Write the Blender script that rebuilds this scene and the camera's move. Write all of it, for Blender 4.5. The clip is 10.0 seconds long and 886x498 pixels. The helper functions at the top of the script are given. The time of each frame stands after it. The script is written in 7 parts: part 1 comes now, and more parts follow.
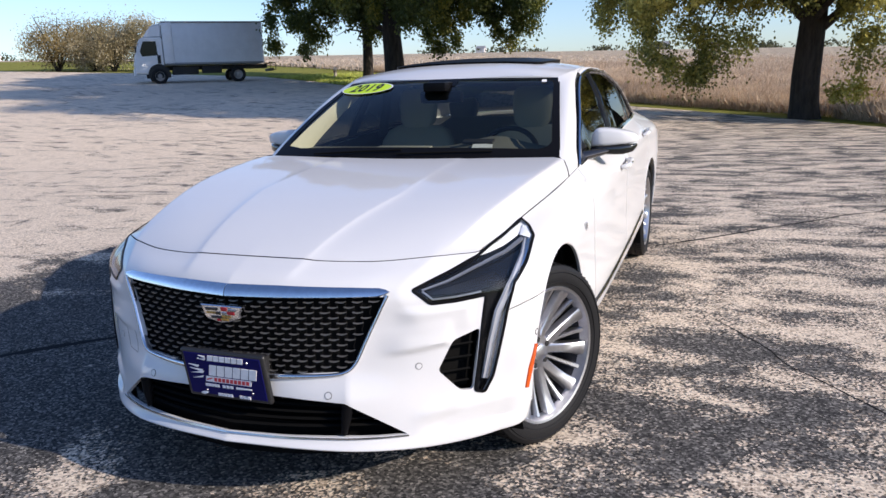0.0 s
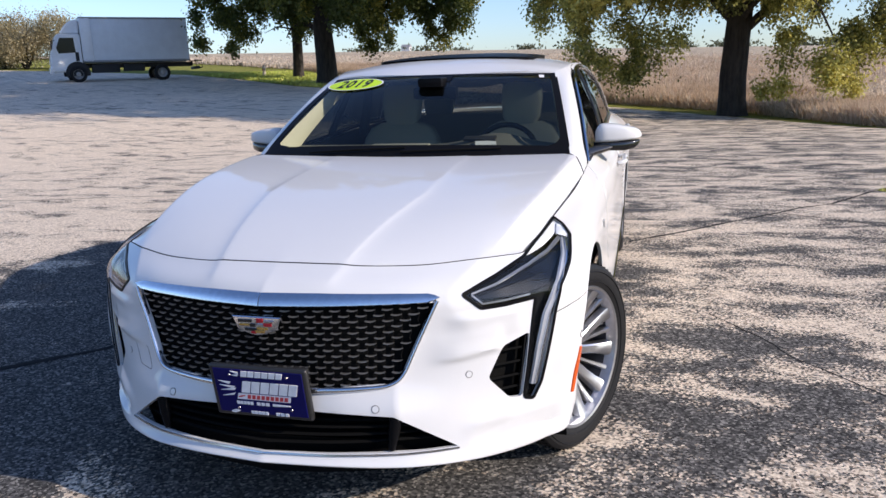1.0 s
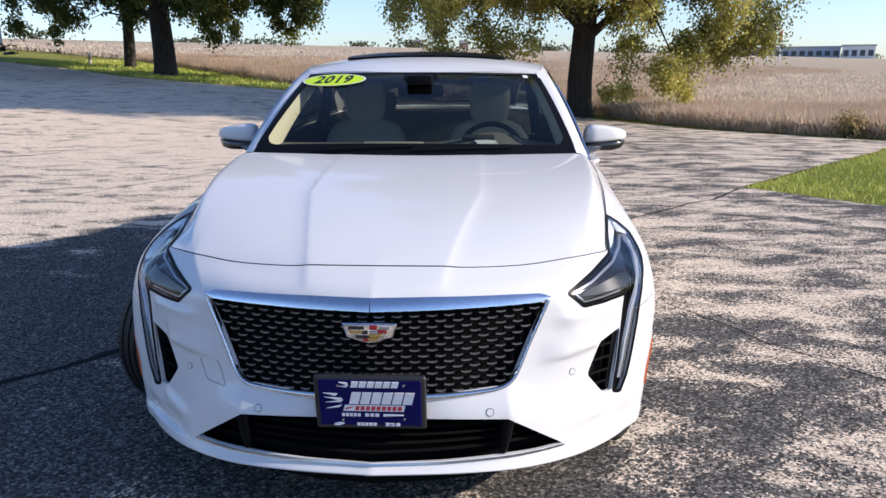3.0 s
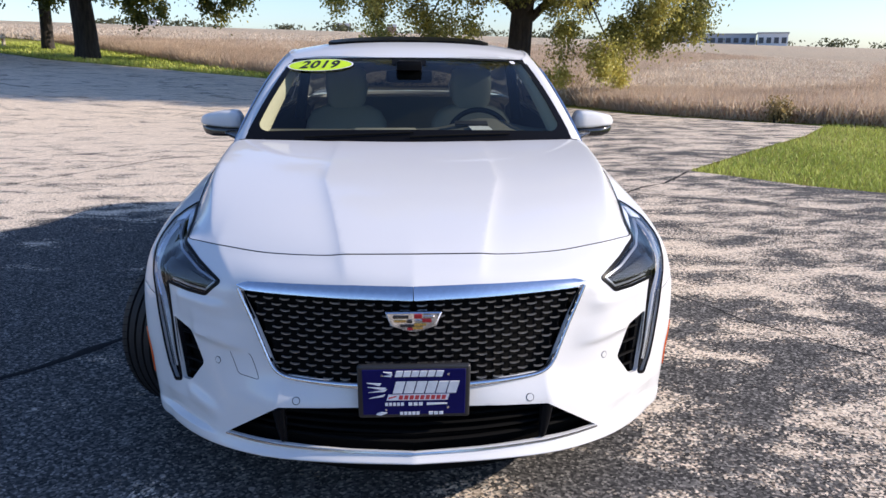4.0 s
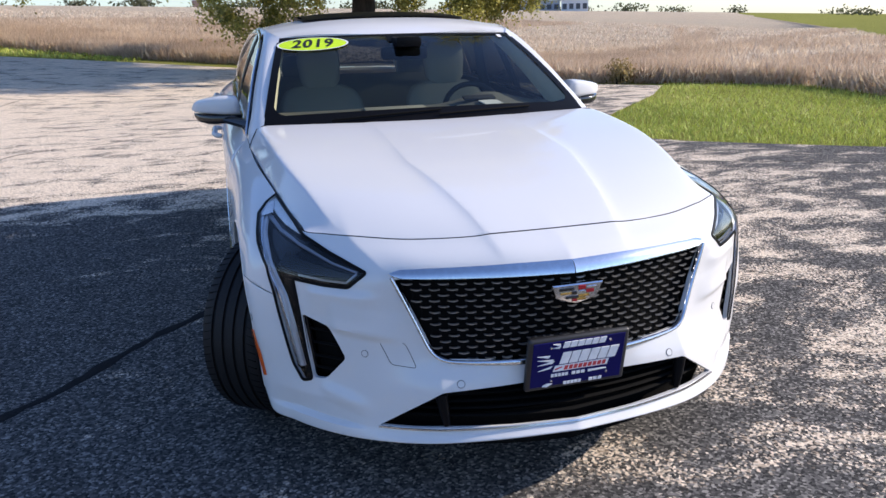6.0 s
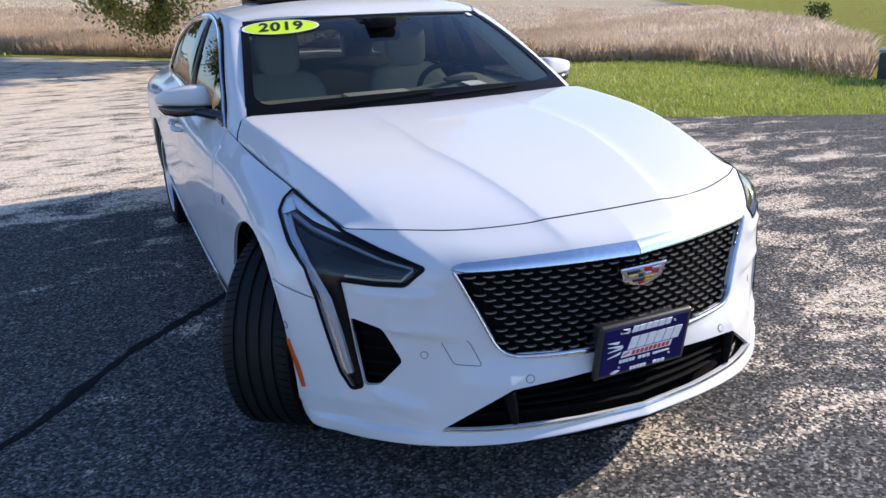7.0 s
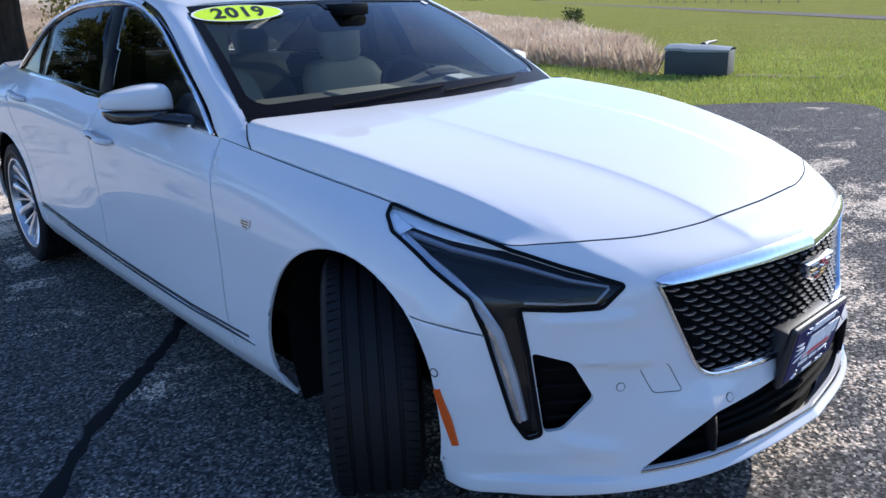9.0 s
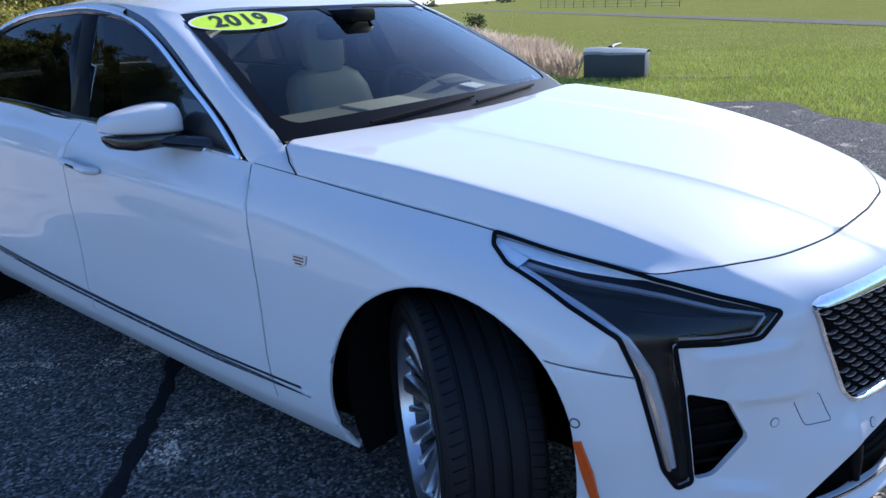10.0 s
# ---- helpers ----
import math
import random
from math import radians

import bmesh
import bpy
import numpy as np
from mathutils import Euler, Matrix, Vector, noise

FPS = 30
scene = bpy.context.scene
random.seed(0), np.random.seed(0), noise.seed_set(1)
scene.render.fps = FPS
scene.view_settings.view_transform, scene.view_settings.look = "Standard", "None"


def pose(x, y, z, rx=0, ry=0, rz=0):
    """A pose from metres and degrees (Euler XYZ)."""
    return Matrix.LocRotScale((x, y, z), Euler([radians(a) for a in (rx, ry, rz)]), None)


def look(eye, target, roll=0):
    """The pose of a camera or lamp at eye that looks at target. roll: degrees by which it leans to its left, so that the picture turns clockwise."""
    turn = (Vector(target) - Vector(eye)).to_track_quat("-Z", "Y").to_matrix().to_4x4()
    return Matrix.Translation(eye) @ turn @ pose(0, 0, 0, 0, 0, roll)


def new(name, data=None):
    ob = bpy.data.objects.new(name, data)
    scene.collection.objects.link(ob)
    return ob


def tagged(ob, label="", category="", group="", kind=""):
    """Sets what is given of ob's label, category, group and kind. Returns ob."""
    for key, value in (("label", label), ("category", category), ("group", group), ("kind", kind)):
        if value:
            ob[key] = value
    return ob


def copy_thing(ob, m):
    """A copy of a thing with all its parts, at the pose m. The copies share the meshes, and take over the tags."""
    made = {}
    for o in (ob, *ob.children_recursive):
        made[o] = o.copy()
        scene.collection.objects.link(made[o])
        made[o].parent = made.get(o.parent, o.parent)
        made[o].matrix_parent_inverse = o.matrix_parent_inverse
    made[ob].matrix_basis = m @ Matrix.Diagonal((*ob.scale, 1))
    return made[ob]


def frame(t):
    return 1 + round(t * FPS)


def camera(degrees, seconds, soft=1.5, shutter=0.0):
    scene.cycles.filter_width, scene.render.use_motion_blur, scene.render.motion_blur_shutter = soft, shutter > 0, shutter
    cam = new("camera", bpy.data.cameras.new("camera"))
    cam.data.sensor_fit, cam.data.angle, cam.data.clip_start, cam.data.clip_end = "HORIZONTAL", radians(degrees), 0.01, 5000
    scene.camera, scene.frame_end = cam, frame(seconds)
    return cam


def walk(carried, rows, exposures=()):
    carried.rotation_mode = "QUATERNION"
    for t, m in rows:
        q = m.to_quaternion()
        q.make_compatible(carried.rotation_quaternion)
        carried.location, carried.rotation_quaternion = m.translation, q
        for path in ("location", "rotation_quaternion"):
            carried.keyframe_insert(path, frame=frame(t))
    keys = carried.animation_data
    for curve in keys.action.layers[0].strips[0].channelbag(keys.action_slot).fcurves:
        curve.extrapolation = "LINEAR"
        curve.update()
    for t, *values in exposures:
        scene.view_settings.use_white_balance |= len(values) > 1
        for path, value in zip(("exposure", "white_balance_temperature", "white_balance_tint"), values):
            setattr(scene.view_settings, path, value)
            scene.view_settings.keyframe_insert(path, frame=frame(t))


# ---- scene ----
cam = camera(60.97, 10.0)
# seconds, place, yaw to the left, pitch, roll
ROWS = [
    (0.0, 1.471, -2.698, 1.334, 20.86, -12.63, -1.79),
    (0.5, 1.265, -2.658, 1.326, 18.09, -12.85, -1.84),
    (1.0, 1.088, -2.697, 1.329, 15.35, -12.90, -1.78),
    (1.5, 0.842, -2.875, 1.355, 12.34, -12.89, -1.36),
    (2.0, 0.638, -2.846, 1.346, 9.02, -12.88, -0.97),
    (2.5, 0.457, -2.808, 1.345, 5.67, -13.01, -0.54),
    (4.0, -0.016, -2.790, 1.351, -2.80, -14.42, 0.29),
    (4.5, -0.202, -2.837, 1.353, -5.16, -15.12, -0.15),
    (5.0, -0.438, -2.865, 1.374, -7.72, -15.76, -0.78),
    (6.5, -1.125, -2.516, 1.376, -20.39, -17.17, -1.75),
    (7.0, -1.296, -2.373, 1.364, -24.02, -17.91, -2.47),
    (7.5, -1.466, -2.085, 1.360, -26.81, -17.77, -2.50),
    (8.0, -1.636, -1.960, 1.348, -32.65, -17.56, -1.74),
    (8.5, -1.852, -1.815, 1.355, -38.86, -18.00, -1.40),
    (9.0, -1.924, -1.523, 1.315, -41.88, -18.17, -2.00),
    (9.5, -1.981, -1.213, 1.345, -43.60, -17.64, -2.71),
    (10.0, -2.088, -1.016, 1.322, -49.54, -17.97, -2.63),
]
walk(cam, [(t, pose(x, y, z, 0, 0, yaw) @ pose(0, 0, 0, 90 + pitch) @ pose(0, 0, 0, 0, 0, roll)) for t, x, y, z, yaw, pitch, roll in ROWS],
     exposures=[(0.0, 0.58, 6900, 14), (2.5, 0.73, 6900, 14), (5.0, 0.85, 6900, 14), (7.5, 0.98, 6700, 12), (8.5, 1.00, 6420, 11), (10.0, 1.00, 5950, 10)])

from mathutils.geometry import delaunay_2d_cdt

# ---- world and sun ----
SUN_EL, SUN_AZ = radians(25.5), radians(-6.0)   # azimuth from +x, towards +y positive
world = bpy.data.worlds.new("world")
scene.world = world
world.use_nodes = True
wn = world.node_tree.nodes
sky = wn.new("ShaderNodeTexSky")
sky.sky_type = "NISHITA"
sky.sun_disc = False
sky.sun_elevation = SUN_EL
sky.sun_rotation = radians(90) - SUN_AZ
sky.air_density, sky.dust_density, sky.ozone_density = 1.0, 0.6, 3.0
sky.altitude = 0
wn["Background"].inputs["Strength"].default_value = 0.12
cool = wn.new("ShaderNodeMix")
cool.data_type, cool.blend_type = "RGBA", "MULTIPLY"
cool.inputs[0].default_value = 1.0
cool.inputs[7].default_value = (0.86, 0.97, 1.20, 1)
world.node_tree.links.new(sky.outputs[0], cool.inputs[6])
world.node_tree.links.new(cool.outputs[2], wn["Background"].inputs[0])
sun = new("sun", bpy.data.lights.new("sun", "SUN"))
sun.data.energy, sun.data.angle, sun.data.color = 3.5, radians(0.55), (1.0, 0.93, 0.84)
to_sun = Vector((math.cos(SUN_EL) * math.cos(SUN_AZ), math.cos(SUN_EL) * math.sin(SUN_AZ), math.sin(SUN_EL)))
sun.matrix_world = look((0, 0, 30), Vector((0, 0, 30)) - to_sun)


# ---- materials ----
def material(name):
    m = bpy.data.materials.new(name)
    m.use_nodes = True
    return m, m.node_tree.nodes, m.node_tree.links, m.node_tree.nodes["Principled BSDF"]


def noise_tex(nt, links, scale, detail=6, rough=0.6, coord="Object", stretch=None):
    tc = nt.new("ShaderNodeTexCoord")
    mp = nt.new("ShaderNodeMapping")
    if stretch:
        mp.inputs["Scale"].default_value = stretch
    links.new(tc.outputs[coord], mp.inputs[0])
    n = nt.new("ShaderNodeTexNoise")
    n.inputs["Scale"].default_value, n.inputs["Detail"].default_value, n.inputs["Roughness"].default_value = scale, detail, rough
    links.new(mp.outputs[0], n.inputs["Vector"])
    return n


def ramp(nt, links, src, stops):
    r = nt.new("ShaderNodeValToRGB")
    el = r.color_ramp.elements
    while len(el) < len(stops):
        el.new(0.5)
    for e, (p, c) in zip(el, stops):
        e.position = p
        e.color = (*c, 1) if len(c) == 3 else c
    links.new(src, r.inputs[0])
    return r


def mix_rgb(nt, links, fac, a, b, mode="MIX"):
    m = nt.new("ShaderNodeMix")
    m.data_type, m.blend_type = "RGBA", mode
    for sock, val in ((m.inputs[0], fac), (m.inputs[6], a), (m.inputs[7], b)):
        if isinstance(val, (float, int)):
            sock.default_value = val
        elif isinstance(val, tuple):
            sock.default_value = (*val, 1)
        else:
            links.new(val, sock)
    return m.outputs[2]


def bump(nt, links, src, bsdf, strength, dist):
    b = nt.new("ShaderNodeBump")
    b.inputs["Strength"].default_value, b.inputs["Distance"].default_value = strength, dist
    links.new(src, b.inputs["Height"])
    links.new(b.outputs[0], bsdf.inputs["Normal"])


def plain(name, col, rough=0.5, metal=0.0, coat=0.0, grain=0.0, grain_scale=60, spread=0.06):
    m, nt, links, bs = material(name)
    bs.inputs["Roughness"].default_value, bs.inputs["Metallic"].default_value = rough, metal
    bs.inputs["Coat Weight"].default_value, bs.inputs["Coat Roughness"].default_value = coat, 0.03
    n = noise_tex(nt, links, grain_scale, 4)
    lo, hi = tuple(c * (1 - spread) for c in col), tuple(min(1, c * (1 + spread)) for c in col)
    r = ramp(nt, links, n.outputs[0], [(0.3, lo), (0.7, hi)])
    links.new(r.outputs[0], bs.inputs["Base Color"])
    if grain:
        bump(nt, links, n.outputs[0], bs, grain, 0.002)
    return m


def glass(name, tint, gloss_rough=0.0, ior=1.5):
    m, nt, links, bs = material(name)
    nt.remove(bs)
    tr, gl, fr, mx = (nt.new("ShaderNodeBsdfTransparent"), nt.new("ShaderNodeBsdfGlossy"), nt.new("ShaderNodeLayerWeight"), nt.new("ShaderNodeMixShader"))
    tr.inputs[0].default_value = (*tint, 1)
    gl.inputs["Roughness"].default_value = gloss_rough
    f0 = ((ior - 1) / (ior + 1)) ** 2
    fr.inputs["Blend"].default_value = 0.5
    pw, ma = nt.new("ShaderNodeMath"), nt.new("ShaderNodeMath")
    pw.operation, ma.operation = "POWER", "MULTIPLY_ADD"
    pw.inputs[1].default_value, ma.inputs[1].default_value, ma.inputs[2].default_value = 5.0, 1 - f0, f0
    links.new(fr.outputs["Facing"], pw.inputs[0])
    links.new(pw.outputs[0], ma.inputs[0])
    links.new(ma.outputs[0], mx.inputs[0])
    links.new(tr.outputs[0], mx.inputs[1])
    links.new(gl.outputs[0], mx.inputs[2])
    links.new(mx.outputs[0], nt["Material Output"].inputs[0])
    return m


PAINT, nt, links, bs = material("white_pearl_paint")
bs.inputs["Base Color"].default_value = (0.80, 0.80, 0.80, 1)
bs.inputs["Roughness"].default_value = 0.5
bs.inputs["Specular IOR Level"].default_value = 0.05
bs.inputs["Coat Weight"].default_value, bs.inputs["Coat Roughness"].default_value = 0.8, 0.03
bs.inputs["Coat IOR"].default_value = 1.52
n = noise_tex(nt, links, 900, 2)
r = ramp(nt, links, n.outputs[0], [(0.3, (0.64, 0.64, 0.645)), (0.7, (0.69, 0.69, 0.69))])
links.new(r.outputs[0], bs.inputs["Base Color"])
CHROME = plain("chrome", (0.86, 0.87, 0.88), 0.06, 1.0)
SATIN = plain("satin_chrome", (0.62, 0.63, 0.65), 0.22, 1.0)
BLACK_GLOSS = plain("black_gloss", (0.012, 0.012, 0.013), 0.12, 0.0, 0.6)
BLACK_PLASTIC = plain("black_plastic", (0.018, 0.018, 0.019), 0.45, 0.0, 0, 0.15, 300)
BLACK_DEEP = plain("black_liner", (0.005, 0.005, 0.005), 0.8, 0.0, 0, 0.3, 80)
RUBBER = plain("tyre_rubber", (0.009, 0.009, 0.010), 0.62, 0, 0, 0.2, 200, 0.25)
RUBBER.node_tree.nodes["Principled BSDF"].inputs["Specular IOR Level"].default_value = 0.25
BLACK_DEEP.node_tree.nodes["Principled BSDF"].inputs["Specular IOR Level"].default_value = 0.08
ALLOY = plain("machined_alloy", (0.62, 0.62, 0.64), 0.33, 1.0, 0.1)
BLACK_SATIN = plain("black_satin", (0.012, 0.012, 0.013), 0.35)
FRIT = plain("black_glass_print", (0.006, 0.006, 0.007), 0.35)
FRIT.node_tree.nodes["Principled BSDF"].inputs["Specular IOR Level"].default_value = 0.06
GLASS = glass("windscreen_glass", (0.52, 0.58, 0.54), 0.0, 1.5)
GLASS_SIDE = glass("side_glass", (0.10, 0.11, 0.11))
GLASS_DARK = glass("privacy_glass", (0.035, 0.04, 0.04))
LENS = glass("lamp_lens", (0.90, 0.92, 0.94), 0.0, 1.45)
LEATHER = plain("cream_leather", (0.58, 0.56, 0.49), 0.5, 0, 0, 0.25, 180)
# dashboard cream darkened in its colour for its dimness behind glass; panel stays lighter
DASH_DIMMED = plain("dimmed_cream_dashboard", (0.16, 0.155, 0.13), 0.6, 0, 0, 0.25, 220)
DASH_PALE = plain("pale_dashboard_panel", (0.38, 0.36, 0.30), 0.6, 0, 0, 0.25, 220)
DASH_DARK = plain("dark_cabin_trim", (0.03, 0.028, 0.027), 0.6, 0, 0, 0.25, 220)
AMBER = plain("amber_reflector", (0.65, 0.095, 0.012), 0.18, 0, 0.5)


# ---- mesh helpers ----
def mesh_object(name, verts, faces, mat, parent=None, label="", smooth=True, sharp=None):
    me = bpy.data.meshes.new(name)
    me.from_pydata([tuple(v) for v in verts], [], [tuple(int(i) for i in f) for f in faces])
    me.materials.append(mat)
    if smooth:
        me.polygons.foreach_set("use_smooth", [True] * len(me.polygons))
    if sharp is not None:
        me.set_sharp_from_angle(angle=radians(sharp))
    ob = new(name, me)
    if parent is not None:
        ob.parent = parent
    return tagged(ob, label)


def part(name, bm, mat, parent=None, label="", smooth=True, sharp=40):
    me = bpy.data.meshes.new(name)
    bm.normal_update()
    bm.to_mesh(me)
    bm.free()
    me.materials.append(mat)
    if smooth:
        me.polygons.foreach_set("use_smooth", [True] * len(me.polygons))
        me.set_sharp_from_angle(angle=radians(sharp))
    ob = new(name, me)
    if parent is not None:
        ob.parent = parent
    return tagged(ob, label)


def empty(name, m=None):
    ob = new(name)
    ob.empty_display_size = 0.2
    if m is not None:
        ob.matrix_world = m
    return ob


def add_box(bm, size, m, bevel=0.0, seg=2):
    made = bmesh.ops.create_cube(bm, size=1.0, matrix=m @ Matrix.Diagonal((*size, 1)))
    if bevel:
        edges = list({e for v in made["verts"] for e in v.link_edges})
        bmesh.ops.bevel(bm, geom=edges, offset=bevel, segments=seg, affect="EDGES", profile=0.6)


def add_cyl(bm, r1, r2, depth, m, seg=24):
    return bmesh.ops.create_cone(bm, cap_ends=True, segments=seg, radius1=r1, radius2=r2, depth=depth, matrix=m)


def add_tube(bm, pts, radius, seg=8, flat=None):
    """A tube along pts; radius a number or a list."""
    pts = [Vector(p) for p in pts]
    rings = []
    for i, p in enumerate(pts):
        d = (pts[min(i + 1, len(pts) - 1)] - pts[max(i - 1, 0)]).normalized()
        a = d.orthogonal().normalized() if abs(d.z) > 0.95 else d.cross(Vector((0, 0, 1))).normalized()
        b = d.cross(a)
        r = radius[i] if isinstance(radius, (list, tuple)) else radius
        rings.append([bm.verts.new(p + (a * math.cos(k * math.tau / seg) + b * math.sin(k * math.tau / seg) * (flat or 1)) * r) for k in range(seg)])
    for ra, rb in zip(rings, rings[1:]):
        for k in range(seg):
            bm.faces.new((ra[k], ra[(k + 1) % seg], rb[(k + 1) % seg], rb[k]))
    bm.faces.new(rings[0][::-1])
    bm.faces.new(rings[-1])


def lathe(bm, prof, m, seg=48):
    """Turn (radius, height) pairs round the local z axis."""
    rings = [[bm.verts.new(m @ Vector((r * math.cos(k * math.tau / seg), r * math.sin(k * math.tau / seg), h))) for k in range(seg)] for r, h in prof]
    for ra, rb in zip(rings, rings[1:]):
        for k in range(seg):
            bm.faces.new((ra[k], ra[(k + 1) % seg], rb[(k + 1) % seg], rb[k]))


def slope(xs, ys):
    h = np.diff(xs)
    d = np.diff(ys, axis=0) / h.reshape(-1, *[1] * (ys.ndim - 1))
    m = np.empty_like(ys)
    m[1:-1] = np.where(d[:-1] * d[1:] > 0, 2 * d[:-1] * d[1:] / (d[:-1] + d[1:] + 1e-12), 0)
    m[0], m[-1] = d[0], d[-1]
    return m


def interp(xs, ys, x, soft=True):
    """Cubic through (xs, ys), without overshoot where soft is off."""
    xs, ys, x = np.asarray(xs, float), np.asarray(ys, float), np.asarray(x, float)
    if soft:
        m = np.gradient(ys, xs, axis=0)
    else:
        m = slope(xs, ys)
    i = np.clip(np.searchsorted(xs, x) - 1, 0, len(xs) - 2)
    h = (xs[i + 1] - xs[i])
    s = (x - xs[i]) / h
    sh = [*s.shape] + [1] * (ys.ndim - 1)
    s, h = s.reshape(sh), h.reshape(sh)
    return ((1 + 2 * s) * (1 - s) ** 2 * ys[i] + s * (1 - s) ** 2 * h * m[i] + s * s * (3 - 2 * s) * ys[i + 1] + s * s * (s - 1) * h * m[i + 1])


def smooth01(x):
    x = np.clip(x, 0, 1)
    return x * x * (3 - 2 * x)


def in_poly(poly, pts):
    x, y = pts[:, 0], pts[:, 1]
    inside = np.zeros(len(pts), bool)
    px, py = poly[:, 0], poly[:, 1]
    for i in range(len(poly)):
        j = i - 1
        c = ((py[i] > y) != (py[j] > y)) & (x < (px[j] - px[i]) * (y - py[i]) / (py[j] - py[i] + 1e-15) + px[i])
        inside ^= c
    return inside


# ---- ground ----
def land(x, y):
    """Height of the open land: level round the lot, rising towards the far left."""
    x, y = np.asarray(x, float), np.asarray(y, float)
    q = 0.75 * y - 0.66 * x
    w = 1 - np.exp(-np.maximum(q - 13, 0) / 30)
    far = 1.33 + 0.0268 * np.maximum(y, 0) - 0.0245 * x
    rise = 0.03 * np.maximum(x - 1.2 * y - 60, 0) + 0.015 * np.maximum(x - 2.0 * y - 60, 0)      # gentle swell of the far lawn
    return np.maximum(w * far, 0.0) + rise - 0.025


def sheet(name, outline, mat, lift, step_fn, label, kind="structure", category=""):
    poly = np.array(outline, float)
    g = step_fn()
    g = g[in_poly(poly, g)]
    v2, _, f2, *_ = delaunay_2d_cdt([Vector(p) for p in poly] + [Vector(p) for p in g], [(i, (i + 1) % len(poly)) for i in range(len(poly))], [], 1, 1e-6)
    xy = np.array([(p.x, p.y) for p in v2])
    verts = np.c_[xy, land(xy[:, 0], xy[:, 1]) + lift]
    faces = [tuple(f) for f in f2]
    a, b, c = (verts[i] for i in faces[0][:3])
    if np.cross(b - a, c - a)[2] < 0:
        faces = [f[::-1] for f in faces]
    return tagged(mesh_object(name, verts, faces, mat), label, category or name, kind=kind)


def polar(radii, n, centre=(0.0, 5.0)):
    return np.array([(centre[0] + r * math.cos(a + r), centre[1] + r * math.sin(a + r)) for r in radii for a in np.linspace(0, math.tau, n, endpoint=False)])


def densify(pts, step):
    return [tuple(p) for p in chain2(pts, step)]


def chain2(pts, step):
    out = []
    for a, b in zip(pts, pts[1:] + pts[:1]):
        a, b = np.array(a, float), np.array(b, float)
        k = max(1, int(np.linalg.norm(b - a) / step))
        out += [a + (b - a) * j / k for j in range(k)]
    return out


ASPHALT, nt, links, bs = material("worn_asphalt")
big = noise_tex(nt, links, 1.9, 10, 0.64, "Object", (0.85, 1.6, 1))
big.inputs["Distortion"].default_value = 0.5
mid = noise_tex(nt, links, 0.22, 3, 0.5, "Object")
grit = nt.new("ShaderNodeTexVoronoi")
grit.inputs["Scale"].default_value = 105
tcg = nt.new("ShaderNodeTexCoord")
links.new(tcg.outputs["Object"], grit.inputs["Vector"])
fine = noise_tex(nt, links, 210, 3, 0.8, "Object")
grit2 = noise_tex(nt, links, 38, 3, 0.7, "Object")
# sealcoat worn barer towards the open middle of the lot, kept dark beside the car
tc = nt.new("ShaderNodeTexCoord")
sep = nt.new("ShaderNodeSeparateXYZ")
links.new(tc.outputs["Object"], sep.inputs[0])
# part of that dark is the car's cast shade put into the colour
wx = nt.new("ShaderNodeMapRange")
wx.inputs["From Min"].default_value, wx.inputs["From Max"].default_value = 1.0, -2.0
wx.interpolation_type = "SMOOTHSTEP"
links.new(sep.outputs[0], wx.inputs[0])
wy = nt.new("ShaderNodeMapRange")
wy.inputs["From Min"].default_value, wy.inputs["From Max"].default_value = 2.6, 5.0
wy.inputs["To Min"].default_value, wy.inputs["To Max"].default_value = -0.18, 0.085
wy.interpolation_type = "SMOOTHSTEP"
links.new(sep.outputs[1], wy.inputs[0])


def maths(op, a, b):
    m = nt.new("ShaderNodeMath")
    m.operation = op
    for sock, val in zip(m.inputs, (a, b)):
        if isinstance(val, (int, float)):
            sock.default_value = val
        else:
            links.new(val, sock)
    return m.outputs[0]


# fades the dark zone ahead of the nose, where sun reaches the ground
wn2 = nt.new("ShaderNodeMapRange")
wn2.inputs["From Min"].default_value, wn2.inputs["From Max"].default_value = -0.85, -0.15
wn2.inputs["To Min"].default_value = 0.15
links.new(sep.outputs[1], wn2.inputs[0])
wl = nt.new("ShaderNodeMapRange")       # ends the dark zone; bare again towards the middle of the lot
wl.inputs["From Min"].default_value, wl.inputs["From Max"].default_value = -2.5, -3.9
wl.interpolation_type = "SMOOTHSTEP"
links.new(maths("ADD", sep.outputs[0], maths("MULTIPLY", maths("SUBTRACT", mid.outputs[0], 0.5), 3.0)), wl.inputs[0])
bias = maths("MULTIPLY", maths("MULTIPLY", wx.outputs[0], wy.outputs[0]), wn2.outputs[0])
bias = maths("ADD", maths("MULTIPLY", bias, maths("SUBTRACT", 1.0, wl.outputs[0])), maths("MULTIPLY", wl.outputs[0], 0.09))
we = nt.new("ShaderNodeMapRange")       # fresher sealcoat towards the lawn
we.inputs["From Min"].default_value, we.inputs["From Max"].default_value = 3.0, 6.2
we.inputs["To Min"].default_value, we.inputs["To Max"].default_value = 0.0, -0.20
links.new(sep.outputs[0], we.inputs[0])
wg = nt.new("ShaderNodeMapRange")
wg.inputs["From Min"].default_value, wg.inputs["From Max"].default_value = 7.5, 4.0
links.new(sep.outputs[1], wg.inputs[0])
bias = maths("ADD", bias, maths("MULTIPLY", we.outputs[0], wg.outputs[0]))
wf = nt.new("ShaderNodeMapRange")       # and where cars pull in, ahead of the parked one
wf.inputs["From Min"].default_value, wf.inputs["From Max"].default_value = 1.6, -0.6
wf.inputs["To Min"].default_value, wf.inputs["To Max"].default_value = 0.0, -0.10
links.new(sep.outputs[1], wf.inputs[0])
bias = maths("ADD", bias, wf.outputs[0])
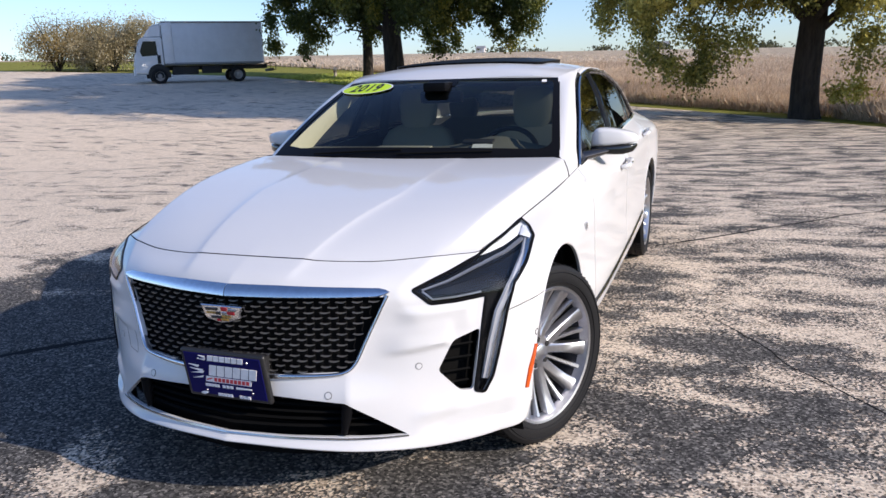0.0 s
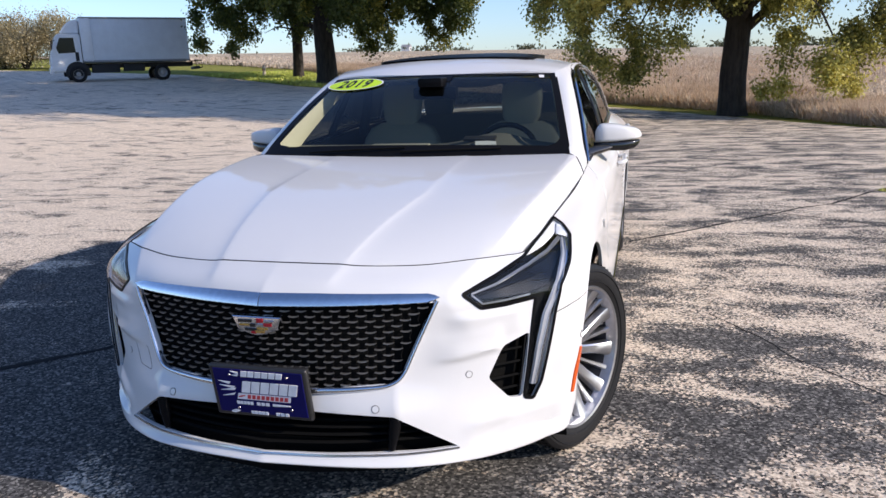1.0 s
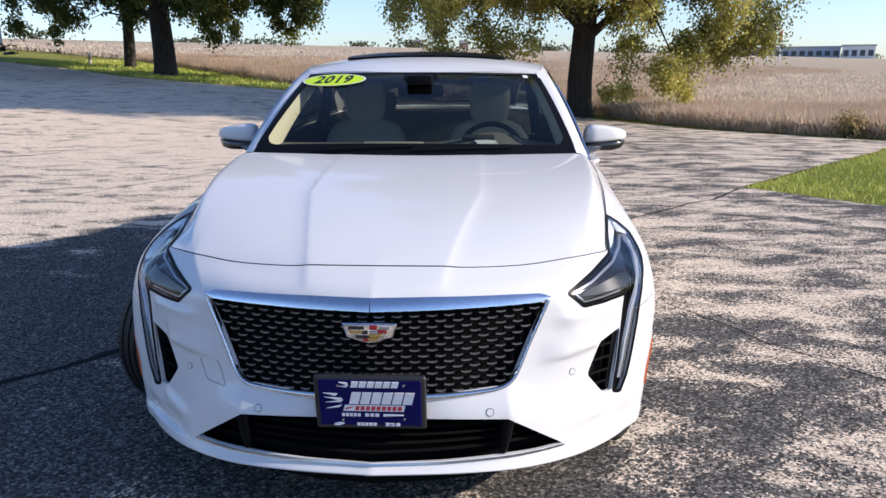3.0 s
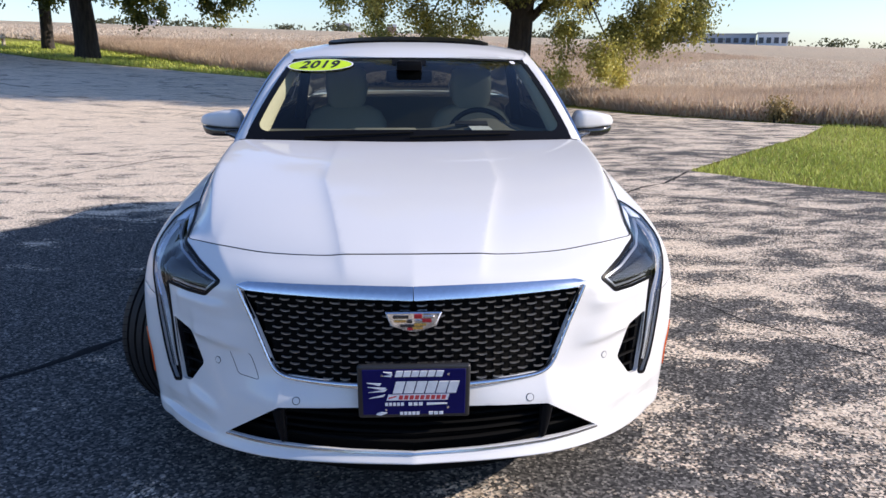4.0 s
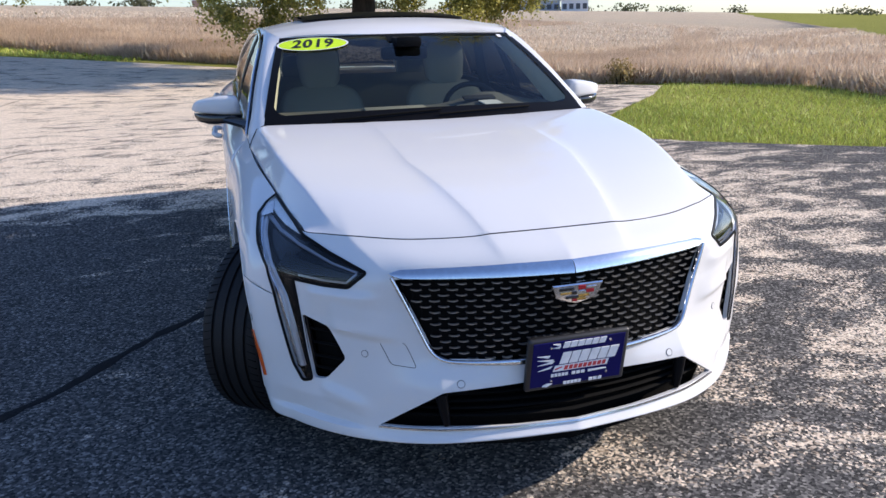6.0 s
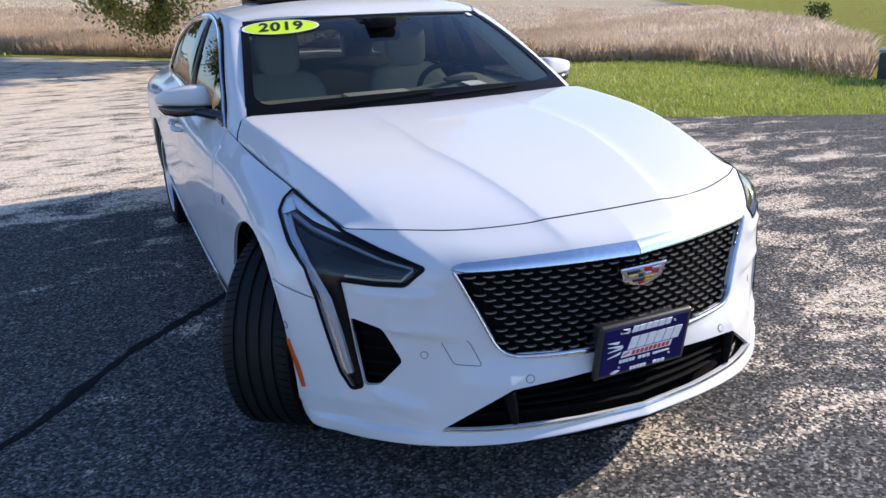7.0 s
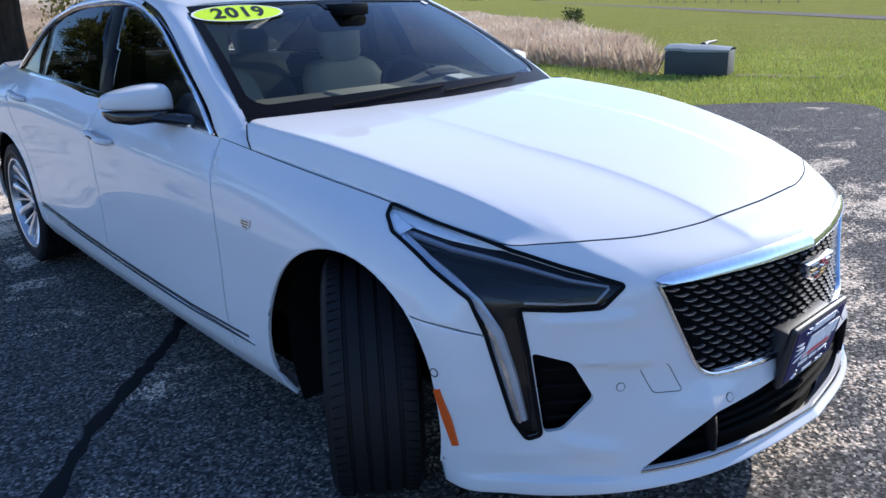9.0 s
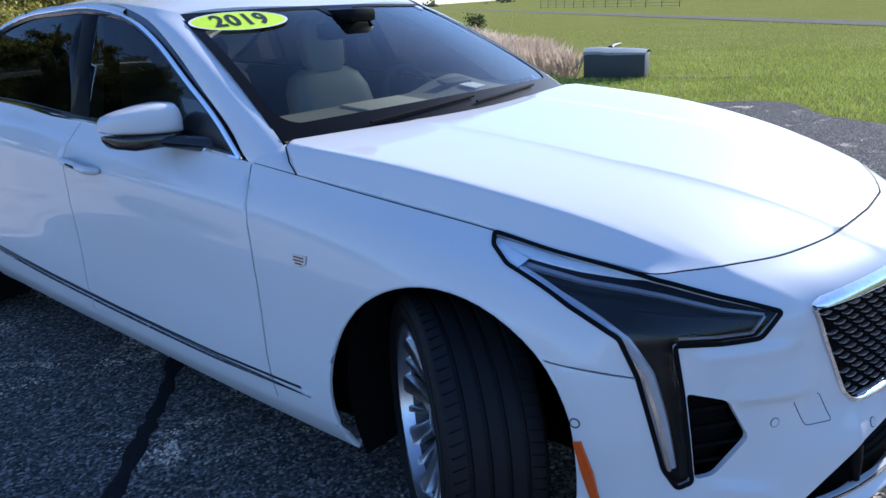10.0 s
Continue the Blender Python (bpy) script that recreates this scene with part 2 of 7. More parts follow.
level = maths("ADD", maths("ADD", big.outputs[0], bias), maths("MULTIPLY", maths("SUBTRACT", mid.outputs[0], 0.5), 0.22))
level = maths("ADD", level, maths("MULTIPLY", maths("SUBTRACT", grit2.outputs[0], 0.5), 0.20))
sepc = nt.new("ShaderNodeSeparateColor")
links.new(grit.outputs["Color"], sepc.inputs[0])
level = maths("ADD", level, maths("MULTIPLY", maths("SUBTRACT", sepc.outputs[1], 0.5), 0.17))
patch = ramp(nt, links, level, [(0.46, (0.0, 0.0, 0.0)), (0.515, (1, 1, 1))])
bare = ramp(nt, links, sepc.outputs[0], [(0.0, (0.26, 0.20, 0.15)), (0.35, (0.66, 0.54, 0.415)), (1.0, (0.94, 0.81, 0.65))])
seal = ramp(nt, links, sepc.outputs[0], [(0.0, (0.030, 0.030, 0.030)), (0.55, (0.092, 0.088, 0.084)), (0.85, (0.178, 0.169, 0.159)), (1.0, (0.34, 0.32, 0.29))])
col = mix_rgb(nt, links, patch.outputs[0], seal.outputs[0], bare.outputs[0])
links.new(col, bs.inputs["Base Color"])
bs.inputs["Roughness"].default_value = 0.9
bs.inputs["Specular IOR Level"].default_value = 0.04
bump(nt, links, fine.outputs[0], bs, 0.7, 0.006)
TURF, nt, links, bs = material("turf")
n1, n2 = noise_tex(nt, links, 22, 6, .75), noise_tex(nt, links, .25, 4, .55)
r = ramp(nt, links, n1.outputs[0], [(.3, (.14, .145, .040)), (.55, (.25, .25, .070)), (.8, (.38, .35, .12))])
links.new(mix_rgb(nt, links, ramp(nt, links, n2.outputs[0], [(.4, (0, 0, 0)), (.75, (.5, .5, .5))]).outputs[0], r.outputs[0], (.27, .27, .09)), bs.inputs["Base Color"])
bs.inputs["Roughness"].default_value = 1.0
bs.inputs["Specular IOR Level"].default_value = 0.0
bump(nt, links, n1.outputs[0], bs, .8, .05)

LOT = [(3.5, 6.4), (4.4, 5.25), (5.2, 4.62), (6.5, 3.7), (7.3, 3.05), (8.0, 2.2), (7.9, 1.7), (7.0, 1.1), (6.5, .2), (6.3, -3), (6.5, -30), (-60, -30), (-70, 20), (-52, 42), (-37, 40), (-25, 37),
       (-19.3, 33.2), (-14.5, 29.3), (-11.6, 28.0), (-8.8, 26.7), (-3.8, 24.4), (0.2, 22.3), (3.4, 20.2), (5.6, 15.6), (8.6, 12.5), (7.2, 10.6), (5.3, 8.5)]
lot = sheet("ground_lot", densify(LOT, 1.0), ASPHALT, 0.0, lambda: polar(np.arange(1, 90, 1.6), 60), "worn grey asphalt parking lot with patchy sealcoat", "structure", "parking lot")
ground = sheet("ground", [(3000 * math.cos(a), 3000 * math.sin(a)) for a in np.linspace(0, math.tau, 60, endpoint=False)], TURF, -0.035, lambda: polar(np.concatenate([np.arange(1, 90, 2.0), np.geomspace(90, 2900, 40)]), 72), "green turf and open farmland reaching the horizon", "structure", "ground")


TAR = plain("tar_seam", (.016, .016, .017), .9, 0, 0, .6, 120, .4)
TAR.node_tree.nodes["Principled BSDF"].inputs["Specular IOR Level"].default_value = 0.1


def tar_line(pts, width, label):
    """A poured tar seam, a low uneven bead along the ground."""
    rng = np.random.default_rng(len(pts))
    p = np.array(densify(pts, .05)[: 4000])
    k = int(sum(np.linalg.norm(np.subtract(b, a)) for a, b in zip(pts, pts[1:])) / .05)
    p = p[:k]
    p = p + np.cumsum(rng.normal(size=p.shape), 0) * .0032
    t = np.gradient(p, axis=0)
    t /= np.linalg.norm(t, axis=1, keepdims=True)
    n = np.c_[-t[:, 1], t[:, 0]]
    w = width * (0.45 + 0.7 * rng.random(len(p)) + .35 * np.sin(np.arange(len(p)) * .23) ** 2)[:, None]
    verts = np.concatenate([np.c_[p - n * w / 2, np.full(len(p), .001)], np.c_[p, np.full(len(p), .003)], np.c_[p + n * w / 2, np.full(len(p), .001)]])
    verts[:, 2] += land(verts[:, 0], verts[:, 1])
    m = len(p)
    faces = [(a * m + i, a * m + i + 1, (a + 1) * m + i + 1, (a + 1) * m + i) for a in (0, 1) for i in range(m - 1)]
    tagged(mesh_object("trim_tar_seam", verts, [f[::-1] for f in faces], TAR), label, "tar seam", kind="structure")


tar_line([(-3.6, -1.9), (-2.5, -.55), (-2.05, -.02), (-1.70, .33), (-1.29, .93), (-.81, 1.40), (-.1, 2.3), (.5, 2.95), (.96, 3.46)], .055, "dark tar seam across the asphalt")
tar_line([(.96, 3.46), (1.55, 4.06), (2.57, 5.25), (2.9, 5.5), (3.45, 6.33)], .035, "dark ragged tar seam running to the lawn corner")

# hairline cracks, thin dark ragged lines
for pts, w in (([(1.45, 1.62), (1.73, 1.13), (1.79, .96), (1.92, .79), (2.11, .51), (2.45, .1)], .008), ([(-6.6, 4.9), (-4.25, 5.62), (-3.32, 7.62), (-2.45, 8.06), (-1.2, 9.5)], .024),
               ([(-9.4, 8.6), (-6.24, 10.95), (-5.4, 12.9), (-5.0, 15.0)], .026), ([(-11.5, 6.9), (-8.74, 7.5), (-7.72, 8.48), (-6.9, 10.0)], .024), ([(2.3, 4.9), (3.3, 4.2), (4.6, 3.6), (6.2, 2.6)], .018)):
    tar_line(pts, w, "thin dark crack in the asphalt")


# ---- the white saloon: body surface ----
car = tagged(empty("sedan_car"), "white pearl four-door saloon parked on the lot, front wheels turned", "car")
U = np.arange(16.0)
# lines that run from the front centre round the side to the tail: half width, length, height at each station
L_UNDER = [(0, -.78, .175), (.20, -.765, .175), (.40, -.715, .172), (.56, -.63, .168), (.66, -.545, .165), (.75, -.43, .16), (.81, -.33, .16), (.80, 0, .15),
           (.80, .45, .14), (.81, 1.2, .14), (.81, 2.0, .145), (.81, 2.7, .15), (.80, 3.4, .18), (.76, 3.95, .22), (.60, 4.20, .25), (0, 4.28, .25)]
L_LIP = [(0, -.866, .222), (.20, -.842, .218), (.40, -.790, .208), (.56, -.705, .198), (.68, -.605, .190), (.79, -.475, .185), (.862, -.35, .185), (.865, 0, .17),
         (.868, .45, .16), (.885, 1.2, .185), (.885, 2.0, .20), (.88, 2.7, .215), (.885, 3.4, .22), (.84, 3.95, .26), (.66, 4.25, .29), (0, 4.35, .29)]
L_EDGE = [(0, -.848, .248), (.20, -.825, .246), (.40, -.772, .243), (.571, -.682, .238), (.69, -.592, .245), (.80, -.47, .25), (.875, -.35, .26), (.905, 0, .26),
          (.925, .45, .255), (.932, 1.2, .265), (.932, 2.0, .285), (.925, 2.7, .30), (.925, 3.4, .31), (.88, 3.95, .34), (.68, 4.28, .36), (0, 4.37, .36)]
L_AIR = [(0, -.805, .372), (.20, -.80, .370), (.403, -.772, .362), (.57, -.665, .352), (.69, -.565, .350), (.805, -.46, .36), (.885, -.345, .37), (.918, 0, .37),
         (.937, .45, .37), (.945, 1.2, .38), (.943, 2.0, .40), (.937, 2.7, .41), (.937, 3.4, .42), (.895, 3.95, .46), (.70, 4.29, .48), (0, 4.38, .48)]
L_MID = [(0, -.800, .450), (.20, -.780, .450), (.395, -.735, .455), (.575, -.645, .455), (.69, -.563, .455), (.808, -.458, .46), (.895, -.345, .475), (.925, 0, .52),
         (.930, .45, .53), (.938, 1.2, .55), (.937, 2.0, .57), (.935, 2.7, .58), (.945, 3.4, .58), (.905, 3.95, .60), (.71, 4.28, .62), (0, 4.37, .62)]
L_UPPER = [(0, -.792, .580), (.20, -.768, .580), (.445, -.700, .580), (.585, -.632, .590), (.70, -.545, .600), (.823, -.432, .605), (.905, -.29, .625), (.925, 0, .68),
           (.922, .45, .695), (.935, 1.2, .72), (.938, 2.0, .74), (.937, 2.7, .75), (.948, 3.4, .76), (.91, 3.95, .78), (.71, 4.25, .79), (0, 4.34, .79)]
L_BAR = [(0, -.782, .714), (.17, -.758, .716), (.40, -.700, .710), (.535, -.648, .700), (.69, -.535, .695), (.828, -.395, .700), (.872, -.22, .745), (.882, 0, .785),
         (.895, .45, .82), (.925, 1.2, .855), (.930, 2.0, .895), (.930, 2.7, .92), (.925, 3.4, .92), (.87, 3.95, .93), (.68, 4.19, .94), (0, 4.27, .94)]
L_TOP = [(0, -.652, .780), (.19, -.641, .778), (.42, -.586, .773), (.600, -.507, .781), (.665, -.457, .781), (.718, -.404, .780), (.748, -.22, .799), (.776, -.03, .834),
         (.824, .45, .893), (.836, 1.2, .958), (.842, 2.0, 1.008), (.829, 2.7, 1.032), (.765, 3.4, 1.045), (.68, 3.95, 1.04), (.52, 4.13, 1.035), (0, 4.20, 1.04)]
LINES = np.array([L_UNDER, L_LIP, L_EDGE, L_AIR, L_MID, L_UPPER, L_BAR, L_TOP], float)
V = np.arange(len(LINES), dtype=float)


def belt(u, v):
    """Points of the lower body at stations u and lines v (flat arrays)."""
    u, v = np.asarray(u, float).ravel(), np.asarray(v, float).ravel()
    uc = np.clip(u, 0, 15)
    along = []
    for k, line in enumerate(LINES):      # the nose folds along the grille's side, from line 3 up to line 5
        a = interp(U, line, uc, soft=False)
        if k in (3, 4, 5):
            fold = np.where((uc <= 2)[:, None], interp(U[:3], line[:3], np.minimum(uc, 2), soft=False), interp(U[2:], line[2:], np.maximum(uc, 2), soft=False))
            a = a * .1 + fold * .9
        if k in (6, 7):      # and along the shoulder that runs from the grille's upper corner into the hood
            fold = np.where((uc <= 3)[:, None], interp(U[:4], line[:4], np.minimum(uc, 3), soft=False), interp(U[3:], line[3:], np.maximum(uc, 3), soft=False))
            a = a * .15 + fold * .85
        along.append(a)
    along = np.stack(along)     # line, point, xyz
    i = np.clip(np.floor(v).astype(int), 0, len(V) - 2)
    k = np.arange(len(u))
    m = np.empty_like(along)
    d = np.diff(along, axis=0)
    m[1:-1] = (d[:-1] + d[1:]) / 2
    m[0], m[-1] = d[0], d[-1]
    m[1] *= 0.5
    m[2] *= 0.7
    s = np.clip(v - i, -0.5, 1.2)[:, None]
    a, b, ma, mb = along[i, k], along[i + 1, k], m[i, k], m[i + 1, k]
    p = (1 + 2 * s) * (1 - s) ** 2 * a + s * (1 - s) ** 2 * ma + s * s * (3 - 2 * s) * b + s * s * (s - 1) * mb
    return p


GU, GV = np.meshgrid(np.arange(0, 15.001, 0.04), np.arange(0.5, 7.001, 0.05), indexing="ij")
GP = belt(GU, GV)
GU, GV = GU.ravel(), GV.ravel()


def to_uv(pts):
    """Stations of the surface nearest to points (with positive half width)."""
    out = []
    for p in np.atleast_2d(np.asarray(pts, float)):
        i = int(((GP - p) ** 2).sum(1).argmin())
        u, v = GU[i], GV[i]
        for _ in range(4):
            q, qu, qv = belt([u, u + 1e-3, u], [v, v, v + 1e-3])
            J = np.stack([(qu - q) * 1e3, (qv - q) * 1e3], 1)
            du, dv = np.linalg.lstsq(J, p - q, rcond=None)[0]
            u, v = np.clip(u + np.clip(du, -.1, .1), 0, 15), np.clip(v + np.clip(dv, -.1, .1), 0.3, 7)
        out.append((u, v))
    return np.array(out)


def chain(pts, step=0.03, closed=False):
    """A polyline with points put in every step metres."""
    pts = [np.asarray(p, float) for p in pts]
    if closed:
        pts = pts + [pts[0]]
    out = []
    for a, b in zip(pts, pts[1:]):
        k = max(1, int(np.linalg.norm(b - a) / step))
        out += [a + (b - a) * j / k for j in range(k)]
    return np.array(out if closed else out + [pts[-1]])


def rounded(pts, r=0.012, k=4):
    """A closed outline with its corners rounded."""
    pts = [np.asarray(p, float) for p in pts]
    out = []
    for i, p in enumerate(pts):
        a, b = pts[i - 1] - p, pts[(i + 1) % len(pts)] - p
        la, lb = np.linalg.norm(a), np.linalg.norm(b)
        a, b = p + a / la * min(r, la * .45), p + b / lb * min(r, lb * .45)
        for j in range(k + 1):
            t = j / k
            out.append((1 - t) ** 2 * a + 2 * t * (1 - t) * p + t * t * b)
    return out


def surf_normal(u, v):
    q = belt(u, v)
    qu, qv = belt(np.asarray(u) + 1e-3, v) - q, belt(u, np.asarray(v) + 1e-3) - q
    n = np.cross(qu, qv)
    n /= np.linalg.norm(n, axis=1, keepdims=True) + 1e-12
    out = q - np.array([0.0, 1.7, 0.6])
    flip = (n * np.array([1.0, -0.4, 0.35])).sum(1) < -0.35
    n[flip] *= -1
    return n


# outlines on the surface (half width, length, height)
HEADLIGHT = [(.575, -.626, .700), (.622, -.597, .652), (.690, -.545, .652), (.768, -.480, .660), (.757, -.495, .560), (.735, -.518, .345), (.765, -.502, .336), (.790, -.482, .385),
             (.826, -.432, .600), (.838, -.395, .680), (.850, -.290, .725), (.836, -.128, .779), (.805, -.070, .809), (.773, -.050, .831), (.748, -.22, .799), (.718, -.412, .764), (.660, -.520, .740)]
VENT = [(.750, -.500, .555), (.672, -.552, .525), (.640, -.598, .432), (.700, -.556, .355), (.730, -.522, .350)]
GRILLE = [(0, -.79, .690), (.25, -.745, .690), (.502, -.668, .685), (.455, -.70, .58), (.412, -.728, .475), (.385, -.738, .452), (.20, -.78, .440), (0, -.80, .437)]
AIR = [(0, -.805, .372), (.20, -.80, .370), (.395, -.775, .361), (.565, -.684, .243), (.48, -.735, .245), (.40, -.772, .248), (.20, -.825, .251), (0, -.848, .253)]
ARCH_R, AXLE_Z, WHEELBASE = 0.388, 0.340, 3.106


def arch_point(yc, deg, inset=0.0):
    """The wheel opening: a circle, a little tighter low down at the front of the front arch."""
    r = ARCH_R - inset - (.052 * smooth01((deg - 128) / 52) if yc == 0 else 0)
    return yc + r * math.cos(radians(deg)), AXLE_Z + r * math.sin(radians(deg))


def arch_line(yc):
    return [arch_point(yc, -38 + k * 256 / 40) for k in range(41)]


def side_uv(yz):
    """Surface stations for (length, height) pairs on the flank."""
    ys, zs = np.array([p[0] for p in yz]), np.array([p[1] for p in yz])
    flank = GP[:, 0] > 0.62
    fy, fz, fu, fv = GP[flank, 1], GP[flank, 2], GU[flank], GV[flank]
    out = []
    for y, z in zip(ys, zs):
        i = ((fy - y) ** 2 + (fz - z) ** 2 + 1e-4 * (fv < 0.9)).argmin()
        u, v = fu[i], fv[i]
        for _ in range(4):
            q, qu, qv = belt([u, u + 1e-3, u], [v, v, v + 1e-3])
            J = np.stack([(qu - q)[1:] * 1e3, (qv - q)[1:] * 1e3], 1)
            try:
                du, dv = np.linalg.solve(J, np.array([y, z]) - q[1:])
            except np.linalg.LinAlgError:
                break
            u, v = np.clip(u + np.clip(du, -.2, .2), 0, 15), np.clip(v + np.clip(dv, -.2, .2), 0.4, 7)
        out.append((u, v))
    return np.array(out)


def strip(pts3, width):
    """A thin outline on the surface round a line of points."""
    uv = to_uv(chain(pts3, 0.04))
    p, n = belt(uv[:, 0], uv[:, 1]), surf_normal(uv[:, 0], uv[:, 1])
    t = np.gradient(p, axis=0)
    t /= np.linalg.norm(t, axis=1, keepdims=True)
    s = np.cross(n, t) * width / 2
    return to_uv(np.concatenate([p + s, (p - s)[::-1]]))


DOOR_TOP, DOOR_LOW = (.827, .749, .912), (.925, .641, .33)
HOLES = {
    "headlight": to_uv(chain(rounded(HEADLIGHT, .010), .025, True)),
    "vent": to_uv(chain(rounded(VENT, .014), .025, True)),
    "grille": to_uv(chain(GRILLE, .025, True)),
    "air": to_uv(chain(rounded(AIR, .004, 2), .025, True)),
    "arch_front": side_uv(arch_line(0.0)),
    "arch_rear": side_uv(arch_line(WHEELBASE)),
}
for key in ("grille", "air"):      # close these at the centre line
    HOLES[key][HOLES[key][:, 0] < 0.06, 0] = 0.0
GAPS = {
    "seam": strip([(.826, -.434, .597), (.87, -.33, .612), (.923, -.235, .63)], .004),
    "door_a": strip([DOOR_TOP, (.860, .722, .875), (.886, .694, .82), (.910, .672, .72), (.928, .654, .60), (.928, .637, .40), (.922, .622, .27)], .006),
    "door_b": strip([(.841, 1.70, .99), (.931, 1.715, .86), (.938, 1.72, .70), (.938, 1.70, .50), (.93, 1.69, .28)], .006),
    "door_c": strip([(.822, 2.86, 1.035), (.925, 2.93, .92), (.94, 2.86, .80), (.94, 2.72, .62), (.935, 2.64, .45), (.925, 2.62, .31)], .006),
}
us = np.concatenate([np.arange(0, 2, 0.05), np.arange(2, 7, 0.07), np.arange(7, 13, 0.06), np.arange(13, 15.01, 0.125)])
vs = np.concatenate([[0, .35, .7], np.arange(1, 6, 1 / 16), np.arange(6, 7.001, 1 / 10)])
gu, gv = np.meshgrid(us, vs, indexing="ij")
coords = [Vector((a, b)) for a, b in zip(gu.ravel(), gv.ravel())]
edges = []
for poly in (*HOLES.values(), *GAPS.values()):
    k0 = len(coords)
    coords += [Vector((a, b)) for a, b in poly]
    edges += [(k0 + i, k0 + (i + 1) % len(poly)) for i in range(len(poly))]
cv, _, cf, *_ = delaunay_2d_cdt(coords, edges, [], 0, 1e-6)
uv = np.array([(p.x, p.y) for p in cv])
tri = np.array([f for f in cf if len(f) == 3])
P = belt(uv[:, 0], np.clip(uv[:, 1], 0, 7))
cen = uv[tri].mean(1)
cp = P[tri].mean(1)
kind = np.full(len(tri), "quarter_panel", dtype=object)
dz = cp[:, 2]
kind[cp[:, 1] < 2.62 + np.interp(dz, [.31, .45, .62, .80, .92, 1.04], [0, .02, .10, .24, .31, .24])] = "rear_door"
kind[cp[:, 1] < np.interp(dz, [.28, .5, .7, .86, 1.0], [1.69, 1.70, 1.72, 1.715, 1.70])] = "front_door"
seam_a = belt(*GAPS["door_a"].T)
seam_a = (seam_a[:len(seam_a) // 2] + seam_a[len(seam_a) // 2:][::-1]) / 2
kind[cp[:, 1] < np.interp(dz, seam_a[::-1, 2], seam_a[::-1, 1])] = "front_fender"
kind[(dz < .255) & (cp[:, 1] > .35) & (cp[:, 1] < 2.75)] = "sill"
kind[(cp[:, 1] > 4.05)] = "rear_bumper"
seam_z = .597 + (cp[:, 1] + .434) * .165
kind[((cp[:, 1] < -.18) & (dz < seam_z)) | ((cp[:, 1] < -.40) & (cp[:, 0] < .80))] = "front_bumper"
for name, poly in (*GAPS.items(), *HOLES.items()):
    kind[in_poly(poly, cen)] = name if name in ("headlight", "grille", "air", "vent") else "gone"
kind[(cp[:, 2] < AXLE_Z) & (((cp[:, 1] < ARCH_R * .99) & (cp[:, 1] > -.332)) | (abs(cp[:, 1] - WHEELBASE) < ARCH_R * .99))] = "gone"
NRM = surf_normal(uv[:, 0], np.clip(uv[:, 1], 0.02, 6.98))


def spine_edge(y):
    return np.minimum(.211 + .185 * (y + .63), .312)


def spine(x, y):
    """The raised middle of the hood, with a crisp crease along each side that fades to the rear."""
    out = np.maximum(x - spine_edge(y), 0)
    return (.0052 - .0032 * smooth01((y + .3) / .5)) * np.exp(-out / .022)


def facets(x, y, z):
    """Folds pressed into the corner of the nose: how far it stands out at each place."""
    low = np.interp(z, [.205, .222, .234, .290, .296], [0, 0, -.018, -.002, 0]) * smooth01((x - .585) / .10) * smooth01((-.345 - y) / .17)
    brow = np.interp(z - (.508 + .12 * (x - .50)), [-.020, 0, .075], [0, .012, 0]) * smooth01((x - .47) / .10) * smooth01((.69 - x) / .03)
    chin = np.interp(z - (.308 + .30 * (x - .60)), [-.055, -.014, .016], [0, .010, 0]) * smooth01((x - .56) / .08) * smooth01((.73 - x) / .04)
    ledge = np.interp(z - (.640 + .02 * (x - .60)), [-.085, -.014, .008], [0, .011, 0]) * smooth01((x - .52) / .08) * smooth01((.745 - x) / .03)
    return (low + brow + chin + ledge) * (y < -.20) + spine(x, y) * smooth01((z - .722) / .035) * (y < -.45)


P = P + NRM * facets(*P.T)[:, None]


def shell(name, mask, mat, parent, label="", inward=0.014, lift=0.0, both=False, side=1):
    """A body panel with its rim turned inwards; side -1 is the car's right (negative x)."""
    verts, faces = [], []
    for sgn in ((1, -1) if both else (side,)):
        f = tri[mask]
        ids = np.unique(f)
        at = {int(i): k for k, i in enumerate(ids)}
        flip = np.array([sgn, 1, 1])
        base = len(verts)
        verts += list((P[ids] + NRM[ids] * lift) * flip)
        n0 = len(ids)
        inner = {}
        tris = []
        for a, b, c in f:
            a, b, c = at[int(a)], at[int(b)], at[int(c)]
            n = np.cross(np.subtract(verts[base + b], verts[base + a]), np.subtract(verts[base + c], verts[base + a]))
            if n @ (NRM[ids[a]] * flip) < 0:
                b, c = c, b
            tris.append((a, b, c))
        count = {}
        for t in tris:
            for i in range(3):
                e = (t[i], t[(i + 1) % 3])
                count[frozenset(e)] = None if frozenset(e) in count else e
        rim = [e for e in count.values() if e and not (both and verts[base + e[0]][0] * sgn < .004 and verts[base + e[1]][0] * sgn < .004)]
        for e in rim:
            for i in e:
                if i not in inner:
                    inner[i] = len(verts) - base
                    verts.append(np.array(verts[base + i]) - NRM[ids[i]] * flip * inward)
        faces += [tuple(base + i for i in t) for t in tris]
        faces += [(base + e[1], base + e[0], base + inner[e[0]], base + inner[e[1]]) for e in rim]
    ob = mesh_object(name, verts, faces, mat, parent, label)
    if both:
        bm = bmesh.new()
        bm.from_mesh(ob.data)
        bmesh.ops.remove_doubles(bm, verts=[v for v in bm.verts if abs(v.co.x) < .002], dist=.0005)
        bm.to_mesh(ob.data)
        bm.free()
    ob.data.set_sharp_from_angle(angle=radians(50))
    return ob


